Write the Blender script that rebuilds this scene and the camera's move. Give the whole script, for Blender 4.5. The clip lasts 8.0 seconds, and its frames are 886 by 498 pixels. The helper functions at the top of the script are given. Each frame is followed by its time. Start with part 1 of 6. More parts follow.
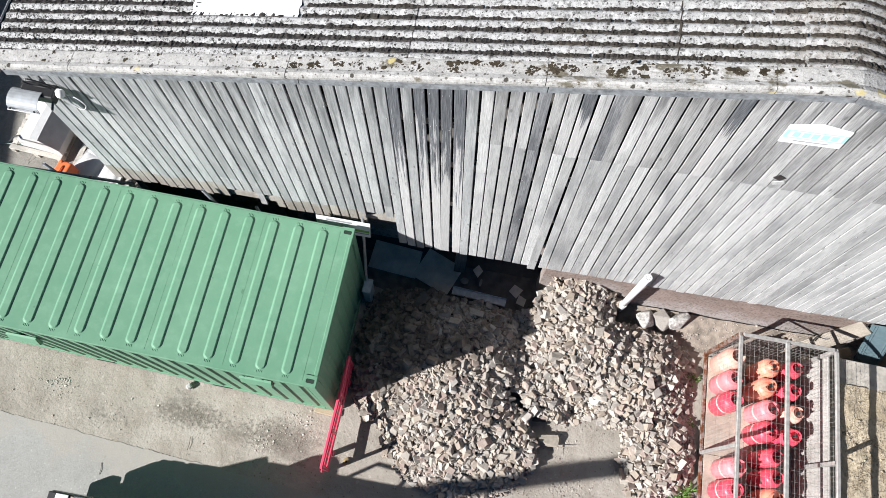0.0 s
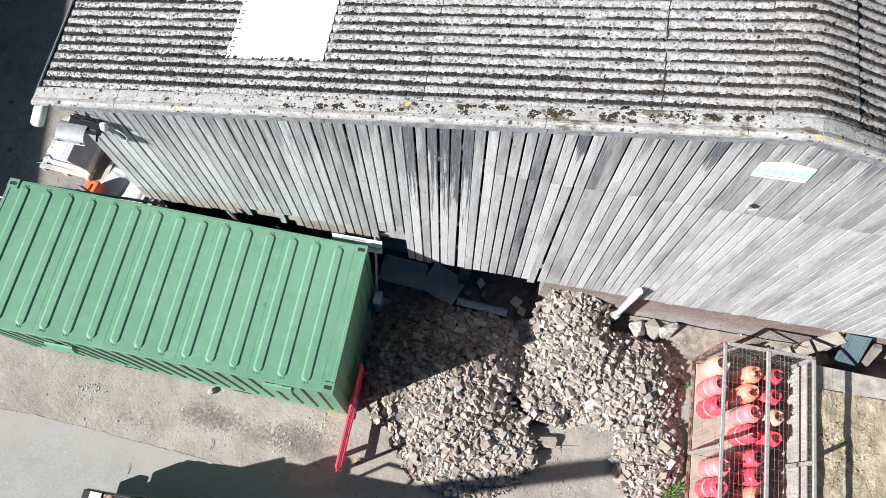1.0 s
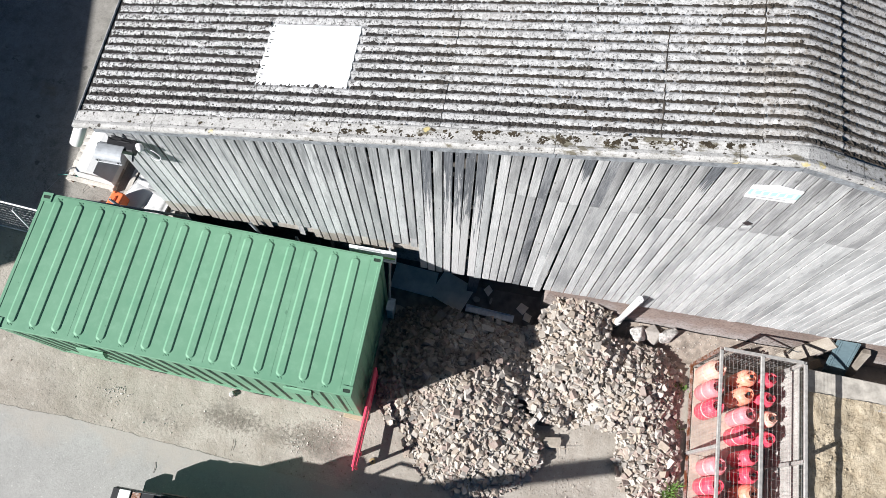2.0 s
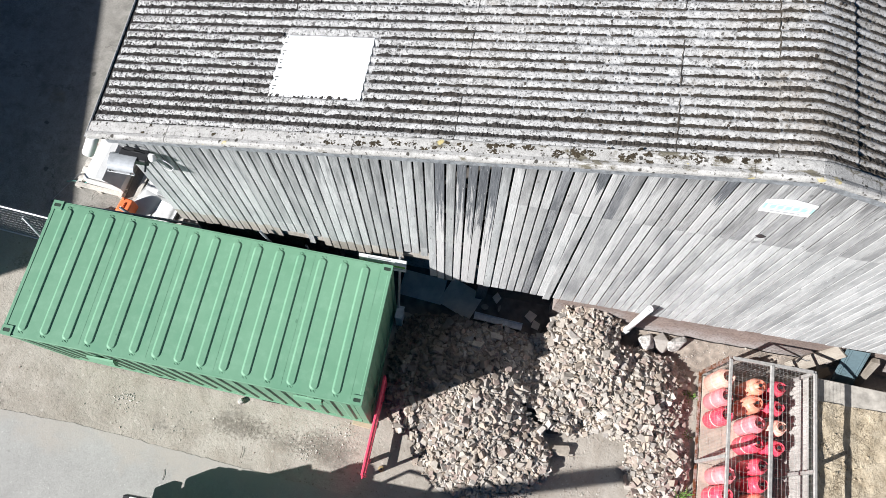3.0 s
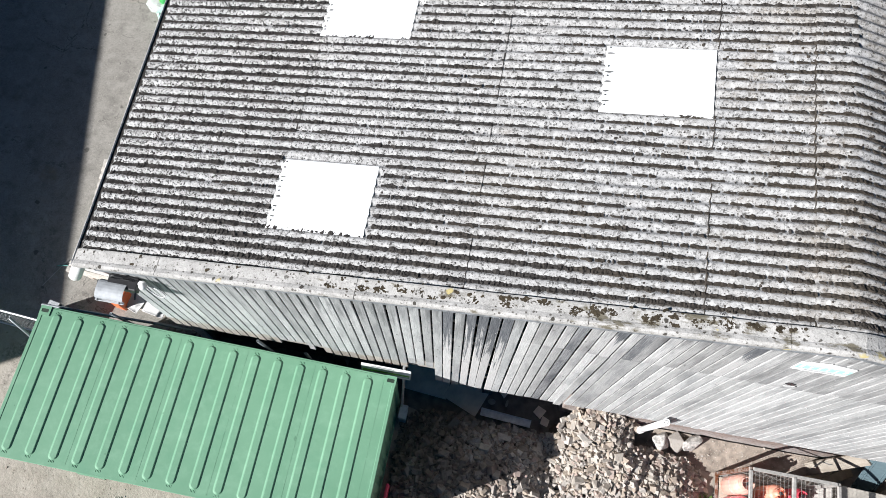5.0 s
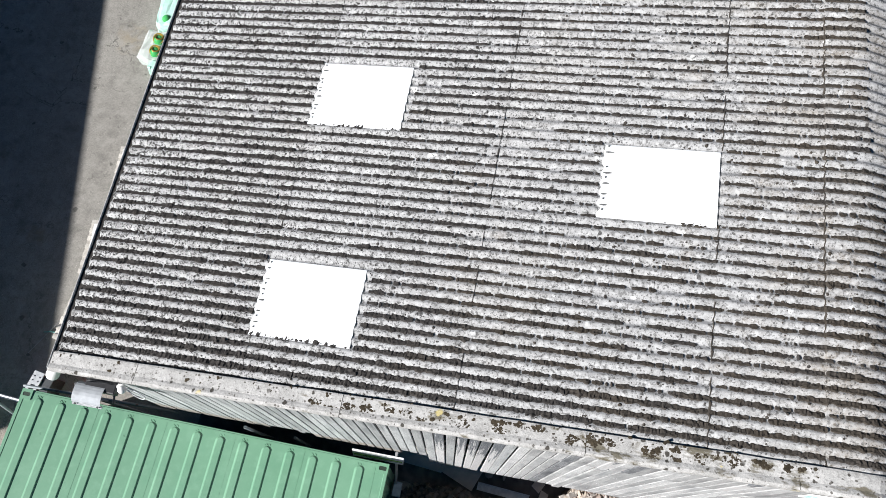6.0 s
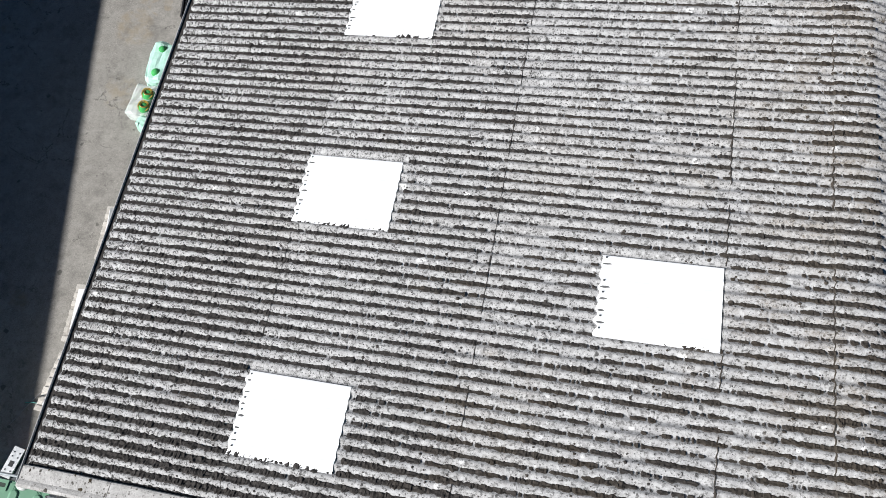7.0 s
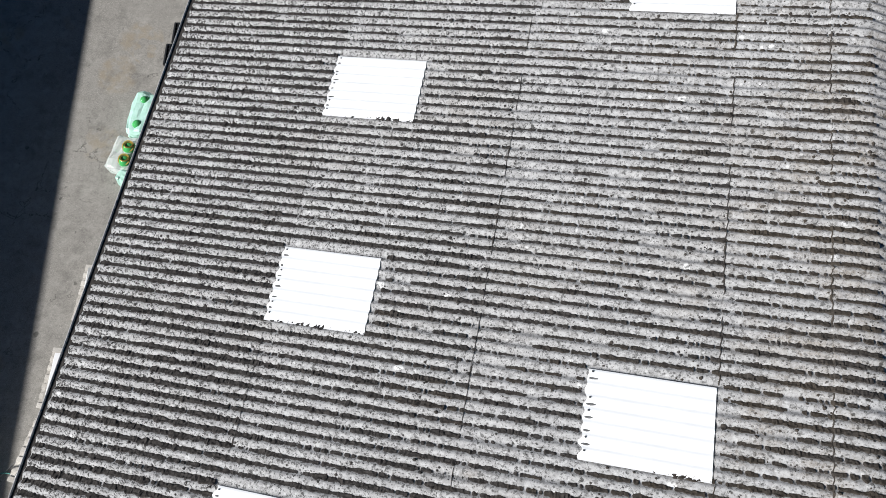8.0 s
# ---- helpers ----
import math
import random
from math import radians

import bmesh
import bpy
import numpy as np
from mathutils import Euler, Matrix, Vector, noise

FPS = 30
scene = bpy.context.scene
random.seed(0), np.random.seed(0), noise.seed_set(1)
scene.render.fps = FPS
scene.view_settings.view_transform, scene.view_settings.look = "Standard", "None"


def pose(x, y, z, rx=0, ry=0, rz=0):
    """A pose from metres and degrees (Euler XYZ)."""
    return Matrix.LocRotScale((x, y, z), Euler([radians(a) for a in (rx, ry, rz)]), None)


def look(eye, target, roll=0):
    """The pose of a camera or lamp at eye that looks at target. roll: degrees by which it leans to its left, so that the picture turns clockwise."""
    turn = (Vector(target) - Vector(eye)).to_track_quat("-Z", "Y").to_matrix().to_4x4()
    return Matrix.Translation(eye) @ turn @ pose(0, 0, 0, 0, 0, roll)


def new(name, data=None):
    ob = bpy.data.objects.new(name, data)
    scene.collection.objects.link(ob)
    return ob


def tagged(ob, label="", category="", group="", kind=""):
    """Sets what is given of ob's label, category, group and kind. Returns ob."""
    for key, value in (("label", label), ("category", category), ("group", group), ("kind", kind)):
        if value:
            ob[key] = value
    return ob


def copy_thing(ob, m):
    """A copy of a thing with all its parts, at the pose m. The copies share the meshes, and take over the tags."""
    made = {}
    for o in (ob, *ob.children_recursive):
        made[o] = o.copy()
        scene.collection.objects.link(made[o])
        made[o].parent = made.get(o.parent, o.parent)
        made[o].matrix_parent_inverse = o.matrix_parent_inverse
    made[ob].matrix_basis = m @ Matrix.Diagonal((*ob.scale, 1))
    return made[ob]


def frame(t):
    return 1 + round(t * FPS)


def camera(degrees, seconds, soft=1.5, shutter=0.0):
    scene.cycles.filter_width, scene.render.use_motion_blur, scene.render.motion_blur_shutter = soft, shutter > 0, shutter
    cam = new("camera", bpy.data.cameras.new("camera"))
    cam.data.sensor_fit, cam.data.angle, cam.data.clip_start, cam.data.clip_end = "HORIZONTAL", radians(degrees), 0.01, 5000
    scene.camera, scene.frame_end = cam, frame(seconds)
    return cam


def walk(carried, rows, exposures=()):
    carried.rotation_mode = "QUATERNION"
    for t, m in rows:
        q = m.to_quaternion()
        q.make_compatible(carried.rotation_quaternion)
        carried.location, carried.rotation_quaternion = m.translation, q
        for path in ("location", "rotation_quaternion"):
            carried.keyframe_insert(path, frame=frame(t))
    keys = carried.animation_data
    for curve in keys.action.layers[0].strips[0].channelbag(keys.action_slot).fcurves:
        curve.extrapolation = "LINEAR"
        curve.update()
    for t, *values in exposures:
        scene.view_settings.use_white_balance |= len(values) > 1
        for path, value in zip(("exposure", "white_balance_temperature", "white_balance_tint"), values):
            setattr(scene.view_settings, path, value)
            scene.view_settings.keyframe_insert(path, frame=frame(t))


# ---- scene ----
cam = camera(62.3, 8.0, soft=0.6)
PATH = [
    (0, (-0.27, 1.278, 12.963), (-0.328, 1.96, 11.084), 5.4),
    (0.5, (-0.353, 1.21, 13.292), (-0.407, 1.896, 11.414), 5.7),
    (1, (-0.437, 1.154, 13.888), (-0.488, 1.842, 12.011), 6.0),
    (1.5, (-0.546, 1.051, 14.452), (-0.596, 1.74, 12.575), 6.1),
    (3, (-0.828, 1.177, 14.63), (-0.881, 1.864, 12.752), 6.0),
    (3.5, (-0.922, 1.476, 14.641), (-0.977, 2.164, 12.764), 6.0),
    (4, (-1.014, 1.904, 14.646), (-1.069, 2.595, 12.77), 6.0),
    (5.5, (-1.315, 3.622, 14.688), (-1.374, 4.321, 12.815), 5.8),
    (6, (-1.332, 4.319, 14.731), (-1.4, 5.02, 12.859), 5.1),
    (6.5, (-1.416, 5.029, 14.778), (-1.484, 5.728, 12.905), 5.2),
    (7, (-1.427, 5.683, 14.773), (-1.502, 6.392, 12.905), 4.8),
    (7.5, (-1.413, 6.373, 14.797), (-1.489, 7.084, 12.929), 4.8),
    (8, (-1.419, 6.993, 14.798), (-1.495, 7.707, 12.932), 4.8),
]
walk(cam, [(t, look(eye, target, roll)) for t, eye, target, roll in PATH], [(0.0, 0.90), (1.5, 0.97), (4.0, 0.97), (5.5, 0.86), (6.5, 0.75), (8.0, 0.50)])

# ---------------------------------------------------------------- light
SUN_AZ, SUN_EL = 31.0, 30.5          # the way that the shadows run (from +x towards +y), and the sun's height
sun_way = Vector((math.cos(radians(SUN_EL)) * math.cos(radians(SUN_AZ)), math.cos(radians(SUN_EL)) * math.sin(radians(SUN_AZ)), -math.sin(radians(SUN_EL))))
sun_data = bpy.data.lights.new("sun", "SUN")
sun_data.energy, sun_data.angle, sun_data.color = 5.0, radians(0.53), (1.0, 0.99, 0.985)
sun = new("sun", sun_data)
sun.matrix_world = look((-30, -20, 40), Vector((-30, -20, 40)) + sun_way)
world = bpy.data.worlds.new("sky")
scene.world = world
world.use_nodes = True
wn = world.node_tree.nodes
sky = wn.new("ShaderNodeTexSky")
sky.sky_type, sky.sun_disc = "NISHITA", False
sky.sun_elevation, sky.sun_rotation = radians(SUN_EL), math.atan2(-sun_way.x, -sun_way.y)
sky.ozone_density = 4.0
wn["Background"].inputs["Strength"].default_value = 0.0215
deep = wn.new("ShaderNodeHueSaturation")
deep.inputs["Saturation"].default_value = 1.45
world.node_tree.links.new(sky.outputs["Color"], deep.inputs["Color"])
world.node_tree.links.new(deep.outputs["Color"], wn["Background"].inputs["Color"])


# ---------------------------------------------------------------- materials
class Mat:
    """A small builder for node materials in world or object coordinates."""

    def __init__(self, name, rough=0.8, metal=0.0, world_space=False, spec=0.5):
        self.m = bpy.data.materials.new(name)
        self.m.use_nodes = True
        self.t = self.m.node_tree
        self.b = self.t.nodes["Principled BSDF"]
        self.b.inputs["Roughness"].default_value = rough
        self.b.inputs["Metallic"].default_value = metal
        self.b.inputs["Specular IOR Level"].default_value = spec
        if world_space:
            self.co = self.t.nodes.new("ShaderNodeNewGeometry").outputs["Position"]
        else:
            self.co = self.t.nodes.new("ShaderNodeTexCoord").outputs["Object"]
        self.height = None

    def link(self, a, b):
        self.t.links.new(a, b)

    def scaled(self, sx, sy, sz):
        n = self.t.nodes.new("ShaderNodeMapping")
        n.inputs["Scale"].default_value = (sx, sy, sz)
        self.link(self.co, n.inputs["Vector"])
        return n.outputs["Vector"]

    def noise(self, scale, detail=4, rough=0.6, co=None):
        n = self.t.nodes.new("ShaderNodeTexNoise")
        n.inputs["Scale"].default_value, n.inputs["Detail"].default_value, n.inputs["Roughness"].default_value = scale, detail, rough
        self.link(co or self.co, n.inputs["Vector"])
        return n.outputs["Fac"]

    def cells(self, scale, co=None, feature="F1"):
        n = self.t.nodes.new("ShaderNodeTexVoronoi")
        n.feature = feature
        n.inputs["Scale"].default_value = scale
        self.link(co or self.co, n.inputs["Vector"])
        return n.outputs["Distance"]

    def spots(self, scale, keep=0.5, size=0.42, co=None):
        """Round spots of uneven size: some cells have one, some have none."""
        n = self.t.nodes.new("ShaderNodeTexVoronoi")
        n.inputs["Scale"].default_value = scale
        warp = self.t.nodes.new("ShaderNodeTexNoise")
        warp.inputs["Scale"].default_value, warp.inputs["Detail"].default_value = scale * 1.3, 2
        self.link(co or self.co, warp.inputs["Vector"])
        add = self.t.nodes.new("ShaderNodeMixRGB")
        add.blend_type = "LINEAR_LIGHT"
        add.inputs[0].default_value = 0.35 / scale
        self.link(co or self.co, add.inputs[1])
        self.link(warp.outputs["Color"], add.inputs[2])
        self.link(add.outputs[0], n.inputs["Vector"])
        s = self.t.nodes.new("ShaderNodeSeparateColor")
        self.link(n.outputs["Color"], s.inputs[0])
        reach = self.ramp(s.outputs[0], 1 - keep, 1.0, 0.0, size)
        return self.ramp(self.math("SUBTRACT", reach, n.outputs["Distance"]), 0.0, 0.08)

    def ramp(self, fac, lo, hi, a=0.0, b=1.0):
        n = self.t.nodes.new("ShaderNodeMapRange")
        n.inputs["From Min"].default_value, n.inputs["From Max"].default_value = lo, hi
        n.inputs["To Min"].default_value, n.inputs["To Max"].default_value = a, b
        self.link(fac, n.inputs["Value"])
        return n.outputs["Result"]

    def math(self, op, a, b):
        n = self.t.nodes.new("ShaderNodeMath")
        n.operation = op
        for i, v in enumerate((a, b)):
            if isinstance(v, (int, float)):
                n.inputs[i].default_value = v
            else:
                self.link(v, n.inputs[i])
        return n.outputs[0]

    def mix(self, fac, a, b, mode="MIX"):
        n = self.t.nodes.new("ShaderNodeMix")
        n.data_type, n.blend_type = "RGBA", mode
        for i, v in ((0, fac), (6, a), (7, b)):
            if isinstance(v, (int, float)):
                n.inputs[i].default_value = v
            elif isinstance(v, tuple):
                n.inputs[i].default_value = (*v, 1)
            else:
                self.link(v, n.inputs[i])
        return n.outputs[2]

    def vary(self, color, amount, per="Random"):
        """Lighter and darker from object to object, or from island to island."""
        if per == "Random":
            r = self.t.nodes.new("ShaderNodeObjectInfo").outputs["Random"]
        else:
            r = self.t.nodes.new("ShaderNodeNewGeometry").outputs["Random Per Island"]
        h = self.t.nodes.new("ShaderNodeHueSaturation")
        self.link(self.ramp(r, 0, 1, 1 - amount, 1 + amount), h.inputs["Value"])
        if isinstance(color, tuple):
            h.inputs["Color"].default_value = (*color, 1)
        else:
            self.link(color, h.inputs["Color"])
        return h.outputs["Color"]

    def bump(self, fac, strength=0.3, dist=0.01):
        n = self.t.nodes.new("ShaderNodeBump")
        n.inputs["Strength"].default_value, n.inputs["Distance"].default_value = strength, dist
        self.link(fac, n.inputs["Height"])
        if self.height is not None:
            self.link(self.height, n.inputs["Normal"])
        self.height = n.outputs["Normal"]
        self.link(self.height, self.b.inputs["Normal"])
        return self

    def color(self, c):
        if isinstance(c, tuple):
            self.b.inputs["Base Color"].default_value = (*c, 1)
        else:
            self.link(c, self.b.inputs["Base Color"])
        return self

    def rough(self, fac):
        self.link(fac, self.b.inputs["Roughness"])
        return self


def plain(name, c, rough=0.6, metal=0.0, var=0.25, scale=9.0, bump=0.1, spec=0.5):
    """A painted or moulded surface with faint dirt and unevenness."""
    k = Mat(name, rough, metal, spec=spec)
    n = k.noise(scale, 5)
    f = k.noise(scale * 9, 3)
    dark = tuple(v * (1 - var) for v in c)
    lite = tuple(min(1, v * (1 + var * 0.6)) for v in c)
    k.color(k.mix(k.ramp(n, 0.3, 0.7), dark, lite))
    k.rough(k.ramp(f, 0.2, 0.8, max(0.05, rough - 0.1), min(1, rough + 0.12)))
    k.bump(f, bump, 0.004)
    return k.m


def dirt_material():
    k = Mat("dry_dirt", 0.95, world_space=True, spec=0.2)
    big, mid, fine, grit = k.noise(0.35, 5), k.noise(2.3, 6, 0.65), k.noise(16, 6, 0.7), k.noise(75, 3)
    c = k.mix(k.ramp(big, 0.35, 0.65), (0.32, 0.287, 0.246), (0.425, 0.387, 0.342))
    c = k.mix(k.ramp(mid, 0.42, 0.72, 0, 0.7), c, (0.26, 0.225, 0.185))
    c = k.mix(k.ramp(fine, 0.5, 0.8, 0, 0.55), c, (0.46, 0.41, 0.35))
    c = k.mix(k.ramp(grit, 0.58, 0.75, 0, 0.5), c, (0.15, 0.125, 0.10))
    c = k.mix(k.math("MULTIPLY", k.spots(11.0, 0.22, 0.38), 0.55), c, (0.5, 0.46, 0.41))
    oil = k.math("MULTIPLY", k.ramp(k.noise(0.9, 5, 0.7), 0.56, 0.66), k.ramp(fine, 0.42, 0.55))
    c = k.mix(k.math("MULTIPLY", oil, 0.65), c, (0.10, 0.09, 0.08))
    c = k.mix(k.math("MULTIPLY", k.spots(24.0, 0.2, 0.42), 0.6), c, (0.13, 0.11, 0.09))
    sep = k.t.nodes.new("ShaderNodeSeparateXYZ")
    k.link(k.co, sep.inputs[0])
    for x, y, rx, ry, much in ((-4.45, 2.20, 0.75, 0.26, 0.75), (-2.75, 2.10, 0.75, 0.36, 0.65), (-3.5, 2.05, 0.5, 0.2, 0.45)):
        u = k.math("DIVIDE", k.math("SUBTRACT", sep.outputs[0], x), rx)
        v = k.math("DIVIDE", k.math("SUBTRACT", sep.outputs[1], y), ry)
        d = k.math("ADD", k.math("ADD", k.math("MULTIPLY", u, u), k.math("MULTIPLY", v, v)), k.ramp(fine, 0.3, 0.7, -0.7, 1.1))
        c = k.mix(k.ramp(d, 0.2, 1.1, much, 0.0), c, (0.125, 0.108, 0.09))
    k.color(c)
    k.bump(mid, 0.5, 0.05).bump(fine, 0.6, 0.02).bump(grit, 0.4, 0.005)
    return k.m


def asphalt_material(name, lo, hi, worn):
    """Worn paving: wide pale and dark areas, grit, small dark spots; worn raises stains and cracks."""
    k = Mat(name, 0.9, world_space=True, spec=0.3)
    big, mid, fine, grit = k.noise(0.5, 5), k.noise(4.0, 6, 0.65), k.noise(22, 5, 0.7), k.noise(110, 2)
    c = k.mix(k.ramp(big, 0.35, 0.65), lo, hi)
    c = k.mix(k.ramp(mid, 0.44, 0.66, 0, 0.22 + 0.35 * worn), c, tuple(v * 0.6 for v in lo))
    c = k.mix(k.ramp(fine, 0.48, 0.64, 0, 0.15 + 0.4 * worn), c, tuple(v * 0.5 for v in lo))
    c = k.mix(k.ramp(k.noise(48, 4, 0.7), 0.5, 0.62, 0, 0.1 + 0.35 * worn), c, tuple(min(1, v * 1.35) for v in hi))
    c = k.mix(k.ramp(grit, 0.35, 0.7, 0, 0.5), c, tuple(min(1, v * 1.5) for v in hi))
    c = k.mix(k.math("MULTIPLY", k.spots(5.0, 0.12, 0.3), 0.3 + 0.4 * worn), c, tuple(v * 0.4 for v in lo))
    c = k.mix(k.math("MULTIPLY", k.spots(28.0, 0.12, 0.4), 0.6), c, tuple(min(1, v * 1.7) for v in hi))
    if worn < 0.4:
        # dust trodden over from the verge
        sep = k.t.nodes.new("ShaderNodeSeparateXYZ")
        k.link(k.co, sep.inputs[0])
        inward = k.math("SUBTRACT", k.math("SUBTRACT", 1.69, k.math("MULTIPLY", 0.07, k.math("MAXIMUM", 0.0, k.math("ADD", sep.outputs[0], 7.6)))), sep.outputs[1])
        dusty = k.ramp(k.math("ADD", inward, k.ramp(k.noise(1.3, 5, 0.65), 0.3, 0.7, 0.45, -0.45)), 0.05, 0.55, 0.85, 0.0)
        dusty = k.math("MULTIPLY", dusty, k.ramp(fine, 0.3, 0.55, 0.6, 1.0))
        c = k.mix(dusty, c, (0.375, 0.343, 0.305))
    if worn > 0.4:
        c = k.mix(k.math("MULTIPLY", k.spots(0.7, 0.45, 0.55), k.ramp(mid, 0.4, 0.6, 0, 0.6)), c, (0.29, 0.24, 0.17))
        c = k.mix(k.ramp(k.noise(1.7, 6, 0.7), 0.52, 0.66, 0, 0.42), c, tuple(v * 0.5 for v in lo))
        c = k.mix(k.ramp(k.noise(2.6, 6, 0.72), 0.54, 0.68, 0, 0.5), c, tuple(v * 1.35 for v in hi))
        e = k.cells(0.9, feature="DISTANCE_TO_EDGE")
        wob = k.math("ADD", e, k.ramp(mid, 0.3, 0.7, -0.07, 0.09))
        c = k.mix(k.math("MULTIPLY", k.ramp(k.math("ABSOLUTE", wob, 0), 0.0, 0.014, 0.75, 0), k.ramp(big, 0.45, 0.55)), c, (0.05, 0.045, 0.04))
    k.color(c)
    k.bump(mid, 0.25, 0.02).bump(fine, 0.3, 0.01).bump(grit, 0.45, 0.005)
    return k.m


def cement_sheet_material(name="weathered_fibre_cement"):
    """Old grey fibre cement: pale lichen, black pits of uneven size, brown algae in wide patches."""
    k = Mat(name, 0.95, world_space=True, spec=0.15)
    streak = k.noise(3.0, 6, 0.7, k.scaled(0.6, 5, 1))
    big, mid, fine = k.noise(0.45, 4), k.noise(7, 6, 0.7), k.noise(38, 5, 0.75)
    wide = k.noise(1.1, 4, 0.6)
    c = k.mix(k.ramp(streak, 0.35, 0.65), (0.275, 0.273, 0.272), (0.36, 0.357, 0.356))
    c = k.mix(k.ramp(big, 0.52, 0.72, 0, 0.5), c, (0.29, 0.265, 0.235))
    c = k.mix(k.ramp(mid, 0.53, 0.62, 0, 0.55), c, (0.42, 0.42, 0.42))
    grain = k.noise(85, 3, 0.7)
    c = k.mix(k.ramp(grain, 0.5, 0.57, 0, 0.38), c, (0.50, 0.50, 0.50))
    c = k.mix(k.ramp(fine, 0.51, 0.55, 0, 0.5), c, (0.15, 0.147, 0.143))
    blot = k.noise(13, 5, 0.6)
    c = k.mix(k.ramp(blot, 0.54, 0.58, 0, 0.4), c, (0.50, 0.50, 0.495))
    c = k.mix(k.ramp(blot, 0.44, 0.40, 0, 0.45), c, (0.20, 0.197, 0.192))
    c = k.mix(k.math("MULTIPLY", k.spots(9.0, 0.35, 0.36), k.ramp(wide, 0.42, 0.6)), c, (0.58, 0.58, 0.575))
    c = k.mix(k.math("MULTIPLY", k.spots(5.0, 0.07, 0.30), 0.9), c, (0.74, 0.74, 0.73))
    c = k.mix(k.math("MULTIPLY", k.spots(30.0, 0.55, 0.50), k.ramp(wide, 0.3, 0.6, 0.95, 0.6)), c, (0.045, 0.043, 0.041))
    c = k.mix(k.math("MULTIPLY", k.spots(15.0, 0.45, 0.46), k.ramp(wide, 0.38, 0.60, 0.95, 0.3)), c, (0.03, 0.029, 0.027))
    sep = k.t.nodes.new("ShaderNodeSeparateXYZ")
    k.link(k.co, sep.inputs[0])
    rust = k.math("ADD", k.noise(1.3, 5, 0.65), k.ramp(sep.outputs[0], -0.5, 3.2, -0.12, 0.10))
    c = k.mix(k.math("MULTIPLY", k.ramp(rust, 0.5, 0.68), k.ramp(fine, 0.4, 0.56, 0.1, 0.55)), c, (0.20, 0.16, 0.115))
    crust = k.math("ADD", k.noise(24, 4, 0.65), k.ramp(sep.outputs[0], -6.3, -1.5, 0.035, -0.05))
    c = k.mix(k.ramp(crust, 0.585, 0.61, 0, 0.96), c, (0.014, 0.0135, 0.013))
    crisp = k.ramp(sep.outputs[0], -6.0, 1.0, 1.0, 0.6)
    c = k.mix(k.math("MULTIPLY", k.spots(24.0, 0.30, 0.42), 0.45), c, (0.60, 0.60, 0.595))
    c = k.mix(k.math("MULTIPLY", k.ramp(k.noise(19, 4, 0.7), 0.54, 0.565), k.math("MULTIPLY", crisp, 0.7)), c, (0.49, 0.49, 0.485))
    c = k.mix(k.math("MULTIPLY", k.ramp(k.noise(25, 3, 0.65), 0.575, 0.59), k.math("MULTIPLY", crisp, 0.95)), c, (0.05, 0.049, 0.048))
    c = k.mix(k.math("MULTIPLY", k.spots(42.0, 0.4, 0.48), k.math("MULTIPLY", crisp, 0.85)), c, (0.045, 0.043, 0.041))
    k.color(c)
    k.bump(mid, 0.35, 0.012).bump(fine, 0.7, 0.008)
    return k.m


def verge_material():
    k = Mat("lichened_verge_cement", 0.95, world_space=True, spec=0.15)
    mid, fine = k.noise(5, 6, 0.7), k.noise(30, 5, 0.7)
    patch = k.noise(2.6, 5, 0.65, k.scaled(1, 2.2, 1))
    c = k.mix(k.ramp(mid, 0.35, 0.65), (0.29, 0.285, 0.272), (0.47, 0.46, 0.445))
    c = k.mix(k.ramp(fine, 0.51, 0.60, 0, 0.55), c, (0.20, 0.195, 0.185))
    c = k.mix(k.ramp(k.noise(85, 3, 0.7), 0.5, 0.62, 0, 0.4), c, (0.58, 0.56, 0.54))
    c = k.mix(k.math("MULTIPLY", k.spots(11.0, 0.3, 0.36), 0.55), c, (0.58, 0.57, 0.55))
    sep = k.t.nodes.new("ShaderNodeSeparateXYZ")
    k.link(k.co, sep.inputs[0])
    along = k.ramp(sep.outputs[0], -3.0, 0.5, 0.0, 0.13)
    crowd = k.noise(2.0, 4)
    c = k.mix(k.math("MULTIPLY", k.spots(13.0, 0.42, 0.42), k.ramp(crowd, 0.36, 0.48, 0.0, 0.95)), c, (0.045, 0.040, 0.034))
    c = k.mix(k.math("MULTIPLY", k.spots(27.0, 0.5, 0.46), 0.85), c, (0.07, 0.062, 0.054))
    green = k.ramp(k.math("ADD", patch, along), 0.65, 0.72)
    c = k.mix(k.math("MULTIPLY", green, 0.8), c, (0.085, 0.070, 0.036))
    yellow = k.math("MULTIPLY", k.spots(6.0, 0.16, 0.45), k.ramp(k.noise(14, 4), 0.42, 0.55))
    c = k.mix(k.math("MULTIPLY", yellow, 0.75), c, (0.50, 0.41, 0.16))
    k.color(c)
    k.bump(mid, 0.5, 0.02).bump(fine, 0.8, 0.01)
    return k.m


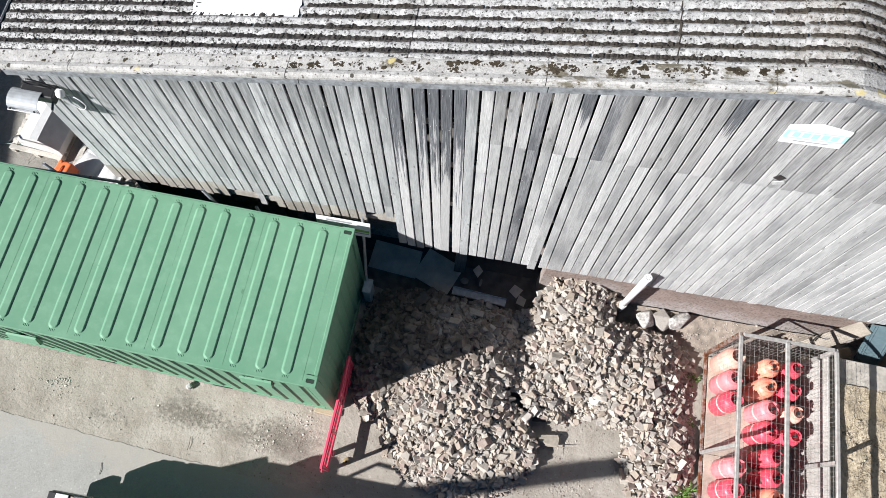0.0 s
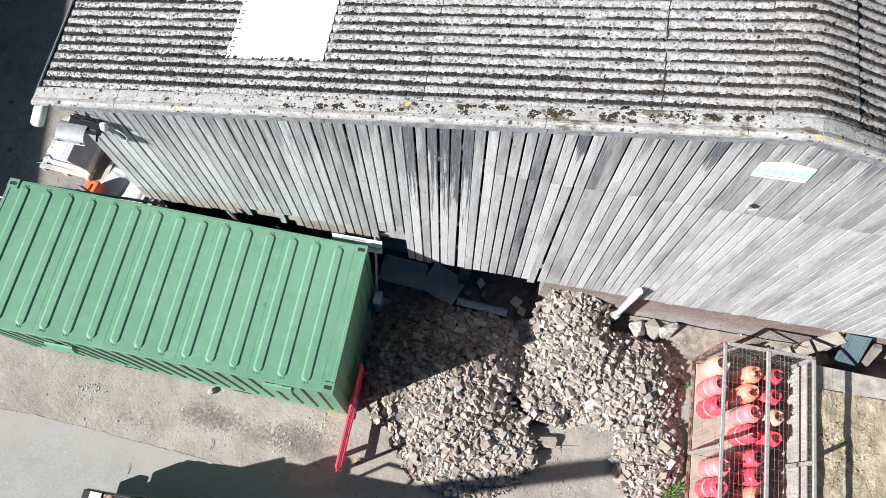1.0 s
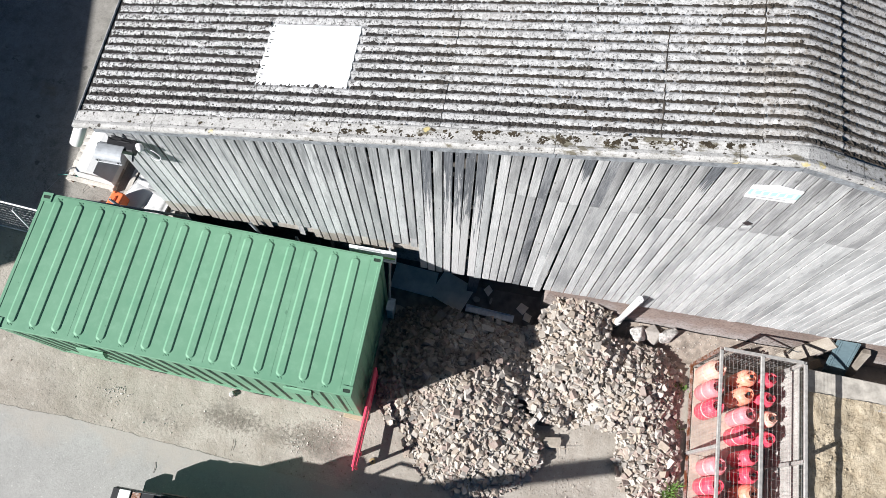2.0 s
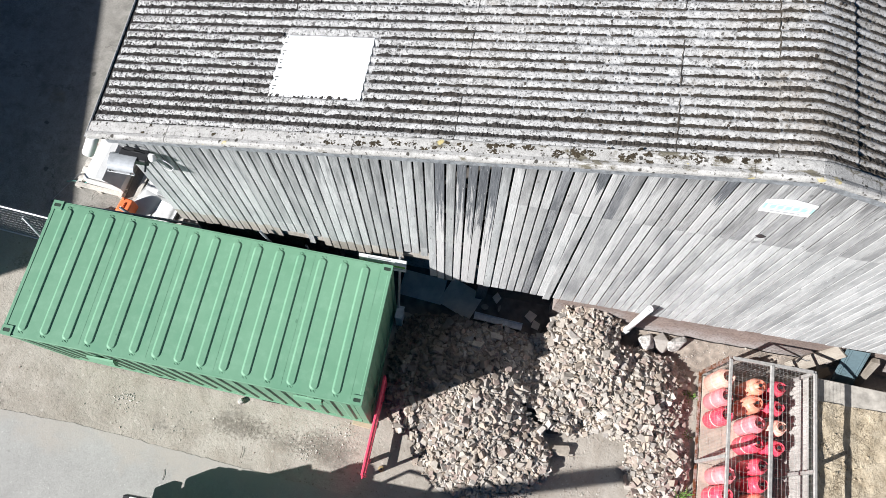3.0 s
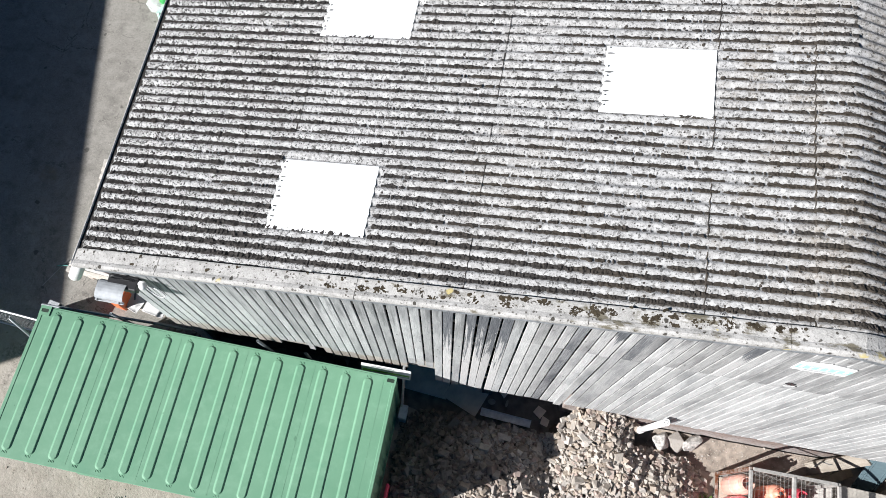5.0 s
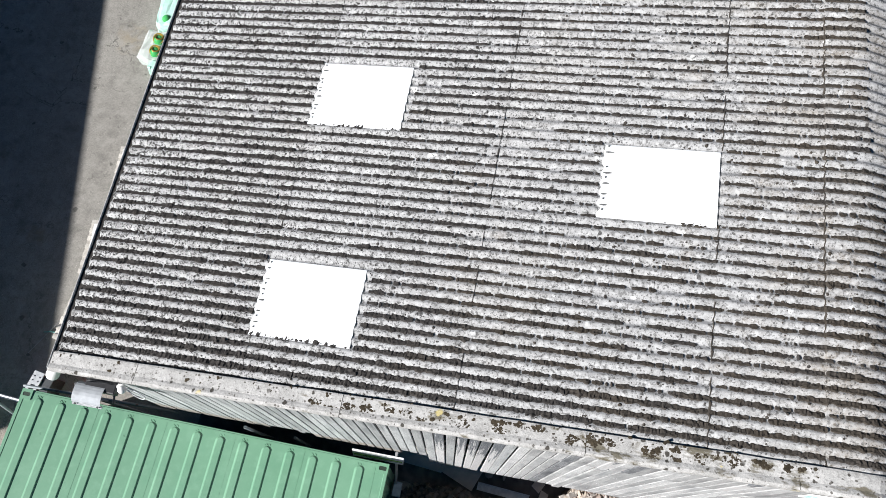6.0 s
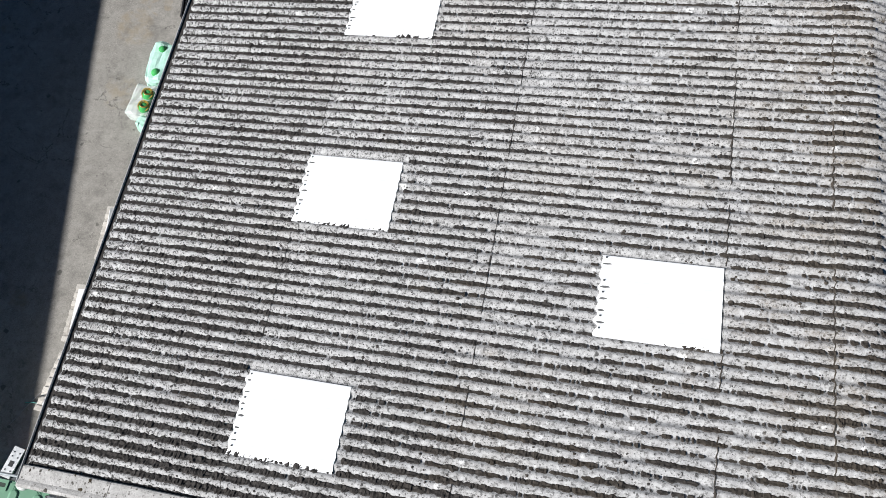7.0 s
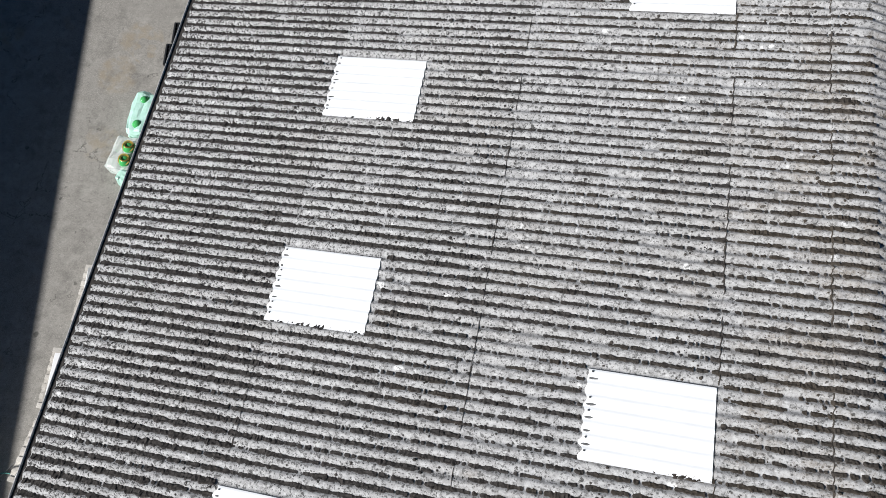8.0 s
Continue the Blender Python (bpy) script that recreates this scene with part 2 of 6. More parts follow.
def moss_material(name, a, b, pale=0.15, brown=0.0):
    k = Mat(name, 1.0, world_space=True, spec=0.05)
    n, f = k.noise(14, 5, 0.7), k.noise(70, 3)
    c = k.mix(k.ramp(n, 0.35, 0.65), a, b)
    if brown:
        sep = k.t.nodes.new("ShaderNodeSeparateXYZ")
        k.link(k.co, sep.inputs[0])
        dry = k.math("ADD", k.noise(1.1, 4), k.ramp(sep.outputs[0], -4.0, 3.0, -0.22, 0.12))
        c = k.mix(k.ramp(dry, 0.42, 0.62, 0, brown), c, (0.060, 0.049, 0.037))
    c = k.mix(k.ramp(f, 0.6, 0.72, 0, pale), c, (0.12, 0.11, 0.095))
    k.color(c)
    k.bump(n, 0.6, 0.02).bump(f, 0.8, 0.008)
    return k.m


def board_material(name, lo, hi, dark, amount=0.16, head=0.0):
    """Silvered softwood: grain along the board's own z, knots, grey-black streaks, darker streaked head."""
    k = Mat(name, 0.85, spec=0.2)
    gen = k.t.nodes.new("ShaderNodeTexCoord").outputs["Generated"]
    sep = k.t.nodes.new("ShaderNodeSeparateXYZ")
    k.link(gen, sep.inputs[0])
    shift = k.t.nodes.new("ShaderNodeVectorMath")
    shift.operation = "ADD"
    r = k.t.nodes.new("ShaderNodeObjectInfo").outputs["Random"]
    comb = k.t.nodes.new("ShaderNodeCombineXYZ")
    k.link(k.math("MULTIPLY", r, 37.0), comb.inputs[0])
    k.link(k.math("MULTIPLY", r, 91.0), comb.inputs[2])
    k.link(k.co, shift.inputs[0])
    k.link(comb.outputs[0], shift.inputs[1])
    k.co = shift.outputs[0]
    grain = k.noise(9, 5, 0.7, k.scaled(9, 4, 0.35))
    rings = k.noise(4, 3, 0.6, k.scaled(8, 2, 0.22))
    wide = k.noise(1.3, 4, 0.6, k.scaled(3, 1, 0.6))
    fine = k.noise(60, 3, 0.6, k.scaled(5, 2, 0.12))
    c = k.mix(k.ramp(grain, 0.33, 0.67), lo, hi)
    c = k.mix(k.ramp(wide, 0.44, 0.66, 0, 0.8), c, dark)
    lines = k.math("PINGPONG", k.math("MULTIPLY", rings, 14.0), 1.0)
    c = k.mix(k.ramp(lines, 0.72, 0.95, 0, 0.45), c, tuple(v * 0.75 for v in dark))
    c = k.mix(k.ramp(fine, 0.58, 0.70, 0, 0.5), c, tuple(v * 0.5 for v in dark))
    knots = k.cells(1.0, k.scaled(7, 1, 2.4))
    c = k.mix(k.ramp(knots, 0.06, 0.11, 0.7, 0), c, tuple(v * 0.4 for v in lo))
    if head:
        head_dark = k.math("ADD", k.noise(2.0, 5, 0.7, k.scaled(7, 2, 0.4)), k.ramp(sep.outputs[2], 0.2, 1.0, -0.2, head))
        c = k.mix(k.ramp(head_dark, 0.5, 0.68, 0, 0.8), c, tuple(v * 0.62 for v in dark))
    k.color(k.vary(c, amount))
    k.bump(grain, 0.35, 0.004).bump(fine, 0.3, 0.002)
    return k.m


def stone_material(per, soil=0.72, name="rubble"):
    """Broken sandstone: each piece takes one of four tones, with dust, pits and brown soil that also paints in the
    heap's shaded side.
    """
    k = Mat("broken_sandstone_" + ("piece" if per == "Random" else name), 0.95, world_space=True, spec=0.2)
    n, f = k.noise(9, 5, 0.65), k.noise(60, 4, 0.7)
    if per == "Random":
        r = k.t.nodes.new("ShaderNodeObjectInfo").outputs["Random"]
    else:
        r = k.t.nodes.new("ShaderNodeNewGeometry").outputs["Random Per Island"]
    tone = k.math("FRACT", k.math("MULTIPLY", r, 13.7), 0)
    c = k.mix(k.ramp(tone, 0.30, 0.34), (0.42, 0.38, 0.335), (0.375, 0.348, 0.32))
    c = k.mix(k.ramp(tone, 0.55, 0.58), c, (0.355, 0.295, 0.24))
    c = k.mix(k.ramp(tone, 0.84, 0.86), c, (0.325, 0.25, 0.22))
    c = k.mix(k.ramp(n, 0.35, 0.7, 0, 0.45), c, (0.42, 0.38, 0.335))
    c = k.mix(k.ramp(k.noise(22, 4, 0.7), 0.52, 0.66, 0, 0.45), c, (0.24, 0.20, 0.165))
    c = k.mix(k.ramp(f, 0.55, 0.70, 0, 0.5), c, (0.16, 0.135, 0.11))
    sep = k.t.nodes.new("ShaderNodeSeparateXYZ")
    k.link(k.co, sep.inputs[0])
    # brown mix, strongest at the back left, paints the heap's shade into the stones
    shade_soil = k.math("SUBTRACT", k.noise(1.6, 4), k.math("ADD", k.ramp(sep.outputs[0], -1.0, 1.8, -0.12, 0.22), k.ramp(sep.outputs[1], 2.9, 3.9, 0.22, -0.02)))
    c = k.mix(k.ramp(shade_soil, 0.42, 0.62, 0, soil), c, (0.13, 0.103, 0.088))
    k.color(k.vary(c, 0.24, per))
    k.bump(n, 0.5, 0.02).bump(f, 0.6, 0.005)
    return k.m


def container_material():
    k = Mat("green_container_paint", 0.42, spec=0.3)
    big, mid, fine = k.noise(0.9, 5), k.noise(6, 5, 0.65), k.noise(45, 4)
    c = k.mix(k.ramp(big, 0.3, 0.7), (0.127, 0.272, 0.174), (0.158, 0.316, 0.207))
    c = k.mix(k.ramp(mid, 0.50, 0.72, 0, 0.5), c, (0.192, 0.360, 0.244))
    c = k.mix(k.ramp(k.noise(2.2, 5, 0.7), 0.52, 0.7, 0, 0.4), c, (0.105, 0.26, 0.165))
    c = k.mix(k.math("MULTIPLY", k.spots(6.0, 0.15, 0.2), 0.6), c, (0.07, 0.16, 0.10))
    c = k.mix(k.ramp(fine, 0.68, 0.76, 0, 0.35), c, (0.28, 0.40, 0.30))
    k.color(c)
    k.rough(k.ramp(mid, 0.3, 0.7, 0.42, 0.64))
    k.bump(mid, 0.06, 0.01).bump(fine, 0.05, 0.002)
    return k.m


def steel_material(name, c, rough=0.45, rust=0.0):
    k = Mat(name, rough, 0.7)
    n, f = k.noise(7, 5, 0.7), k.noise(50, 3)
    col = k.mix(k.ramp(n, 0.3, 0.7), tuple(v * 0.75 for v in c), c)
    if rust:
        col = k.mix(k.ramp(n, 0.62 - rust, 0.75 - rust), col, (0.19, 0.075, 0.035))
    k.color(col)
    k.rough(k.ramp(f, 0.3, 0.7, rough - 0.1, rough + 0.2))
    k.bump(f, 0.15, 0.002)
    return k.m


def gas_paint(name, c, fade):
    k = Mat(name, 0.4, spec=0.5)
    n, f = k.noise(3.2, 5, 0.7), k.noise(30, 4, 0.7)
    col = k.mix(k.ramp(n, 0.35, 0.7), c, fade)
    col = k.mix(k.ramp(f, 0.62, 0.72, 0, 0.5), col, tuple(min(1, v * 1.3 + 0.08) for v in fade))
    k.color(k.vary(col, 0.12))
    k.rough(k.ramp(n, 0.3, 0.7, 0.32, 0.6))
    k.bump(f, 0.1, 0.003)
    return k.m


def sand_material():
    k = Mat("sandy_clay", 0.97, world_space=True, spec=0.15)
    n, f, g = k.noise(3, 6, 0.7), k.noise(20, 5, 0.7), k.noise(90, 3)
    c = k.mix(k.ramp(n, 0.35, 0.65), (0.36, 0.295, 0.205), (0.52, 0.445, 0.335))
    c = k.mix(k.ramp(f, 0.55, 0.75, 0, 0.5), c, (0.24, 0.175, 0.10))
    wander = k.math("ABSOLUTE", k.math("SUBTRACT", k.noise(2.3, 5, 0.62), 0.5), 0)
    side = k.math("ABSOLUTE", k.math("SUBTRACT", k.noise(4.1, 5, 0.66), 0.47), 0)
    gap = k.math("MAXIMUM", k.ramp(wander, 0.0, 0.016, 1.0, 0.0), k.ramp(side, 0.0, 0.014, 0.8, 0.0))
    gap = k.math("MULTIPLY", gap, k.ramp(k.noise(1.4, 4), 0.42, 0.58))
    c = k.mix(k.math("MULTIPLY", gap, 0.75), c, (0.12, 0.088, 0.052))
    k.bump(k.math("SUBTRACT", 1.0, gap), 0.6, 0.03)
    k.color(c)
    k.bump(n, 0.6, 0.06).bump(f, 0.8, 0.03).bump(g, 0.4, 0.006)
    return k.m


def block_wall_material():
    k = Mat("brown_rendered_plinth", 0.9, world_space=True, spec=0.2)
    n, f = k.noise(1.6, 6, 0.7), k.noise(25, 4)
    c = k.mix(k.ramp(n, 0.35, 0.65), (0.19, 0.142, 0.122), (0.31, 0.25, 0.222))
    sep = k.t.nodes.new("ShaderNodeSeparateXYZ")
    k.link(k.co, sep.inputs[0])
    splash = k.ramp(k.math("ADD", sep.outputs[2], k.ramp(n, 0.3, 0.7, -0.6, 0.6)), 0.25, 1.0, 0.7, 0.0)
    c = k.mix(splash, c, (0.48, 0.45, 0.44))
    c = k.mix(k.ramp(f, 0.5, 0.62, 0, 0.5), c, (0.08, 0.06, 0.05))
    k.color(c)
    k.bump(n, 0.6, 0.03).bump(f, 0.7, 0.012)
    return k.m


DIRT = dirt_material()
ROAD = asphalt_material("worn_grey_asphalt", (0.27, 0.263, 0.25), (0.345, 0.337, 0.318), 0.35)
YARD = asphalt_material("dusty_yard_concrete", (0.205, 0.193, 0.172), (0.285, 0.27, 0.243), 1.1)
CEMENT = cement_sheet_material()
VERGE = verge_material()
MOSS = moss_material("black_moss", (0.032, 0.030, 0.029), (0.068, 0.062, 0.058), 0.2, 0.6)
BOARD = board_material("silvered_board", (0.37, 0.373, 0.37), (0.57, 0.57, 0.562), (0.25, 0.255, 0.26))
BOARD_HEAD = board_material("silvered_board_with_dark_head", (0.35, 0.36, 0.358), (0.515, 0.522, 0.518), (0.235, 0.243, 0.248), 0.18, 0.14)
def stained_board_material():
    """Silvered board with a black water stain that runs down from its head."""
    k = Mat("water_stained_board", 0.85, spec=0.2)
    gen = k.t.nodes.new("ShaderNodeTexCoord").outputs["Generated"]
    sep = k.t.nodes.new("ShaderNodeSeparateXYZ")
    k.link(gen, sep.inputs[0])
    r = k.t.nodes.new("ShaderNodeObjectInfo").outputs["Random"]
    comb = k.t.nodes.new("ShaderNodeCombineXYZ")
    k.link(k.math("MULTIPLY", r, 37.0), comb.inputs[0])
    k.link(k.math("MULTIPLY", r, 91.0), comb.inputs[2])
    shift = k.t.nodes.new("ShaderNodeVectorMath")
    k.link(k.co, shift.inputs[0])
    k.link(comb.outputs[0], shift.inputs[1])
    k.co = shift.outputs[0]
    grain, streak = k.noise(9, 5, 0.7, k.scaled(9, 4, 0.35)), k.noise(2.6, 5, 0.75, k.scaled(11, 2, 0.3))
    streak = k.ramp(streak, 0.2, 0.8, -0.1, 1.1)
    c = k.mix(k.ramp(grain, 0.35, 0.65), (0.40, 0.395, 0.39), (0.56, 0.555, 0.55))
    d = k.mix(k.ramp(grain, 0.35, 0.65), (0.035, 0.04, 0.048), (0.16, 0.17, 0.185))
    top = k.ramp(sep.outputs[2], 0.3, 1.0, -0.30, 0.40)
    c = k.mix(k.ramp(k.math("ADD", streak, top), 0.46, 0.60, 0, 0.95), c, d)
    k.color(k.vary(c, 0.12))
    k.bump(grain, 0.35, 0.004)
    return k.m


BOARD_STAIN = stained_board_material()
BOARD_DARK = board_material("dark_board", (0.085, 0.09, 0.10), (0.19, 0.195, 0.205), (0.05, 0.055, 0.065))
BOARD_OLD = board_material("darker_silvered_board", (0.33, 0.33, 0.327), (0.55, 0.55, 0.543), (0.20, 0.20, 0.205), 0.2, 0.10)
BOARD_STREAK = board_material("dark_streaked_board", (0.12, 0.125, 0.135), (0.36, 0.365, 0.37), (0.07, 0.075, 0.085), 0.05)
NAIL = plain("bright_nail", (0.42, 0.42, 0.42), 0.7, 0.1)
BOARD_TAN = board_material("tan_board_end", (0.35, 0.325, 0.29), (0.46, 0.432, 0.39), (0.25, 0.225, 0.19))
FASCIA = plain("blue_grey_bargeboard", (0.22, 0.235, 0.25), 0.85, var=0.5, scale=16, bump=0.7)
TIMBER = board_material("raw_timber", (0.42, 0.34, 0.24), (0.55, 0.46, 0.34), (0.3, 0.24, 0.17))
PALLET = board_material("pallet_timber", (0.50, 0.47, 0.42), (0.64, 0.61, 0.56), (0.38, 0.35, 0.31))
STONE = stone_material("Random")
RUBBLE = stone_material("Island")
CHIPS = stone_material("Island", 0.0, "chips")
GREEN = container_material()
GREEN_DARK = plain("opening_shade_green", (0.012, 0.03, 0.018), 0.7)
GALV = steel_material("galvanised_steel", (0.62, 0.63, 0.64), 0.45)
CAGE = plain("dull_galvanised_steel", (0.38, 0.365, 0.345), 0.55, 0.25, var=0.3, scale=14)
TUBE = steel_material("weathered_grey_steel", (0.30, 0.33, 0.35), 0.5, 0.04)
RUSTY = steel_material("rusting_steel", (0.50, 0.42, 0.38), 0.6, 0.2)
DARKSTEEL = steel_material("dark_steel", (0.10, 0.105, 0.11), 0.5)
WHITE = plain("white_plastic", (0.80, 0.80, 0.79), 0.4, var=0.06)
SKYLIGHT = plain("white_translucent_sheet", (0.86, 0.87, 0.87), 0.45, var=0.05, scale=2.5, bump=0.03)
BLACK = plain("black_plastic", (0.02, 0.02, 0.022), 0.45)
RUBBER = plain("black_rubber", (0.022, 0.022, 0.022), 0.85)
SLAB = plain("grey_board_sheet", (0.80, 0.73, 0.64), 0.9, var=0.25, scale=3)
CONCRETE = plain("pale_concrete", (0.39, 0.365, 0.325), 0.95, var=0.35, scale=4, bump=0.5)
BARRIER = plain("pink_red_plastic", (0.80, 0.07, 0.13), 0.45, var=0.12)
ORANGE = plain("orange_plastic", (0.88, 0.20, 0.07), 0.45, var=0.1)
BLUEBOARD = plain("blue_grey_sheet", (0.10, 0.15, 0.17), 0.7, var=0.2)
SACK = plain("white_sack", (0.62, 0.62, 0.61), 0.7, var=0.12, scale=5, bump=0.4)
GREYWRAP = plain("grey_wrap", (0.33, 0.34, 0.34), 0.6, var=0.15)
SAND = sand_material()
EARTH = plain("brown_earth", (0.27, 0.228, 0.19), 0.95, var=0.45, scale=7, bump=0.8)
PLINTH = block_wall_material()
DARKWALL = plain("dark_cladding", (0.09, 0.09, 0.095), 0.8)
BARNFLOOR = plain("barn_floor", (0.12, 0.11, 0.10), 0.95)
RED = gas_paint("red_cylinder_paint", (0.62, 0.03, 0.075), (0.68, 0.13, 0.16))
PINK = gas_paint("faded_pink_cylinder_paint", (0.66, 0.16, 0.19), (0.70, 0.30, 0.31))
PEACH = gas_paint("peach_cylinder_paint", (0.73, 0.36, 0.28), (0.76, 0.48, 0.40))
AMBER = gas_paint("orange_cylinder_paint", (0.68, 0.24, 0.15), (0.72, 0.34, 0.25))
BRASS = steel_material("dull_brass", (0.35, 0.26, 0.12), 0.4)
SIGNGREEN = plain("teal_print", (0.42, 0.72, 0.67), 0.4, var=0.05)
SIGNGREY = plain("grey_print", (0.33, 0.34, 0.36), 0.5, var=0.05)
LIMEGREEN = plain("green_print", (0.22, 0.50, 0.08), 0.5, var=0.05)
CABLE = plain("teal_strap", (0.08, 0.36, 0.31), 0.5)


def glassy(name, c, rough=0.1, trans=0.7):
    k = Mat(name, rough)
    n = k.noise(8, 4)
    k.color(k.mix(k.ramp(n, 0.3, 0.7), c, tuple(min(1, v * 1.25 + 0.05) for v in c)))
    k.b.inputs["Transmission Weight"].default_value = trans
    k.bump(k.noise(22, 4), 0.5, 0.01)
    return k.m


BOTTLEGREEN = glassy("green_bottle_plastic", (0.05, 0.40, 0.10), 0.10, 0.25)
WRAP = glassy("clear_wrap", (0.85, 0.92, 0.89), 0.2, 0.2)
MINTWRAP = glassy("cloudy_film", (0.52, 0.84, 0.69), 0.3, 0.1)
MINTWRAP.node_tree.nodes["Principled BSDF"].inputs["Alpha"].default_value = 0.75
WRAP.node_tree.nodes["Principled BSDF"].inputs["Alpha"].default_value = 0.5
GLASS = glassy("dark_cab_glass", (0.05, 0.07, 0.09), 0.05, 0.3)


# ---------------------------------------------------------------- building blocks
def mesh_ob(name, verts, faces, material, parent=None, label="", smooth=False):
    me = bpy.data.meshes.new(name)
    me.from_pydata([tuple(v) for v in verts], [], faces)
    me.materials.append(material)
    if smooth:
        me.shade_smooth()
    ob = new(name, me)
    ob.parent = parent
    return tagged(ob, label)


def part(name, bm, material, parent=None, label="", smooth=False):
    bmesh.ops.recalc_face_normals(bm, faces=bm.faces)
    me = bpy.data.meshes.new(name)
    bm.to_mesh(me)
    bm.free()
    me.materials.append(material)
    if smooth:
        me.shade_smooth()
    ob = new(name, me)
    ob.parent = parent
    return tagged(ob, label)


def thing(name, m, label, category, group="", kind=""):
    ob = new(name)
    ob.empty_display_size = 0.2
    ob.matrix_world = m
    return tagged(ob, label, category, group, kind)


def box(bm, c, s, rot=None, bevel=0.0, segs=1):
    m = Matrix.Translation(c) @ (rot.to_4x4() if rot is not None else Matrix()) @ Matrix.Diagonal((*s, 1))
    vs = bmesh.ops.create_cube(bm, size=1, matrix=m)["verts"]
    if bevel:
        es = {e for v in vs for e in v.link_edges}
        bmesh.ops.bevel(bm, geom=list(es), offset=bevel, segments=segs, affect="EDGES", profile=0.5)
    return bm


def boxbm(c, s, rot=None, bevel=0.0, segs=1):
    return box(bmesh.new(), c, s, rot, bevel, segs)


def tube(bm, a, b, r, seg=10, r2=None):
    a, b = Vector(a), Vector(b)
    d = b - a
    m = Matrix.Translation((a + b) / 2) @ d.to_track_quat("Z", "Y").to_matrix().to_4x4()
    bmesh.ops.create_cone(bm, cap_ends=True, segments=seg, radius1=r, radius2=r if r2 is None else r2, depth=d.length, matrix=m)
    return bm


def pipe(bm, a, b, r, wall=0.006, seg=14):
    """An open tube with a wall."""
    a, b = Vector(a), Vector(b)
    q = (b - a).to_track_quat("Z", "Y")
    rings = []
    for p, rad in ((a, r), (b, r), (b, r - wall), (a, r - wall)):
        rings.append([bm.verts.new(p + q @ Vector((rad * math.cos(2 * math.pi * i / seg), rad * math.sin(2 * math.pi * i / seg), 0))) for i in range(seg)])
    for j in range(4):
        u, v = rings[j], rings[(j + 1) % 4]
        for i in range(seg):
            bm.faces.new((u[i], u[(i + 1) % seg], v[(i + 1) % seg], v[i]))
    return bm


def sweep(bm, pts, r, seg=6):
    for a, b in zip(pts, pts[1:]):
        tube(bm, a, b, r, seg)
    return bm


def eased(pts, n=6):
    """Points on a smooth line through pts."""
    p = [Vector(q) for q in pts]
    p = [2 * p[0] - p[1]] + p + [2 * p[-1] - p[-2]]
    out = []
    for a, b, c, d in zip(p, p[1:], p[2:], p[3:]):
        for i in range(n):
            t = i / n
            out.append(0.5 * (2 * b + (c - a) * t + (2 * a - 5 * b + 4 * c - d) * t * t + (3 * b - a - 3 * c + d) * t ** 3))
    return out + [p[-2]]


def lathe(bm, profile, seg=20):
    """Turn (radius, z) pairs round the z axis."""
    rings = []
    for r, z in profile:
        rings.append([bm.verts.new((r * math.cos(2 * math.pi * i / seg), r * math.sin(2 * math.pi * i / seg), z)) for i in range(seg)])
    for u, v in zip(rings, rings[1:]):
        for i in range(seg):
            bm.faces.new((u[i], u[(i + 1) % seg], v[(i + 1) % seg], v[i]))
    bm.faces.new(rings[0])
    bm.faces.new(rings[-1])
    return bm


def wires(bm, o, u, v, nu, nv, r):
    """A welded mesh on the rectangle o, o + u, o + v."""
    o, u, v = Vector(o), Vector(u), Vector(v)
    for i in range(nu + 1):
        tube(bm, o + u * (i / nu), o + u * (i / nu) + v, r, 4)
    for j in range(nv + 1):
        tube(bm, o + v * (j / nv), o + v * (j / nv) + u, r, 4)
    return bm


def smoothnoise(x, y, s, seed=0.0):
    return noise.noise(Vector((x * s, y * s, seed)))


# ---------------------------------------------------------------- ground
def sheet(name, x0, x1, y0, y1, nx, ny, zf, material, label, edge=None):
    verts, faces = [], []
    for j in range(ny + 1):
        for i in range(nx + 1):
            x, y = x0 + (x1 - x0) * i / nx, y0 + (y1 - y0) * j / ny
            if edge:
                x, y = edge(x, y, i / nx, j / ny)
            verts.append((x, y, zf(x, y)))
    for j in range(ny):
        for i in range(nx):
            a = j * (nx + 1) + i
            faces.append((a, a + 1, a + nx + 2, a + nx + 1))
    return tagged(mesh_ob(name, verts, faces, material, smooth=True), label, "ground", kind="structure")


def grid_axis(lo, hi, a, b, step):
    """Fine steps between a and b, and wide ones out to lo and hi."""
    fine = [a + step * i for i in range(int(round((b - a) / step)) + 1)]
    out = [lo, lo / 3 + a * 2 / 3, a - 8, a - 2]
    out2 = [b + 2, b + 8, hi / 3 + b * 2 / 3, hi]
    return sorted(set(out)) + fine + sorted(set(out2))


def ground_z(x, y):
    z = 0.025 * smoothnoise(x, y, 0.6) + 0.014 * smoothnoise(x, y, 2.4, 3)
    near = max(0.0, 1 - max(abs(x - 0.5) / 12, abs(y - 3) / 9))
    z *= min(1, near * 4) * min(1, max(0.0, (y - 1.7) / 0.5))
    return z


gx, gy = grid_axis(-900, 900, -13, 11, 0.12), grid_axis(-900, 900, -1, 7, 0.12)
gv = [(x, y, ground_z(x, y)) for y in gy for x in gx]
gf = [(j * len(gx) + i, j * len(gx) + i + 1, (j + 1) * len(gx) + i + 1, (j + 1) * len(gx) + i) for j in range(len(gy) - 1) for i in range(len(gx) - 1)]
tagged(mesh_ob("ground", gv, gf, DIRT, smooth=True), "dry stony dirt ground of a work yard", "ground", kind="structure")


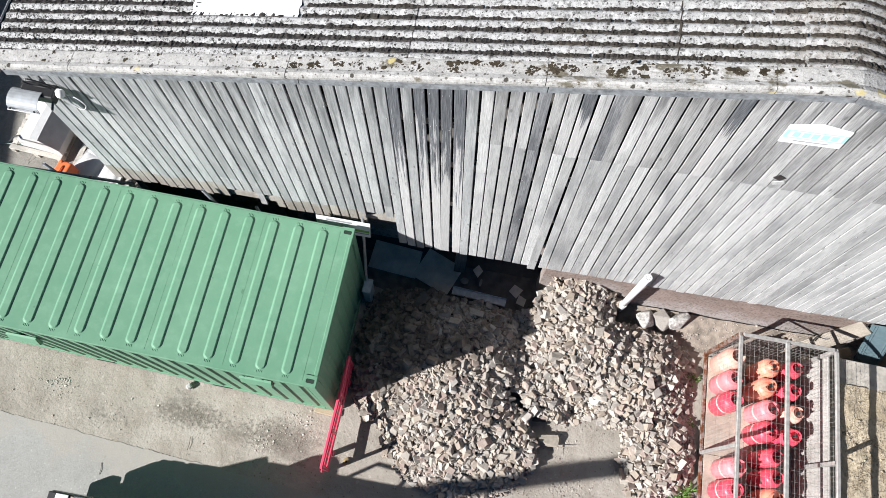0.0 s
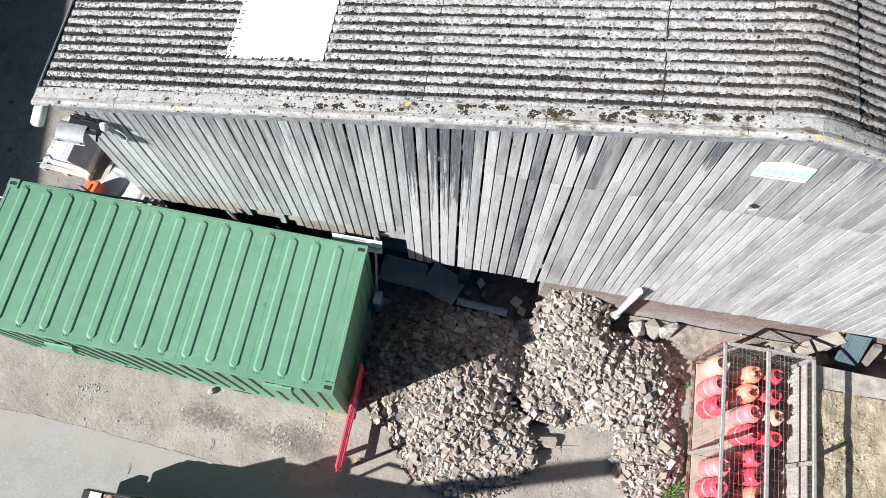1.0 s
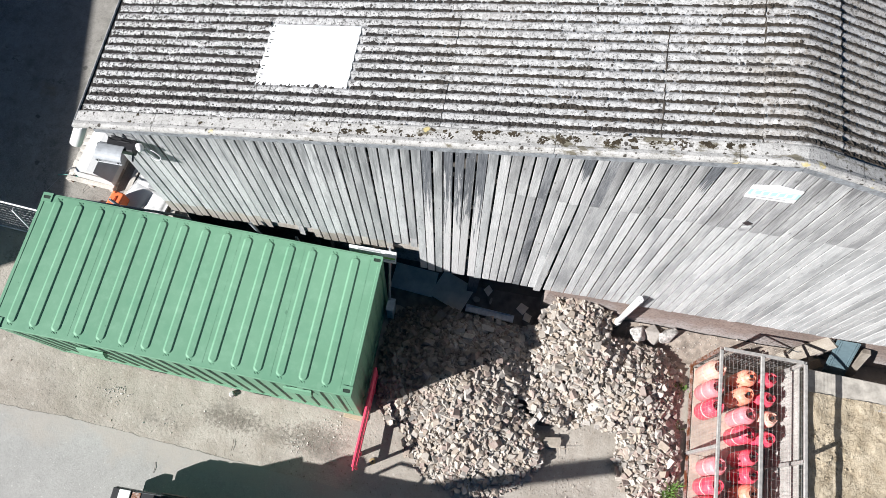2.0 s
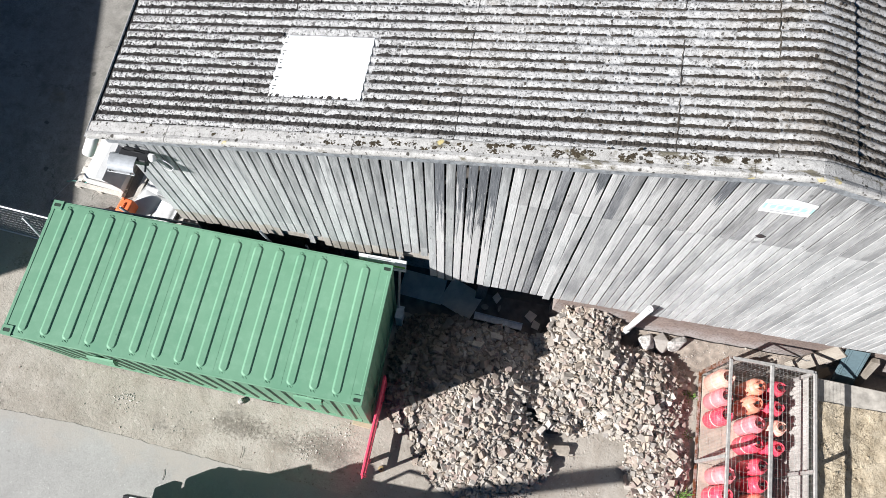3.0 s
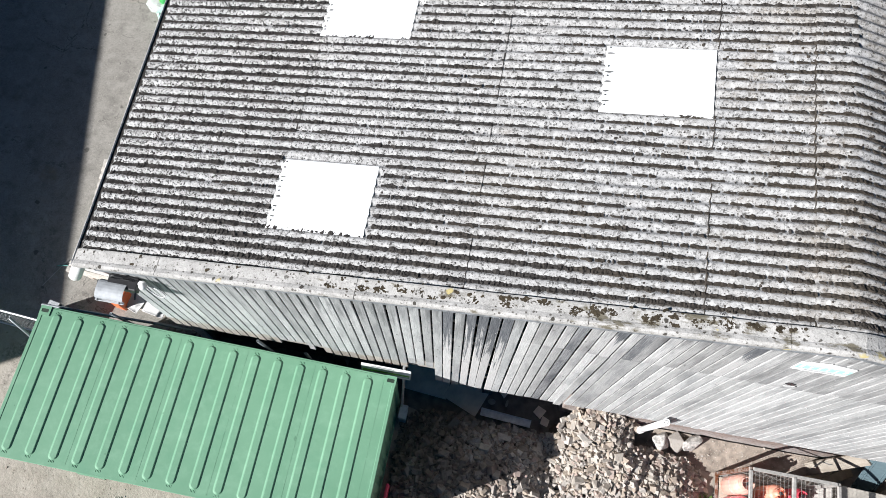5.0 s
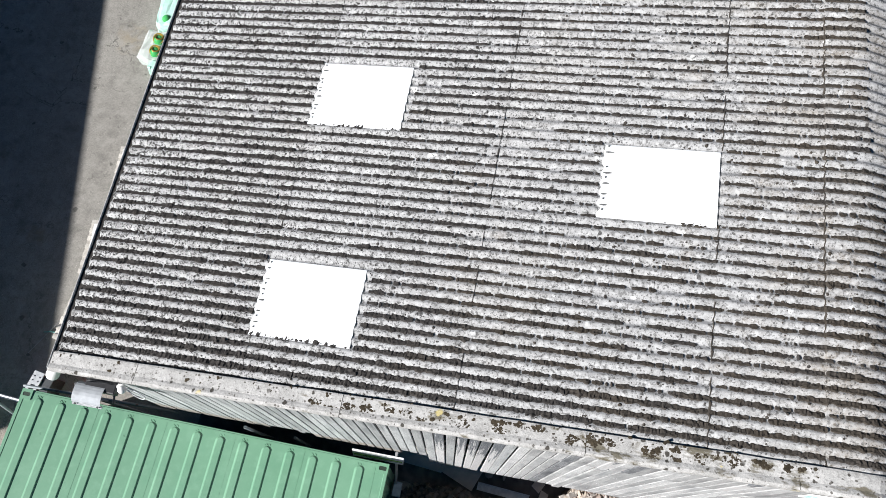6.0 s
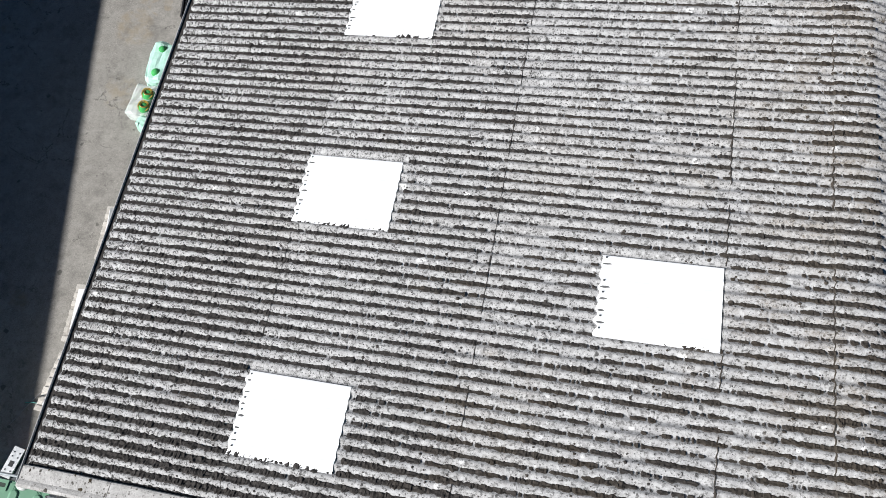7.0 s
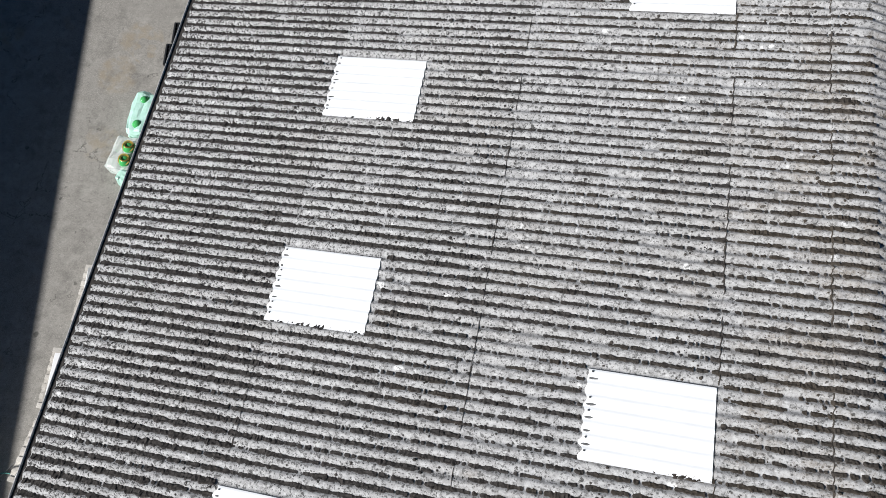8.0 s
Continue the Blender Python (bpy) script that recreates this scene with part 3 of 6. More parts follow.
def road_edge(x, y, u, v):
    top = 1.69 + 0.02 * smoothnoise(x, 0, 1.3) + 0.02 * smoothnoise(x, 0, 6) + 0.01 * smoothnoise(x, 5, 17) + 0.006 * smoothnoise(x, 9, 41) - 0.07 * max(0, x + 7.6)
    return x, -30 + (top + 30) * v ** 0.4


sheet("road", -40, 20, 0, 1, 1500, 8, lambda x, y: 0.007 + 0.003 * smoothnoise(x, y, 1.0), ROAD, "worn grey asphalt road along the dirt verge", road_edge)


def yard_edge(x, y, u, v):
    front = 5.15 + 0.3 * smoothnoise(x, 1, 0.8) + 0.05 * smoothnoise(x, 1, 4)
    return x, front + (60 - front) * v


sheet("yard", -40, -5.9, 0, 1, 150, 30, lambda x, y: 0.036 + 0.008 * smoothnoise(x, y, 0.8), YARD, "dusty grey concrete yard beside the barn", yard_edge)


# ---------------------------------------------------------------- barn
PITCH = 0.1406                       # of the corrugations
AMP = 0.017
Y0 = 5.4522                          # first crest behind the verge
EAVE, RIDGE, RISE = -6.245, 2.87, 0.245
BARN_END = 24.0
SLOPE = math.atan(RISE)
WALL_Y = 5.33


def lean_x(x):
    """The old boards lean along the wall, those past the loose one a little less."""
    return -0.037 if x < 1.1 else -0.033


SKEW, FAN, SKEW_X = -0.00946, -0.00341, -3.06   # the corrugations run slightly askew to the gable, more so further back


def roof_z(x):
    return 5.976 + RISE * ((x if x <= RIDGE else 2 * RIDGE - x) + 3.77)


def eave_x(y):
    """The eave runs slightly out from the gable to the back."""
    return EAVE - 0.018 * (y - 5.5)


def corr(y):
    return AMP * math.cos(2 * math.pi * (y - Y0) / PITCH)


def askew(x, y):
    """How far the waves have drifted sideways at x, y."""
    return (x - SKEW_X) * (SKEW + FAN * (y - 6.073))


def corrugated_mesh(name, length, waves, material, thick=0.009, lift=0.014, curve=None, ragged=0.0, seed=0, amp=AMP, lead=0.25, phase=0.0, at=(0.0, 0.0), way=1):
    """A sheet along local x with waves along local y, crest at y = 0; the lower end laps over the sheet below.
    at, way: where its corner lies on the unskewed roof, and 1 or -1 for a sheet that faces back along x."""
    drift = askew(*at)
    n = int(waves * 10)
    cols = 2 if curve is None else 9
    top, low = [], []
    for side, grid in ((0, top), (1, low)):
        for c in range(cols):
            row = []
            for i in range(n + 1):
                y = -lead * PITCH + (waves * PITCH + PITCH / 2) * i / n
                u = c / (cols - 1)
                x = length * u
                if ragged and c == 0:
                    x += ragged * noise.noise(Vector((y * 12, seed, 0))) + ragged * 0.5 * math.cos(2 * math.pi * (y + phase) / PITCH)
                z = amp * math.cos(2 * math.pi * (y + phase) / PITCH) + lift * (1 - u) - side * thick
                if curve:
                    x, dz = curve(u)
                    z += dz
                row.append((x, y + way * (askew(at[0] + way * x, at[1] + way * y) - drift), z))
            grid.append(row)
    verts, faces = [], []

    def strip(a, b):
        base = len(verts)
        verts.extend(a + b)
        k = len(a)
        faces.extend((base + i, base + k + i, base + k + i + 1, base + i + 1) for i in range(k - 1))

    def surface(grid, flip):
        base = len(verts)
        for row in grid:
            verts.extend(row)
        w = n + 1
        for c in range(cols - 1):
            for i in range(n):
                a = base + c * w + i
                f = (a, a + w, a + w + 1, a + 1)
                faces.append(f[::-1] if flip else f)

    surface(top, False)
    surface(low, True)
    strip(top[0], low[0])
    strip(low[-1], top[-1])
    strip([r[0] for r in top], [r[0] for r in low])
    strip([r[-1] for r in low], [r[-1] for r in top])
    me = bpy.data.meshes.new(name)
    me.from_pydata(verts, [], faces)
    me.materials.append(material)
    me.shade_smooth()
    return me


barn = thing("barn", Matrix(), "old barn with weathered vertical boarding and a mossy corrugated roof", "barn", kind="structure")


def prism(name, pts, y0, y1, material, parent, label=""):
    """A slab cut to the outline pts (x, z) between two y."""
    bm = bmesh.new()
    lo = [bm.verts.new((x, y0, z)) for x, z in pts]
    hi = [bm.verts.new((x, y1, z)) for x, z in pts]
    bm.faces.new(lo)
    bm.faces.new(hi)
    for i in range(len(pts)):
        j = (i + 1) % len(pts)
        bm.faces.new((lo[i], lo[j], hi[j], hi[i]))
    return part(name, bm, material, parent, label)


LEFT, RIGHT = -5.92, 11.62
part("plinth_wall", boxbm(((1.15 + RIGHT) / 2, 5.60, 0.85), (RIGHT - 1.15, 0.22, 1.7)), PLINTH, barn, "reddish-brown rendered plinth wall")
part("plinth_wall", boxbm(((LEFT + 1.15) / 2, 6.12, 1.0), (1.15 - LEFT, 0.2, 2.2)), PLINTH, barn, "reddish-brown rendered plinth wall")
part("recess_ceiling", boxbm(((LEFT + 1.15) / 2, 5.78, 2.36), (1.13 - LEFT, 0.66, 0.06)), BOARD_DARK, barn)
prism("rear_wall", [(LEFT, 0), (RIGHT, 0), (RIGHT, 5.2), (RIDGE, 7.4), (LEFT, 5.2)], BARN_END - 0.4, BARN_END - 0.25, DARKWALL, barn)
part("side_wall", boxbm((LEFT + 0.08, 14.5, 2.6), (0.15, 17.7, 5.2)), DARKWALL, barn)
part("side_wall", boxbm((RIGHT - 0.08, 14.5, 2.6), (0.15, 17.7, 5.2)), DARKWALL, barn)
part("barn_floor", boxbm(((LEFT + RIGHT) / 2, 14.7, 0.02), (RIGHT - LEFT - 0.4, 18.0, 0.05)), BARNFLOOR, barn)
for z in (2.55, 3.55, 4.75, 5.72):
    half = (7.3 - z) / RISE
    x0, x1 = max(LEFT + 0.1, RIDGE - half), min(RIGHT - 0.1, RIDGE + half)
    part("wall_rail", boxbm(((x0 + x1) / 2, WALL_Y + 0.085, z), (x1 - x0, 0.07, 0.14)), BOARD_TAN, barn)
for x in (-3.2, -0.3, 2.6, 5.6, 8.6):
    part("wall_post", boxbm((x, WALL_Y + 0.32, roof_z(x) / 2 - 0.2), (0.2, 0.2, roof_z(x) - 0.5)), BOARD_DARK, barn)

roof = part("roof_purlins", boxbm((EAVE + 0.5, 14.6, roof_z(EAVE + 0.5) - 0.12), (0.08, 18.4, 0.15)), BOARD_DARK, barn)
for i in range(1, 7):
    x = EAVE + 0.5 + i * 1.4
    part("roof_purlin", boxbm((x, 14.6, roof_z(x) - 0.12), (0.08, 18.4, 0.15)), BOARD_DARK, barn)
    part("roof_purlin", boxbm((2 * RIDGE - x, 14.6, roof_z(x) - 0.12), (0.08, 18.4, 0.15)), BOARD_DARK, barn)

# roof sheets: courses from the eave up, columns of seven waves from the verge back
courses = ((EAVE, -3.72), (-3.72, -1.17), (-1.17, 1.38), (1.38, 2.62))
ncol = int((BARN_END - Y0) / (7 * PITCH))


def crown_curve(u):
    x = -0.44 + 0.88 * u
    return x, 0.012 - RISE * math.sqrt(x * x + 0.010)


for c in range(ncol):
    y = Y0 + c * 7 * PITCH
    for i, (a, b) in enumerate(courses):
        a = eave_x(y) if i == 0 else a
        long = (b - a + 0.12) / math.cos(SLOPE)
        ob = new("roof_sheet", corrugated_mesh("roof_sheet", long, 7, CEMENT, ragged=0.006, seed=i + c, at=(a, y)))
        ob.parent = barn
        ob.matrix_world = Matrix.Translation((a, y + askew(a, y), roof_z(a))) @ Matrix.Rotation(-SLOPE, 4, "Y")
        a2, y2 = 2 * RIDGE - a, y + 7 * PITCH
        ob = new("roof_sheet", corrugated_mesh("roof_sheet", long, 7, CEMENT, ragged=0.006, seed=i + c, at=(a2, y2), way=-1))
        ob.parent = barn
        ob.matrix_world = Matrix.Translation((a2, y2 + askew(a2, y2), roof_z(a))) @ Matrix.Rotation(math.pi, 4, "Z") @ Matrix.Rotation(-SLOPE, 4, "Y")
    ob = new("ridge_sheet", corrugated_mesh("ridge_sheet", 0.88, 7, CEMENT, lift=0.0, curve=crown_curve, at=(RIDGE, y)))
    ob.parent = barn
    ob.matrix_world = Matrix.Translation((RIDGE, y + askew(RIDGE, y), roof_z(RIDGE) + 0.012))

# roof lights
lights_at = [(-3.77, 0), (-3.77, 21), (-3.77, 42), (-3.77, 63), (0.07, 14), (0.07, 56)]    # lower edge, and the valley where each begins
DIRTY = moss_material("grey_grime", (0.07, 0.07, 0.07), (0.15, 0.15, 0.15))
snapped = []
for x, valley in lights_at:
    y, phase = Y0 + (valley + 4.5) * PITCH - 0.036, PITCH / 2 - 0.03
    snapped.append((x, y, x + 1.30, y + 7 * PITCH))
    lamp = new("roof_light", corrugated_mesh("roof_light", 1.32, 6.5, SKYLIGHT, thick=0.004, lift=0.004, ragged=0.034, seed=valley, amp=AMP * 0.6, lead=0.0, phase=phase, at=(x, y)))
    tagged(lamp, "white translucent corrugated roof light sheet set in the barn roof", "skylight", "roof lights")
    lamp.matrix_world = Matrix.Translation((x, y + askew(x, y), roof_z(x) + 0.021)) @ Matrix.Rotation(-SLOPE, 4, "Y")
    for k in (0, 1, 3, 4, 6):
        bolt = part("bolt", lathe(bmesh.new(), [(0.012, 0.0), (0.012, 0.005), (0.006, 0.011)], 8), DARKSTEEL, lamp)
        bolt.location = (0.05, PITCH / 2 + 0.03 + k * PITCH, AMP * 0.6 + 0.004)
    rd = random.Random(int(y * 10))
    for k in range(6):
        if rd.random() < 0.2:
            continue
        bm = bmesh.new()
        long = rd.uniform(0.03, 0.06) if x > 0 else rd.uniform(0.02, 0.045)
        bmesh.ops.create_icosphere(bm, subdivisions=2, radius=1, matrix=Matrix.Translation((0.01 + long, PITCH + 0.03 + k * PITCH, -AMP * 0.6 + 0.006)) @ Matrix.Diagonal((long, rd.uniform(0.007, 0.015), 0.006, 1)))
        for v in bm.verts:
            v.co.y += 0.006 * noise.noise(v.co * 60)
        part("grime", bm, DIRTY, lamp, "grey grime caught in a valley")


# moss that fills the valleys, thick and black towards the eave, thin and broken near the top
def surf_z(x):
    d = abs(x - RIDGE)
    if d < 0.44:
        return roof_z(RIDGE) + 0.026 - RISE * math.sqrt(d * d + 0.010)
    return roof_z(x) + 0.004


def moss_mesh(name, mirror, y_end):
    rng = np.random.default_rng(5 + mirror)
    verts, faces = [], []
    step = 0.017

    def close(ring, ahead, yc):
        """A rounded end for a strip of moss."""
        x, _, z = verts[ring[2]]
        verts.append((x + (-ahead if mirror else ahead), yc + askew(x, yc), z - 0.012))
        tip = len(verts) - 1
        faces.extend((ring[k], ring[k + 1], tip) for k in range(4))

    for v in range(int((y_end - Y0) / PITCH)):
        yc = Y0 + (v + 0.5) * PITCH - 0.012
        prev = None
        eave = eave_x(yc)
        n = int((RIDGE - eave) / step)
        jit = rng.random((n + 1, 6))
        for i in range(n + 1):
            x = eave + 0.02 + i * step
            long = noise.noise(Vector((x * 0.55, yc * 3.0, 11 + mirror)))
            mid = noise.noise(Vector((x * 2.6, yc * 9.0, 3 + mirror)))
            fine = noise.noise(Vector((x * 13, yc * 20.0, 8)))
            fin2 = noise.noise(Vector((x * 15, yc * 20.0, 28)))
            up = (x - EAVE) / (RIDGE - EAVE)
            edge = max(0.0, 1 - (yc - Y0) / 1.4) * 0.38
            full = 0.70 - 0.38 * min(1, max(0, up * 1.25 - 0.15)) + edge + 0.34 * long + 0.52 * mid + 0.26 * fine
            if v == 0:
                full -= 0.15
            if up > 0.86:
                full += 0.12
            covered = any(a - 0.02 < x < b + 0.05 and c + 0.03 < yc < d + 0.05 for a, c, b, d in snapped)
            gone = full < 0.20 or (covered and not mirror)
            bl = abs(math.sin(x * 41 + 9 * mid + 3 * v)) ** 0.6
            if gone or (bl < 0.42 and full < 0.52 and (i + v) % 3):
                if prev:
                    close(prev, 0.5 * step, yc)
                prev = None
                continue
            w = min(0.043, 0.012 + 0.030 * full)
            br = abs(math.sin(x * 33 + 8 * fin2 + 7 * v)) ** 0.6
            wl, wr = max(0.005, w * (0.66 + 0.45 * bl + 0.5 * fine)), max(0.005, w * (0.66 + 0.45 * br + 0.5 * fin2))
            h = 0.005 + 0.015 * min(1, full) * (0.6 + 0.5 * bl)
            xx = (2 * RIDGE - x) if mirror else x
            zb = surf_z(x)
            ring = []
            for k, (f, up_h) in enumerate(((-1, -0.35), (-0.7, 0.7), (-0.1, 1.05), (0.6, 0.8), (1, -0.35))):
                y = yc + (wl if f < 0 else wr) * f + 0.008 * (jit[i][k] - 0.5)
                z = zb + corr(y) + 0.006 + h * up_h * (0.45 + 1.1 * jit[i][k])
                ring.append(len(verts))
                verts.append((xx + 0.012 * (jit[i][5] - 0.5), y + askew(xx, y), z))
            if not prev:
                close(ring, -0.5 * step, yc)
            if prev:
                for k in range(4):
                    faces.append((prev[k], prev[k + 1], ring[k + 1], ring[k]) if not mirror else (prev[k], ring[k], ring[k + 1], prev[k + 1]))
            prev = ring
    # crumbs that sit on the crests and flanks
    for _ in range(int(700 * (y_end - Y0))):
        x, y, r = rng.uniform(EAVE, RIDGE), rng.uniform(Y0, y_end), min(0.022, 0.004 + rng.exponential(0.0045))
        if not mirror and any(a - 0.03 < x < b + 0.03 and c - 0.02 < y < d + 0.02 for a, c, b, d in snapped):
            continue
        xx, z = (2 * RIDGE - x) if mirror else x, surf_z(x) + corr(y) + 0.004
        base = len(verts)
        for k in range(5):
            a = k * 1.257 + rng.uniform(0, 0.6)
            verts.append((xx + 1.3 * r * math.cos(a), y + askew(xx, y) + r * math.sin(a), z + corr(y + r * math.sin(a)) - corr(y) - 0.002))
        verts.append((xx, y + askew(xx, y), z + r * 0.8))
        faces.extend((base + k, base + (k + 1) % 5, base + 5) for k in range(5))
    # dirt caught along the laps between the courses
    for lap in (-3.72, -1.17, 1.38, 2.43):
        prev = None
        for i in range(int((y_end - Y0) / 0.02)):
            y = Y0 + i * 0.02
            if noise.noise(Vector((y * 2.1, lap, 5))) < (-0.2 if lap > -2 else -0.05) or (not mirror and any(a - 0.05 < lap < b + 0.03 and c - 0.02 < y < d + 0.02 for a, c, b, d in snapped)):
                prev = None
                continue
            w = 0.0015 + 0.0035 * rng.random() + (0.008 if noise.noise(Vector((y * 7, lap, 9))) > 0.42 else 0.0)
            x = lap - 0.010 + 0.012 * noise.noise(Vector((y * 5, lap, 2))) + 0.004 * rng.random()
            xx, s = ((2 * RIDGE - x), -1) if mirror else (x, 1)
            z = surf_z(x) + corr(y) + 0.016
            ring = [len(verts) + k for k in range(3)]
            yy = y + askew(xx, y)
            verts.extend([(xx - s * w, yy, z - 0.012), (xx, yy, z + 0.004), (xx + s * w, yy, z + 0.003)])
            if prev:
                faces.extend((prev[k], prev[k + 1], ring[k + 1], ring[k]) for k in range(2))
            prev = ring
    return tagged(mesh_ob(name, verts, faces, MOSS, barn), "black crusty moss in the roof valleys", kind="stuff")


moss_mesh("roof_moss", 0, 17.5)
moss_mesh("roof_moss", 1, 9.0)

# verge: cement barge pieces with a lip, on a blue-grey bargeboard
verge_profile = [(5.522, 0.004), (5.512, 0.036), (5.49, 0.042), (5.35, 0.042), (5.325, 0.052), (5.29, 0.06), (5.262, 0.048), (5.252, 0.02), (5.252, -0.012), (5.268, -0.014), (5.27, 0.01), (5.33, 0.026), (5.5, 0.018)]


def verge_piece(x0, x1, curve=False):
    n = 12 if curve else 8
    verts, faces = [], []
    m = len(verge_profile)
    for i in range(n + 1):
        x = x0 + (x1 - x0) * i / n
        z = roof_z(RIDGE) + 0.025 - RISE * math.sqrt((x - RIDGE) ** 2 + 0.012) if curve else roof_z(x) + 0.02
        for y, dz in verge_profile:
            wob = 0.006 * noise.noise(Vector((x * 3, y * 9, 2)))
            verts.append((x, y + wob, z + dz + wob))
    for i in range(n):
        for k in range(m):
            a, b = i * m + k, i * m + (k + 1) % m
            faces.append((a, b, b + m, a + m))
    faces.append(tuple(range(m)))
    faces.append(tuple(range(n * m + m - 1, n * m - 1, -1)))
    mesh_ob("verge_piece", verts, faces, VERGE, barn, "lichen-spotted cement verge capping")


joints = (EAVE - 0.02, -5.05, -2.42, 0.22, 2.19)
for a, b in zip(joints, joints[1:]):
    verge_piece(a, b - 0.008)
    verge_piece(2 * RIDGE - b + 0.008, 2 * RIDGE - a)
verge_piece(2.19, 2 * RIDGE - 2.19, True)
for s in (-1, 1):
    for i, (a, b) in enumerate(((EAVE + 0.25, -2.3), (-2.29, 0.25), (0.26, RIDGE - 0.005))):
        xa, xb = (a, b) if s < 0 else (2 * RIDGE - b, 2 * RIDGE - a)
        bm = bmesh.new()
        for y in (5.272, 5.304):
            for x, dz in ((xa, 0.0), (xb, 0.0), (xb, -0.125), (xa, -0.125)):
                bm.verts.new((x, y, roof_z(x) + dz))
        bm.verts.ensure_lookup_table()
        for f in ((0, 1, 2, 3), (7, 6, 5, 4), (0, 4, 5, 1), (1, 5, 6, 2), (2, 6, 7, 3), (3, 7, 4, 0)):
            bm.faces.new([bm.verts[k] for k in f])
        part("bargeboard", bm, FASCIA, barn, "blue-grey weathered bargeboard")

# moss cushions on the verge: patches (x, y, half length, half width) and single tufts between
rng = random.Random(12)
bm = bmesh.new()
patches = [(-2.73, 5.38, 0.08, 0.03), (-2.5, 5.35, 0.12, 0.014), (-2.34, 5.38, 0.06, 0.05), (-2.14, 5.40, 0.07, 0.05), (-1.87, 5.42, 0.05, 0.03), (-1.69, 5.43, 0.1, 0.015),
           (-1.52, 5.37, 0.05, 0.016), (-1.3, 5.41, 0.06, 0.024), (-1.12, 5.40, 0.11, 0.05), (-0.68, 5.46, 0.08, 0.03), (-0.64, 5.37, 0.11, 0.03), (-0.49, 5.475, 0.08, 0.022),
           (-0.27, 5.46, 0.1, 0.03), (0.07, 5.40, 0.06, 0.05), (0.26, 5.41, 0.07, 0.07), (0.41, 5.43, 0.1, 0.04), (0.85, 5.42, 0.11, 0.06), (1.08, 5.46, 0.05, 0.024), (1.1, 5.36, 0.03, 0.014),
           (1.37, 5.42, 0.11, 0.06), (1.58, 5.43, 0.09, 0.06), (1.88, 5.44, 0.06, 0.04), (2.08, 5.45, 0.03, 0.04)]


def cushion(x, y, r, lift=0.0):
    for _ in range(3):
        o = Vector((rng.uniform(-r, r), rng.uniform(-r, r) * 0.8, 0))
        m = Matrix.Translation((x + o.x, min(5.53, y + o.y), roof_z(x + o.x) + 0.060 + lift)) @ Matrix.Rotation(-SLOPE, 4, "Y") @ Matrix.Diagonal((1.15, 1.0, 0.32, 1))
        bmesh.ops.create_icosphere(bm, subdivisions=1, radius=r * rng.uniform(0.6, 1.1), matrix=m)


for px, py, hx_, hy_ in patches:
    for _ in range(int(14 + 6500 * hx_ * hy_)):
        a, q = rng.uniform(0, 6.283), rng.random() ** 0.5 * rng.uniform(0.8, 1.15)
        cushion(px + hx_ * q * math.cos(a), py + hy_ * q * math.sin(a), rng.uniform(0.006, 0.017))
for _ in range(130):
    cushion(rng.uniform(-6.2, 2.4), rng.choice((rng.uniform(5.34, 5.52), rng.gauss(5.47, 0.03))), min(0.026, 0.006 + rng.expovariate(1 / 0.006)))
VERGEMOSS = moss_material("brown_moss", (0.028, 0.023, 0.017), (0.066, 0.053, 0.036))
tagged(part("verge_moss", bm, VERGEMOSS, barn, "brown moss cushions on the verge"), kind="stuff")

# gutter along the eave, white lipped, dark inside
gut = bmesh.new()
sec = [(-0.075 * math.cos(a), -0.075 * math.sin(a)) for a in [math.pi * i / 8 for i in range(9)]]
sec = sec + [(x * 0.93, z * 0.93) for x, z in reversed(sec)]
rows = []
for y in (5.30, BARN_END):
    rows.append([gut.verts.new((eave_x(y) - 0.025 + x, y, roof_z(EAVE) - 0.045 + z)) for x, z in sec])
for i in range(len(sec)):
    j = (i + 1) % len(sec)
    gut.faces.new((rows[0][i], rows[0][j], rows[1][j], rows[1][i]))
gut.faces.new(rows[0])
gut.faces.new(rows[1])
GUTTER = plain("grey_white_gutter", (0.55, 0.56, 0.57), 0.5, var=0.15)
gutter = tagged(part("gutter", gut, GUTTER), "white plastic half-round gutter along the barn eave", "gutter")
silt = part("silt", boxbm((eave_x(14.6) - 0.025, 14.6, roof_z(EAVE) - 0.085), (0.115, 18.5, 0.03), Matrix.Rotation(0.018, 3, "Z")), MOSS, gutter, "black strip inside the gutter")

# boards of the gable wall
rng = random.Random(4)


def board(x, z0, z1, width, material, dy=0.0, turn=0.0, slant=0.0):
    """One board: x is its middle at z = 4; chamfered front edges, slightly uneven foot."""
    t, ch = 0.022, 0.004
    sec = [(-width / 2, t), (-width / 2, ch), (-width / 2 + ch, 0), (width / 2 - ch, 0), (width / 2, ch), (width / 2, t)]
    h = z1 - z0
    cup = rng.uniform(-0.01, 0.012)
    verts = []
    for px, py in sec:
        verts.append((px, py, cup * px / width + slant * px))
    for px, py in sec:
        verts.append((px, py, h + RISE * px * (1 if x < RIDGE else -1)))
    faces = [tuple(range(5, -1, -1)), tuple(range(6, 12))] + [(i, (i + 1) % 6, 6 + (i + 1) % 6, 6 + i) for i in range(6)]
    ob = mesh_ob("board", verts, faces, material, barn)
    lean = lean_x(x)
    ob.matrix_world = Matrix.Translation((x + lean * (z0 - 4), WALL_Y + dy, z0)) @ Matrix.Rotation(math.atan(lean) + turn, 4, "Y")
    return ob


def foot_z(x):
    if x < -3.95:
        return 2.49
    if x < -3.25:
        return 2.78
    if x < -1.80:
        return 2.40
    if x < -1.48:
        return 2.78
    return 1.735 + 0.045 * max(0.0, x - 3.0)


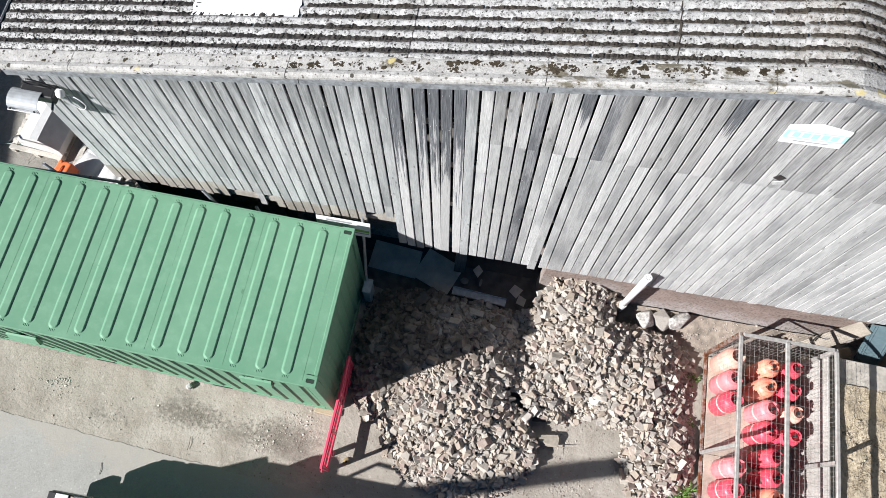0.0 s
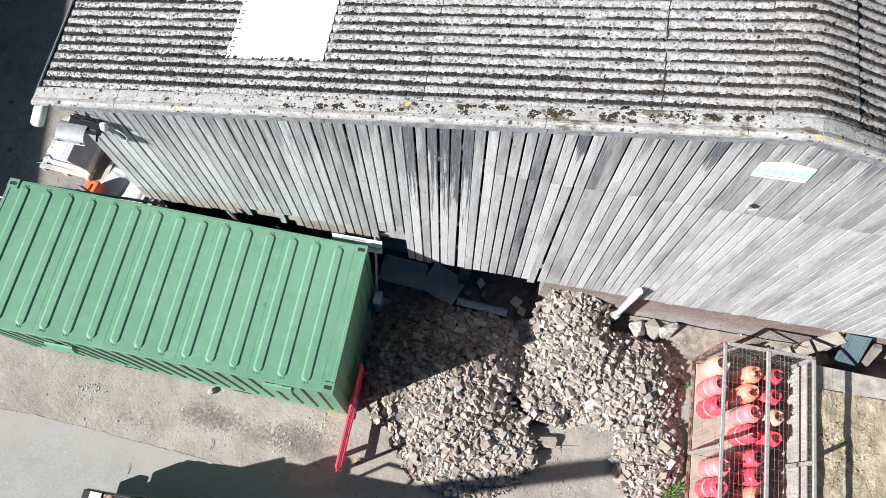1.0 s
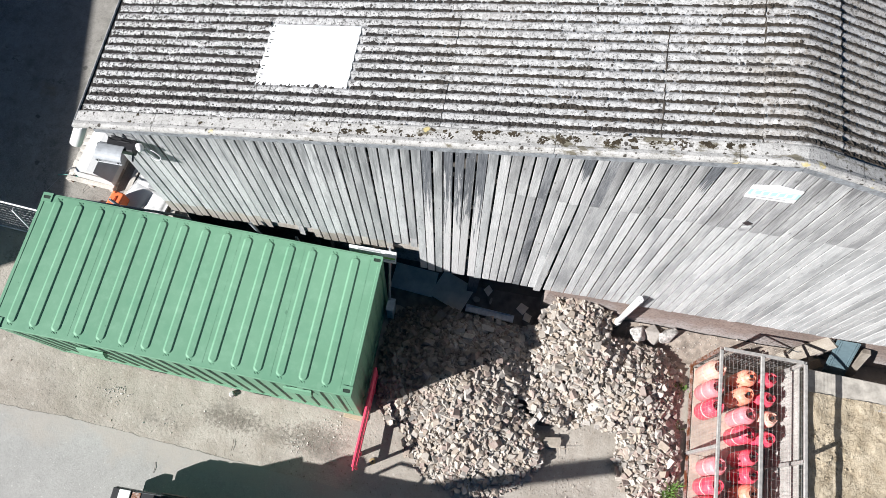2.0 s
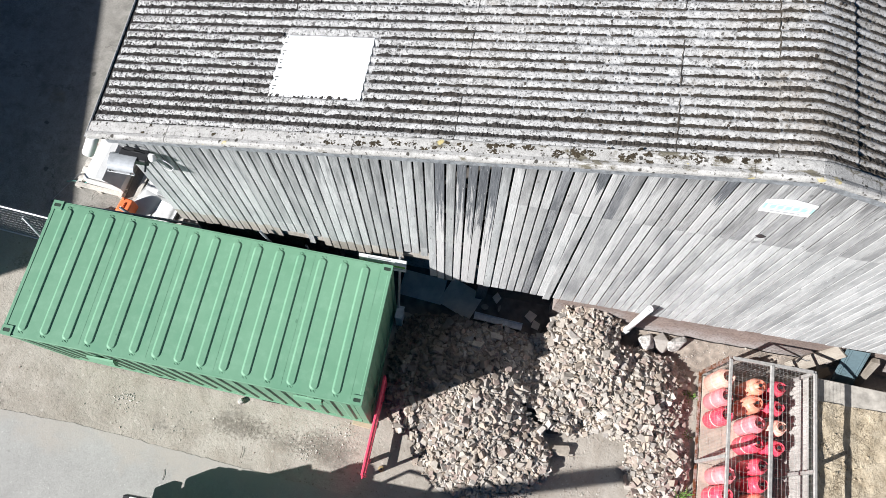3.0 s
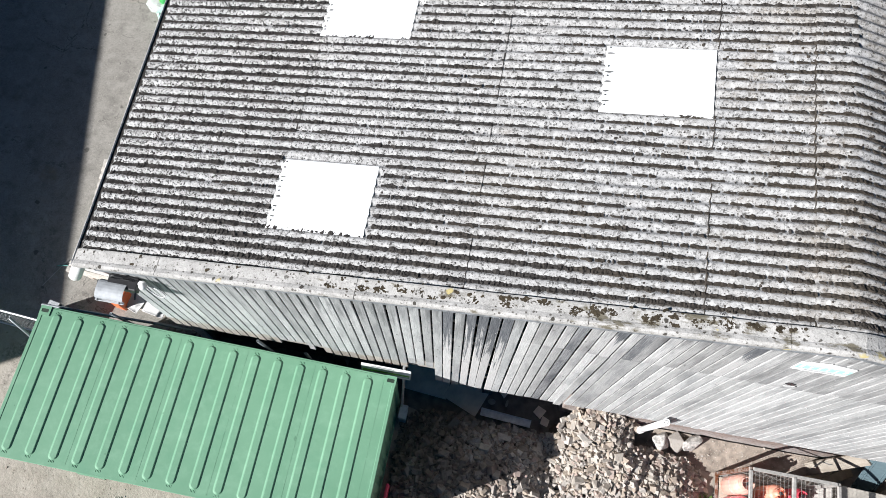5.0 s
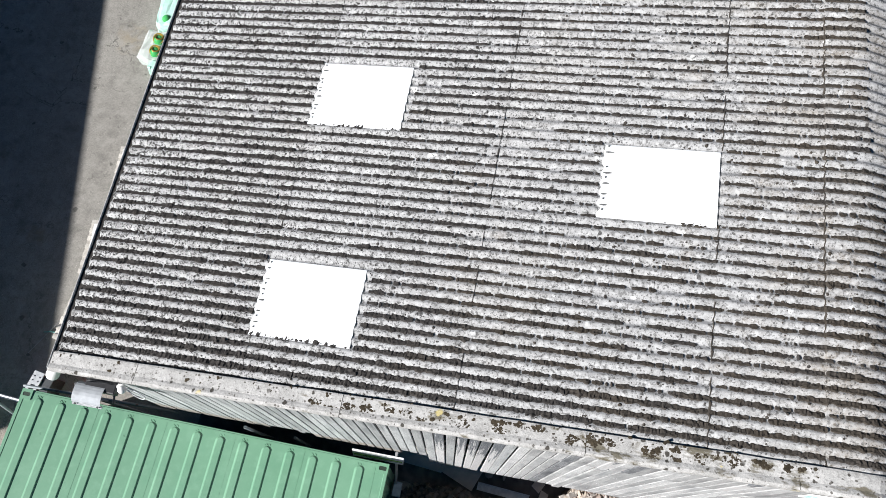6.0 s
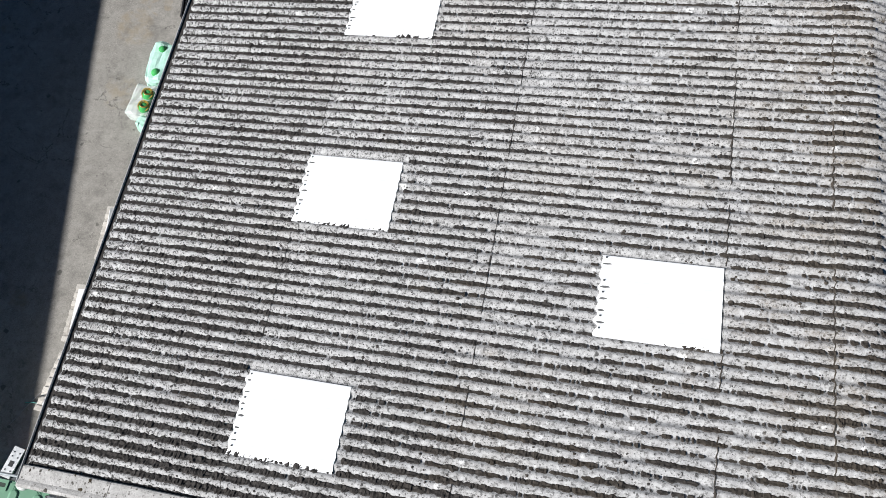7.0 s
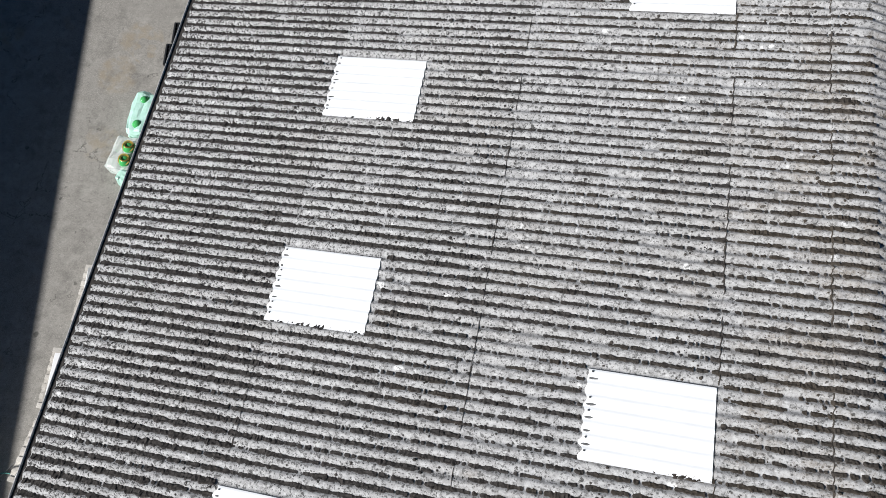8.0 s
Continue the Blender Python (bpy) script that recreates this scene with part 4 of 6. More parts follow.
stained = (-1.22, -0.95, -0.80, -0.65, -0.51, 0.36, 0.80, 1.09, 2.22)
nails = []
BOARD_PITCH = 0.14327
for k in range(int((RIGHT - LEFT) / BOARD_PITCH) - 1):
    x = -5.799 + BOARD_PITCH * k + rng.uniform(-0.004, 0.004)
    if x > 1.1:
        x -= 0.032
    gap = 0.023 if -2.6 < x < 1.0 else 0.020 if x < 2.6 else 0.017 if x < 3.8 else 0.011
    w = BOARD_PITCH - gap * rng.uniform(0.75, 1.15)
    dy = rng.uniform(-0.004, 0.004)
    turn = rng.gauss(0, 0.0009)
    z0 = foot_z(x) + rng.uniform(-0.05, 0.05) * (1.0 if x < -0.3 else 0.35)
    z1 = roof_z(x + lean_x(x) * 2.5) - 0.13
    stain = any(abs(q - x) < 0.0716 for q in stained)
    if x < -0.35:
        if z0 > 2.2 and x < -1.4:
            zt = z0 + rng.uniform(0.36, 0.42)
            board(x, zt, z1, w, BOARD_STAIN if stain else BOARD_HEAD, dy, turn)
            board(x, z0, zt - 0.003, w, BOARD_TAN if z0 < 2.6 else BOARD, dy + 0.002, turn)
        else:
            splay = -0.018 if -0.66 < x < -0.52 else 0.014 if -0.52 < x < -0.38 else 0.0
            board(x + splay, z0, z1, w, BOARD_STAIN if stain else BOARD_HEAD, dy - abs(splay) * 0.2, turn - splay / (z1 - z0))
    else:
        streak = 0.29 < x < 0.43
        zj = 5.57 + 0.03 * (x - 0.7) + rng.uniform(-0.008, 0.008)
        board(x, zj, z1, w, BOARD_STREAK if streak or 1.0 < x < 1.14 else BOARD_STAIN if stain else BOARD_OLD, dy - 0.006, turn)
        loose = 0.79 < x < 0.93
        board(x - (0.03 if loose else 0), z0 - (0.12 if loose else 0), zj - 0.004, w, BOARD_STREAK if streak else BOARD, dy - (0.015 if loose else 0), turn + (0.0078 if loose else 0))
    for z in (1.95, 2.55, 3.55, 4.75, 5.72, 6.4):
        if z0 + 0.05 < z < z1 - 0.1:
            for o in (-0.3, 0.3):
                if rng.random() < 0.45:
                    continue
                nails.append((x + lean_x(x) * (z - 4) + o * w, WALL_Y + dy - 0.008, z + rng.uniform(-0.03, 0.03)))
board(-3.52, 2.36, 2.9, 0.10, BOARD, 0.02, 0.05)
bm = bmesh.new()
for p in nails:
    tube(bm, p, (p[0], p[1] + 0.012, p[2]), 0.0055, 6)
tagged(part("nail_heads", bm, NAIL, barn, "bright galvanised nail heads"), kind="stuff")
# a broken-out notch under the sign, and the splinter left in it
# black plate stands for the shade inside the hole
part("notch", boxbm((2.95, WALL_Y - 0.012, 5.90), (0.10, 0.008, 0.085), Matrix.Rotation(0.5, 3, "Y")), BLACK, barn, "dark hole where a board end is broken out")
part("splinter", boxbm((2.98, WALL_Y - 0.018, 5.80), (0.13, 0.012, 0.07), Matrix.Rotation(-0.5, 3, "Y"), 0.003), BOARD, barn, "pale broken board end")


# ---------------------------------------------------------------- shipping container
def container():
    L, W, H = 6.058, 2.438, 2.591
    m = pose(-5.0, 3.93, 0.045, 0, 0, -0.9)
    c = thing("shipping_container", m, "green painted twenty-foot steel shipping container standing on the dirt", "container")
    # roof panel with fifteen pressed ribs
    nx, ny = 15 * 16, 24
    first, pitch, half, flank, rise = -2.715, 0.378, 0.050, 0.030, 0.020
    verts, faces = [], []
    xs = [-L / 2 + 0.02]
    for k in range(15):
        cx = first + pitch * k
        xs += [cx + q * (half + flank) for q in (-1, -0.92, -0.84, -0.76, -0.67, -0.5, -0.25, 0, 0.25, 0.5, 0.67, 0.76, 0.84, 0.92, 1)]
    xs.append(L / 2 - 0.02)
    ys = [-W / 2 + 0.03, -W / 2 + 0.065] + [-W / 2 + 0.076 + 0.008 * i for i in range(15)]
    ys = ys + [-0.6, 0.0, 0.6] + [-y for y in reversed(ys)]

    def rib(x, y):
        d = min((x - (first + pitch * k) for k in range(15)), key=abs)
        fl = 0.036 if d < 0 else 0.026
        d = abs(d)
        e = (W / 2 - 0.18) - abs(y)
        if e < 0:
            d = math.hypot(d, e * 1.0) if e > -0.105 else 1
        s = min(1, max(0, (half + flank - d) / fl))
        return rise * s * s * (3 - 2 * s)

    for y in ys:
        for x in xs:
            verts.append((x, y, H - 0.012 + rib(x, y) - 0.006 * (y / W) ** 2 + 0.003 * noise.noise(Vector((x * 1.3, y * 1.3, 0)))))
    for j in range(len(ys) - 1):
        for i in range(len(xs) - 1):
            a = j * len(xs) + i
            faces.append((a, a + 1, a + len(xs) + 1, a + len(xs)))
    mesh_ob("roof_panel", verts, faces, GREEN, c, "ribbed pressed green roof panel")

    def tuck(x, s):
        """The battered front side stands slightly in at its foot."""
        return max(0.02, 0.065 - 0.018 * x) if s < 0 else 0.0

    def corrugated(name, length, axis, sign):
        """A wall with deep trapezoid waves."""
        prof = []
        s, k = -length / 2, 0
        while s < length / 2:
            for f, d in ((0.0, 0), (0.25, 0), (0.38, 1), (0.75, 1), (0.9, 0)):
                prof.append((min(length / 2, s + f * 0.278), d * 0.024))
            s += 0.278
        v, f = [], []
        for z in (0.17, H - 0.12):
            for p, d in prof:
                off = (W if axis == "x" else L) / 2 - 0.012 - d - (tuck(p, sign) if axis == "x" and z < 1 else 0.0)
                v.append((p, sign * off, z) if axis == "x" else (sign * off, p, z))
        n = len(prof)
        for i in range(n - 1):
            f.append((i, i + 1, n + i + 1, n + i))
        return mesh_ob(name, v, f, GREEN, c)

    corrugated("side_panel", L - 0.3, "x", -1)
    corrugated("side_panel", L - 0.3, "x", 1)
    corrugated("end_panel", W - 0.3, "y", 1)
    for s in (-1, 1):
        part("top_rail", boxbm((0, s * (W / 2 - 0.03), H - 0.075), (L - 0.3, 0.06, 0.11), bevel=0.006), GREEN, c)
        lie = Matrix.Rotation(-0.018 if s < 0 else 0.0, 3, "Z")
        part("bottom_rail", boxbm((0, s * (W / 2 - 0.034 - tuck(0, s)), 0.09), (L - 0.3, 0.055, 0.16), lie, bevel=0.006), GREEN, c)
        for e in (-1, 1):
            post = boxbm((e * (L / 2 - 0.075), s * (W / 2 - 0.075), H / 2), (0.14, 0.14, H - 0.22), bevel=0.01)
            for v in post.verts:
                v.co.y += tuck(e * L / 2, s) * (1 - v.co.z / H)
            part("corner_post", post, GREEN, c)
            for z in (0.059, H - 0.059 + 0.004):
                cast = bmesh.new()
                # corner casting with an oval hole in its top
                cx, cy = e * (L / 2 - 0.089), s * (W / 2 - 0.081) + (tuck(e * L / 2, s) if z < 1 else 0.0)
                ring_o, ring_i, ring_d = [], [], []
                for i in range(24):
                    a = 2 * math.pi * i / 24
                    ux, uy = math.cos(a), math.sin(a)
                    k = 1 / max(abs(ux), abs(uy))
                    ring_o.append(cast.verts.new((cx + 0.089 * ux * k, cy + 0.081 * uy * k, z + 0.059)))
                    ring_i.append(cast.verts.new((cx + 0.060 * max(-1, min(1, ux * 1.25)), cy + 0.031 * max(-1, min(1, uy * 1.3)), z + 0.059)))
                    ring_d.append(cast.verts.new((cx + 0.060 * max(-1, min(1, ux * 1.25)), cy + 0.031 * max(-1, min(1, uy * 1.3)), z + 0.02)))
                low = [cast.verts.new((v.co.x, v.co.y, z - 0.059)) for v in ring_o]
                for i in range(24):
                    j = (i + 1) % 24
                    cast.faces.new((ring_o[i], ring_o[j], ring_i[j], ring_i[i]))
                    cast.faces.new((ring_i[i], ring_i[j], ring_d[j], ring_d[i]))
                    cast.faces.new((low[i], low[j], ring_o[j], ring_o[i]))
                cast.faces.new(low)
                castob = part("corner_casting", cast, GREEN, c)
                # dark plate stands for the shade down inside the socket
                part("socket", boxbm((cx, cy, z + 0.051), (0.122, 0.064, 0.006)), GREEN_DARK, castob, "dark plate for the shade in the socket")
    for e in (-1, 1):
        part("end_rail", boxbm((e * (L / 2 - 0.03), 0, H - 0.07), (0.06, W - 0.3, 0.13), bevel=0.006), GREEN, c)
        part("end_sill", boxbm((e * (L / 2 - 0.03), 0, 0.09), (0.06, W - 0.3, 0.16), bevel=0.006), GREEN, c)
    part("floor_frame", boxbm((0, 0, 0.12), (L - 0.2, W - 0.5, 0.1)), DARKSTEEL, c)
    # weld seams across the roof
    for sx in (first + pitch * 2.6, first + pitch * 5.6, first + pitch * 8.6, first + pitch * 11.6, L / 2 - 0.205):
        part("weld_seam", boxbm((sx, 0, H - 0.0105), (0.003, W - 0.14, 0.0008)), GREEN, c, "thin raised weld seam")
    for k in range(15):
        for s in (-1, 1):
            marks = bmesh.new()
            for q in (-0.036, -0.012, 0.012, 0.036):
                box(marks, (first + pitch * k + q, s * (W / 2 - 0.085), H - 0.0125), (0.007, 0.04, 0.008), bevel=0.003)
            part("press_mark", marks, GREEN, c)
    # forklift pockets low on the sides
    for s in (-1, 1):
        for px in (-1.05, 1.05):
            p = part("forklift_pocket", boxbm((px, s * (W / 2 - 0.028 - tuck(px, s)), 0.09), (0.42, 0.05, 0.17), bevel=0.005), GREEN, c)
            # dark plate stands for the shade inside the pocket
            part("pocket_mouth", boxbm((px, s * (W / 2 - 0.002 - tuck(px, s)), 0.09), (0.33, 0.006, 0.11)), GREEN_DARK, p, "dark plate for the shade in the opening")
    # vents under the top rail
    for px, pz in ((-1.66, 1.68), (2.08, 2.05)):
        vent = bmesh.new()
        prof = ((0.0, 0.13), (-0.035, 0.12), (-0.075, -0.06), (-0.06, -0.10), (0.0, -0.11))
        ends = [[vent.verts.new((px + q * 0.24, -W / 2 + 0.03 + dy, pz + dz)) for dy, dz in prof] for q in (-1, 1)]
        for i in range(5):
            j = (i + 1) % 5
            vent.faces.new((ends[0][i], ends[0][j], ends[1][j], ends[1][i]))
        for e in ends:
            vent.faces.new(e)
        bmesh.ops.recalc_face_normals(vent, faces=vent.faces)
        bmesh.ops.bevel(vent, geom=list(vent.edges), offset=0.005, affect="EDGES", segments=1)
        part("vent", vent, GREEN, c, "sloped green vent hood")
    # doors with lock rods at the far end
    for s in (-1, 1):
        door = part("door", boxbm((-L / 2 + 0.03, s * 0.53, 1.28), (0.045, 1.04, 2.2), bevel=0.006), GREEN, c)
        for r in (0.22, 0.78):
            part("lock_rod", tube(bmesh.new(), (-L / 2 - 0.015, s * r, 0.2), (-L / 2 - 0.015, s * r, 2.4), 0.017, 8), GALV, door, "galvanised lock rod")
            part("handle", boxbm((-L / 2 - 0.04, s * r, 1.15), (0.02, 0.24, 0.04), bevel=0.004), GALV, door)
    return c


container()
ob = tagged(part("timber_bearer", boxbm((0, 0, 0.025), (0.42, 0.12, 0.06), bevel=0.008), TIMBER), "pale timber bearer under the container corner", "timber")
ob.matrix_world = pose(-2.13, 2.66, 0.0, 0, 0, -4)

# ---------------------------------------------------------------- rubble heap
def heap_z(x, y):
    z = 0.0
    for cx, cy, rx, ry, h in ((-0.3, 3.75, 1.6, 1.7, 0.72), (0.35, 2.75, 1.35, 0.95, 0.30), (2.05, 4.6, 1.2, 1.15, 0.62), (2.9, 4.25, 1.15, 1.2, 0.42), (3.5, 3.0, 0.75, 0.9, 0.22), (1.70, 5.75, 1.15, 1.5, 1.0), (1.1, 3.6, 1.0, 0.85, 0.30)):
        d = ((x - cx) / rx) ** 2 + ((y - cy) / ry) ** 2
        z = max(z, h * max(0.0, 1 - d) ** 0.8)
    return z


def in_heap(x, y):
    if y > (5.50 if x > 1.1 else 4.95 if x > -0.5 else 5.02) or x < -1.85 or x > 4.2 or (x > 2.55 and y > 5.02):
        return 0.0
    best = 0.0
    for cx, cy, rx, ry in ((-0.45, 3.75, 1.5, 1.5), (-0.95, 4.45, 0.95, 0.75), (0.35, 4.55, 0.9, 0.62), (0.2, 2.6, 1.35, 1.05), (1.15, 4.3, 1.3, 0.85), (2.1, 4.75, 1.1, 1.0), (3.15, 4.25, 1.05, 1.15), (3.6, 3.0, 0.72, 0.95), (1.75, 3.6, 0.75, 0.45)):
        d = ((x - cx) / rx) ** 2 + ((y - cy) / ry) ** 2 + 0.25 * smoothnoise(x, y, 2.2, 5)
        best = max(best, 1 - d)
    return best


def rock(rng, seed):
    """A broken block: either a skewed cuboid with knocked-off corners, or an angular splinter of many planes."""
    bm = bmesh.new()
    if seed % 2:
        for _ in range(13):
            p = Vector([rng.uniform(-1, 1) for _ in range(3)])
            p = p / max(abs(p.x), abs(p.y), abs(p.z)) * rng.uniform(0.36, 0.56)
            bm.verts.new(p)
        hull = bmesh.ops.convex_hull(bm, input=list(bm.verts))
        bmesh.ops.delete(bm, geom=[v for v in hull["geom_interior"] if isinstance(v, bmesh.types.BMVert)], context="VERTS")
        bmesh.ops.dissolve_limit(bm, angle_limit=0.30, verts=list(bm.verts), edges=list(bm.edges))
    else:
        bmesh.ops.create_cube(bm, size=1)
        for v in bm.verts:
            v.co += Vector([rng.uniform(-0.17, 0.17) for _ in range(3)])
        corners = rng.sample(list(bm.verts), rng.choice((1, 2, 3)))
        bmesh.ops.bevel(bm, geom=corners, offset=rng.uniform(0.14, 0.34), affect="VERTICES", segments=1)
        bmesh.ops.bevel(bm, geom=[e for e in bm.edges if e.calc_length() > 0.5], offset=rng.uniform(0.02, 0.05), affect="EDGES", segments=1)
    bmesh.ops.triangulate(bm, faces=[f for f in bm.faces if len(f.verts) > 4])
    bmesh.ops.recalc_face_normals(bm, faces=bm.faces)
    return bm


rng = random.Random(21)
rubble = thing("rubble_heap", Matrix.Translation((1.0, 3.8, 0)), "heap of broken sandstone blocks beside the container", "rubble")
rubble.matrix_world = Matrix()
shapes = []
for i in range(14):
    bm = rock(rng, i)
    me = bpy.data.meshes.new("stone")
    bm.to_mesh(me)
    bm.free()
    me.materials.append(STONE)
    shapes.append(me)
# earth under the stones, dark to paint the shade in the gaps between them
hx, hy = [-2.0 + 0.12 * i for i in range(56)], [1.4 + 0.12 * i for i in range(35)]
hv = [(x, y, (heap_z(x, y) - 0.13) if in_heap(x, y) > 0.05 else -0.06) for y in hy for x in hx]
hf = [(j * 56 + i, j * 56 + i + 1, (j + 1) * 56 + i + 1, (j + 1) * 56 + i) for j in range(34) for i in range(55)]
mesh_ob("earth", hv, hf, plain("gap_shade_earth", (0.13, 0.105, 0.085), 0.95, var=0.4, scale=5, bump=0.6), rubble, "brown earth under the stones, darkened as gap shade", smooth=True)
spots = []
tries = 0
while len(spots) < 9400 and tries < 200000:
    tries += 1
    x, y = rng.uniform(-1.85, 4.3), rng.uniform(1.5, 5.48)
    f = in_heap(x, y)
    if f <= 0 or rng.random() > 0.25 + 2.2 * f:
        continue
    size = rng.choice((0.035, 0.045, 0.052, 0.058, 0.066, 0.072, 0.079, 0.086, 0.095, 0.112)) * rng.uniform(0.75, 1.15)
    if any(abs(x - a) < 0.5 * (size + s) * 0.70 and abs(y - b) < 0.5 * (size + s) * 0.70 for a, b, s in spots[-2600:]):
        if rng.random() > 0.10:
            continue
    spots.append((x, y, size))
spots.sort(key=lambda s: -s[2])
jv, jf = [], []
tmpl = [(np.array([v.co[:] for v in me.vertices]), [tuple(p.vertices) for p in me.polygons]) for me in shapes]
for i, (x, y, s) in enumerate(spots):
    k = rng.randrange(14)
    ext = Vector((s * rng.uniform(1.0, 1.9), s * rng.uniform(0.8, 1.15), s * rng.uniform(0.55, 1.05)))
    m = Matrix.Translation((x, y, max(ground_z(x, y), heap_z(x, y)) + s * (rng.uniform(0.1, 0.75) if heap_z(x, y) > 0.06 else rng.uniform(0.1, 0.3)))) @ Euler((rng.gauss(0, 0.5), rng.gauss(0, 0.5), rng.uniform(0, 6.28))).to_matrix().to_4x4() @ Matrix.Diagonal((*ext, 1))
    if i < 300:
        ob = new("stone", shapes[k])
        ob.parent = rubble
        ob.matrix_world = m
    else:
        a = np.array(m)
        base = len(jv)
        jv.extend(map(tuple, tmpl[k][0] @ a[:3, :3].T + a[:3, 3]))
        jf.extend([tuple(q + base for q in p) for p in tmpl[k][1]])
for _ in range(5200):
    x, y = rng.uniform(-1.9, 4.3), rng.uniform(1.4, 5.4)
    if in_heap(x, y) < 0.02:
        continue
    s, k = rng.uniform(0.014, 0.04), rng.randrange(14)
    a = np.array(Matrix.Translation((x, y, max(ground_z(x, y), heap_z(x, y)) + s * rng.uniform(0.0, 1.2))) @ Euler((rng.gauss(0, 0.6), rng.gauss(0, 0.6), rng.uniform(0, 6.28))).to_matrix().to_4x4() @ Matrix.Diagonal((s * 1.5, s, s * 0.8, 1)))
    base = len(jv)
    jv.extend(map(tuple, tmpl[k][0] @ a[:3, :3].T + a[:3, 3]))
    jf.extend([tuple(q + base for q in p) for p in tmpl[k][1]])
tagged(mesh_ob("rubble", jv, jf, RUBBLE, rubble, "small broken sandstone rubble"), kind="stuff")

# earth washed up against the plinth
ex, ey = [2.45 + 0.06 * i for i in range(74)], [4.86 + 0.05 * i for i in range(13)]


def foot_bank(x, y):
    up = max(0.0, (y - 4.92) / 0.56)
    ends = min(1.0, max(0.0, (x - 2.45) / 0.5)) * min(1.0, max(0.0, (6.8 - x) / 0.5))
    return -0.05 + (0.06 + 0.30 * up ** 1.3) * ends + (0.05 * smoothnoise(x, y, 2.4, 6) + 0.035 * smoothnoise(x, y, 7, 8)) * min(1.0, up * 2) * ends


ev = [(x, y, foot_bank(x, y)) for y in ey for x in ex]
ef = [(j * 74 + i, j * 74 + i + 1, (j + 1) * 74 + i + 1, (j + 1) * 74 + i) for j in range(12) for i in range(73)]
tagged(mesh_ob("earth_bank", ev, ef, EARTH, smooth=True), "brown earth banked against the foot of the plinth", "earth", kind="structure")

# grit and chips strewn over the dirt
jv, jf = [], []
for n in range(5200):
    if n > 3700:
        x, y = rng.uniform(2.9, 6.6), rng.uniform(4.86, 5.46)
    elif n > 1500:
        x, y = rng.gauss(1.7, 0.7), rng.uniform(1.2, 3.5)
    elif rng.random() < 0.45:
        x, y = rng.choice((-6.9, -2.4, -2.9, -3.4, -4.3, -4.0, 2.2, 1.2)) + rng.gauss(0, 0.22), rng.gauss(2.15, 0.17)
    else:
        x, y = rng.uniform(-9.5, 4.2), rng.uniform(1.35, 5.4)
    if x < -1.7 and y > 2.62:
        continue
    s = min(0.034, rng.expovariate(1 / 0.005) + 0.005) * (0.75 if x < 1.0 else 1.0)
    k = rng.randrange(14)
    m = Matrix.Translation((x, y, max(ground_z(x, y), foot_bank(x, y) if n > 3700 else -1.0) + s * 0.2)) @ Euler((rng.gauss(0, 0.3), rng.gauss(0, 0.3), rng.uniform(0, 6.28))).to_matrix().to_4x4() @ Matrix.Diagonal((s * 1.3, s, s * 0.8, 1))
    a = np.array(m)
    base = len(jv)
    jv.extend(map(tuple, tmpl[k][0] @ a[:3, :3].T + a[:3, 3]))
    jf.extend([tuple(q + base for q in p) for p in tmpl[k][1]])
tagged(mesh_ob("gravel", jv, jf, CHIPS), "loose stone chips strewn on the dirt", "gravel", kind="stuff")

# pale crushed stone spilt in small patches
jv, jf = [], []
for n in range(230):
    x, y, far = ((-6.80, 2.34, 0.14), (-2.55, 2.35, 0.20), (-3.05, 2.02, 0.16), (-5.6, 2.0, 0.3))[0 if n < 80 else 1 if n < 150 else 2 if n < 205 else 3]
    x, y, s, k = x + rng.gauss(0, far), y + rng.gauss(0, far * 0.6), rng.uniform(0.008, 0.024), rng.randrange(14)
    a = np.array(Matrix.Translation((x, y, ground_z(x, y) + s * 0.12)) @ Euler((rng.gauss(0, 0.4), rng.gauss(0, 0.4), rng.uniform(0, 6.28))).to_matrix().to_4x4() @ Matrix.Diagonal((s * 1.3, s, s * 0.8, 1)))
    base = len(jv)
    jv.extend(map(tuple, tmpl[k][0] @ a[:3, :3].T + a[:3, 3]))
    jf.extend([tuple(q + base for q in p) for p in tmpl[k][1]])
tagged(mesh_ob("crushed_stone", jv, jf, plain("pale_crushed_stone", (0.50, 0.47, 0.43), 0.95, var=0.4, scale=18)), "small patches of pale crushed stone on the dirt", "gravel", kind="stuff")


# single larger stones
PALESTONE = plain("pale_stone", (0.52, 0.50, 0.47), 0.95, var=0.7, scale=14, bump=1.0)


def boulder(x, y, size, seed, label, material=PALESTONE, lift=0.0, turn=None):
    r = random.Random(seed)
    bm = bmesh.new()
    for _ in range(15):
        p = Vector([r.uniform(-1, 1) for _ in range(3)])
        p = p / max(abs(p.x), abs(p.y), abs(p.z)) * r.uniform(0.42, 0.52)
        bm.verts.new((p.x * size[0], p.y * size[1], p.z * size[2]))
    hull = bmesh.ops.convex_hull(bm, input=list(bm.verts))
    bmesh.ops.delete(bm, geom=[v for v in hull["geom_interior"] if isinstance(v, bmesh.types.BMVert)], context="VERTS")
    bmesh.ops.dissolve_limit(bm, angle_limit=0.25, verts=list(bm.verts), edges=list(bm.edges))
    bmesh.ops.bevel(bm, geom=list(bm.edges), offset=0.012, affect="EDGES", segments=1)
    bmesh.ops.recalc_face_normals(bm, faces=bm.faces)
    ob = tagged(part("boulder", bm, material), label, "stone", "pale stones by the plinth")
    ob.matrix_world = pose(x, y, size[2] * 0.36 + lift, 0, 0, r.uniform(0, 180) if turn is None else turn)


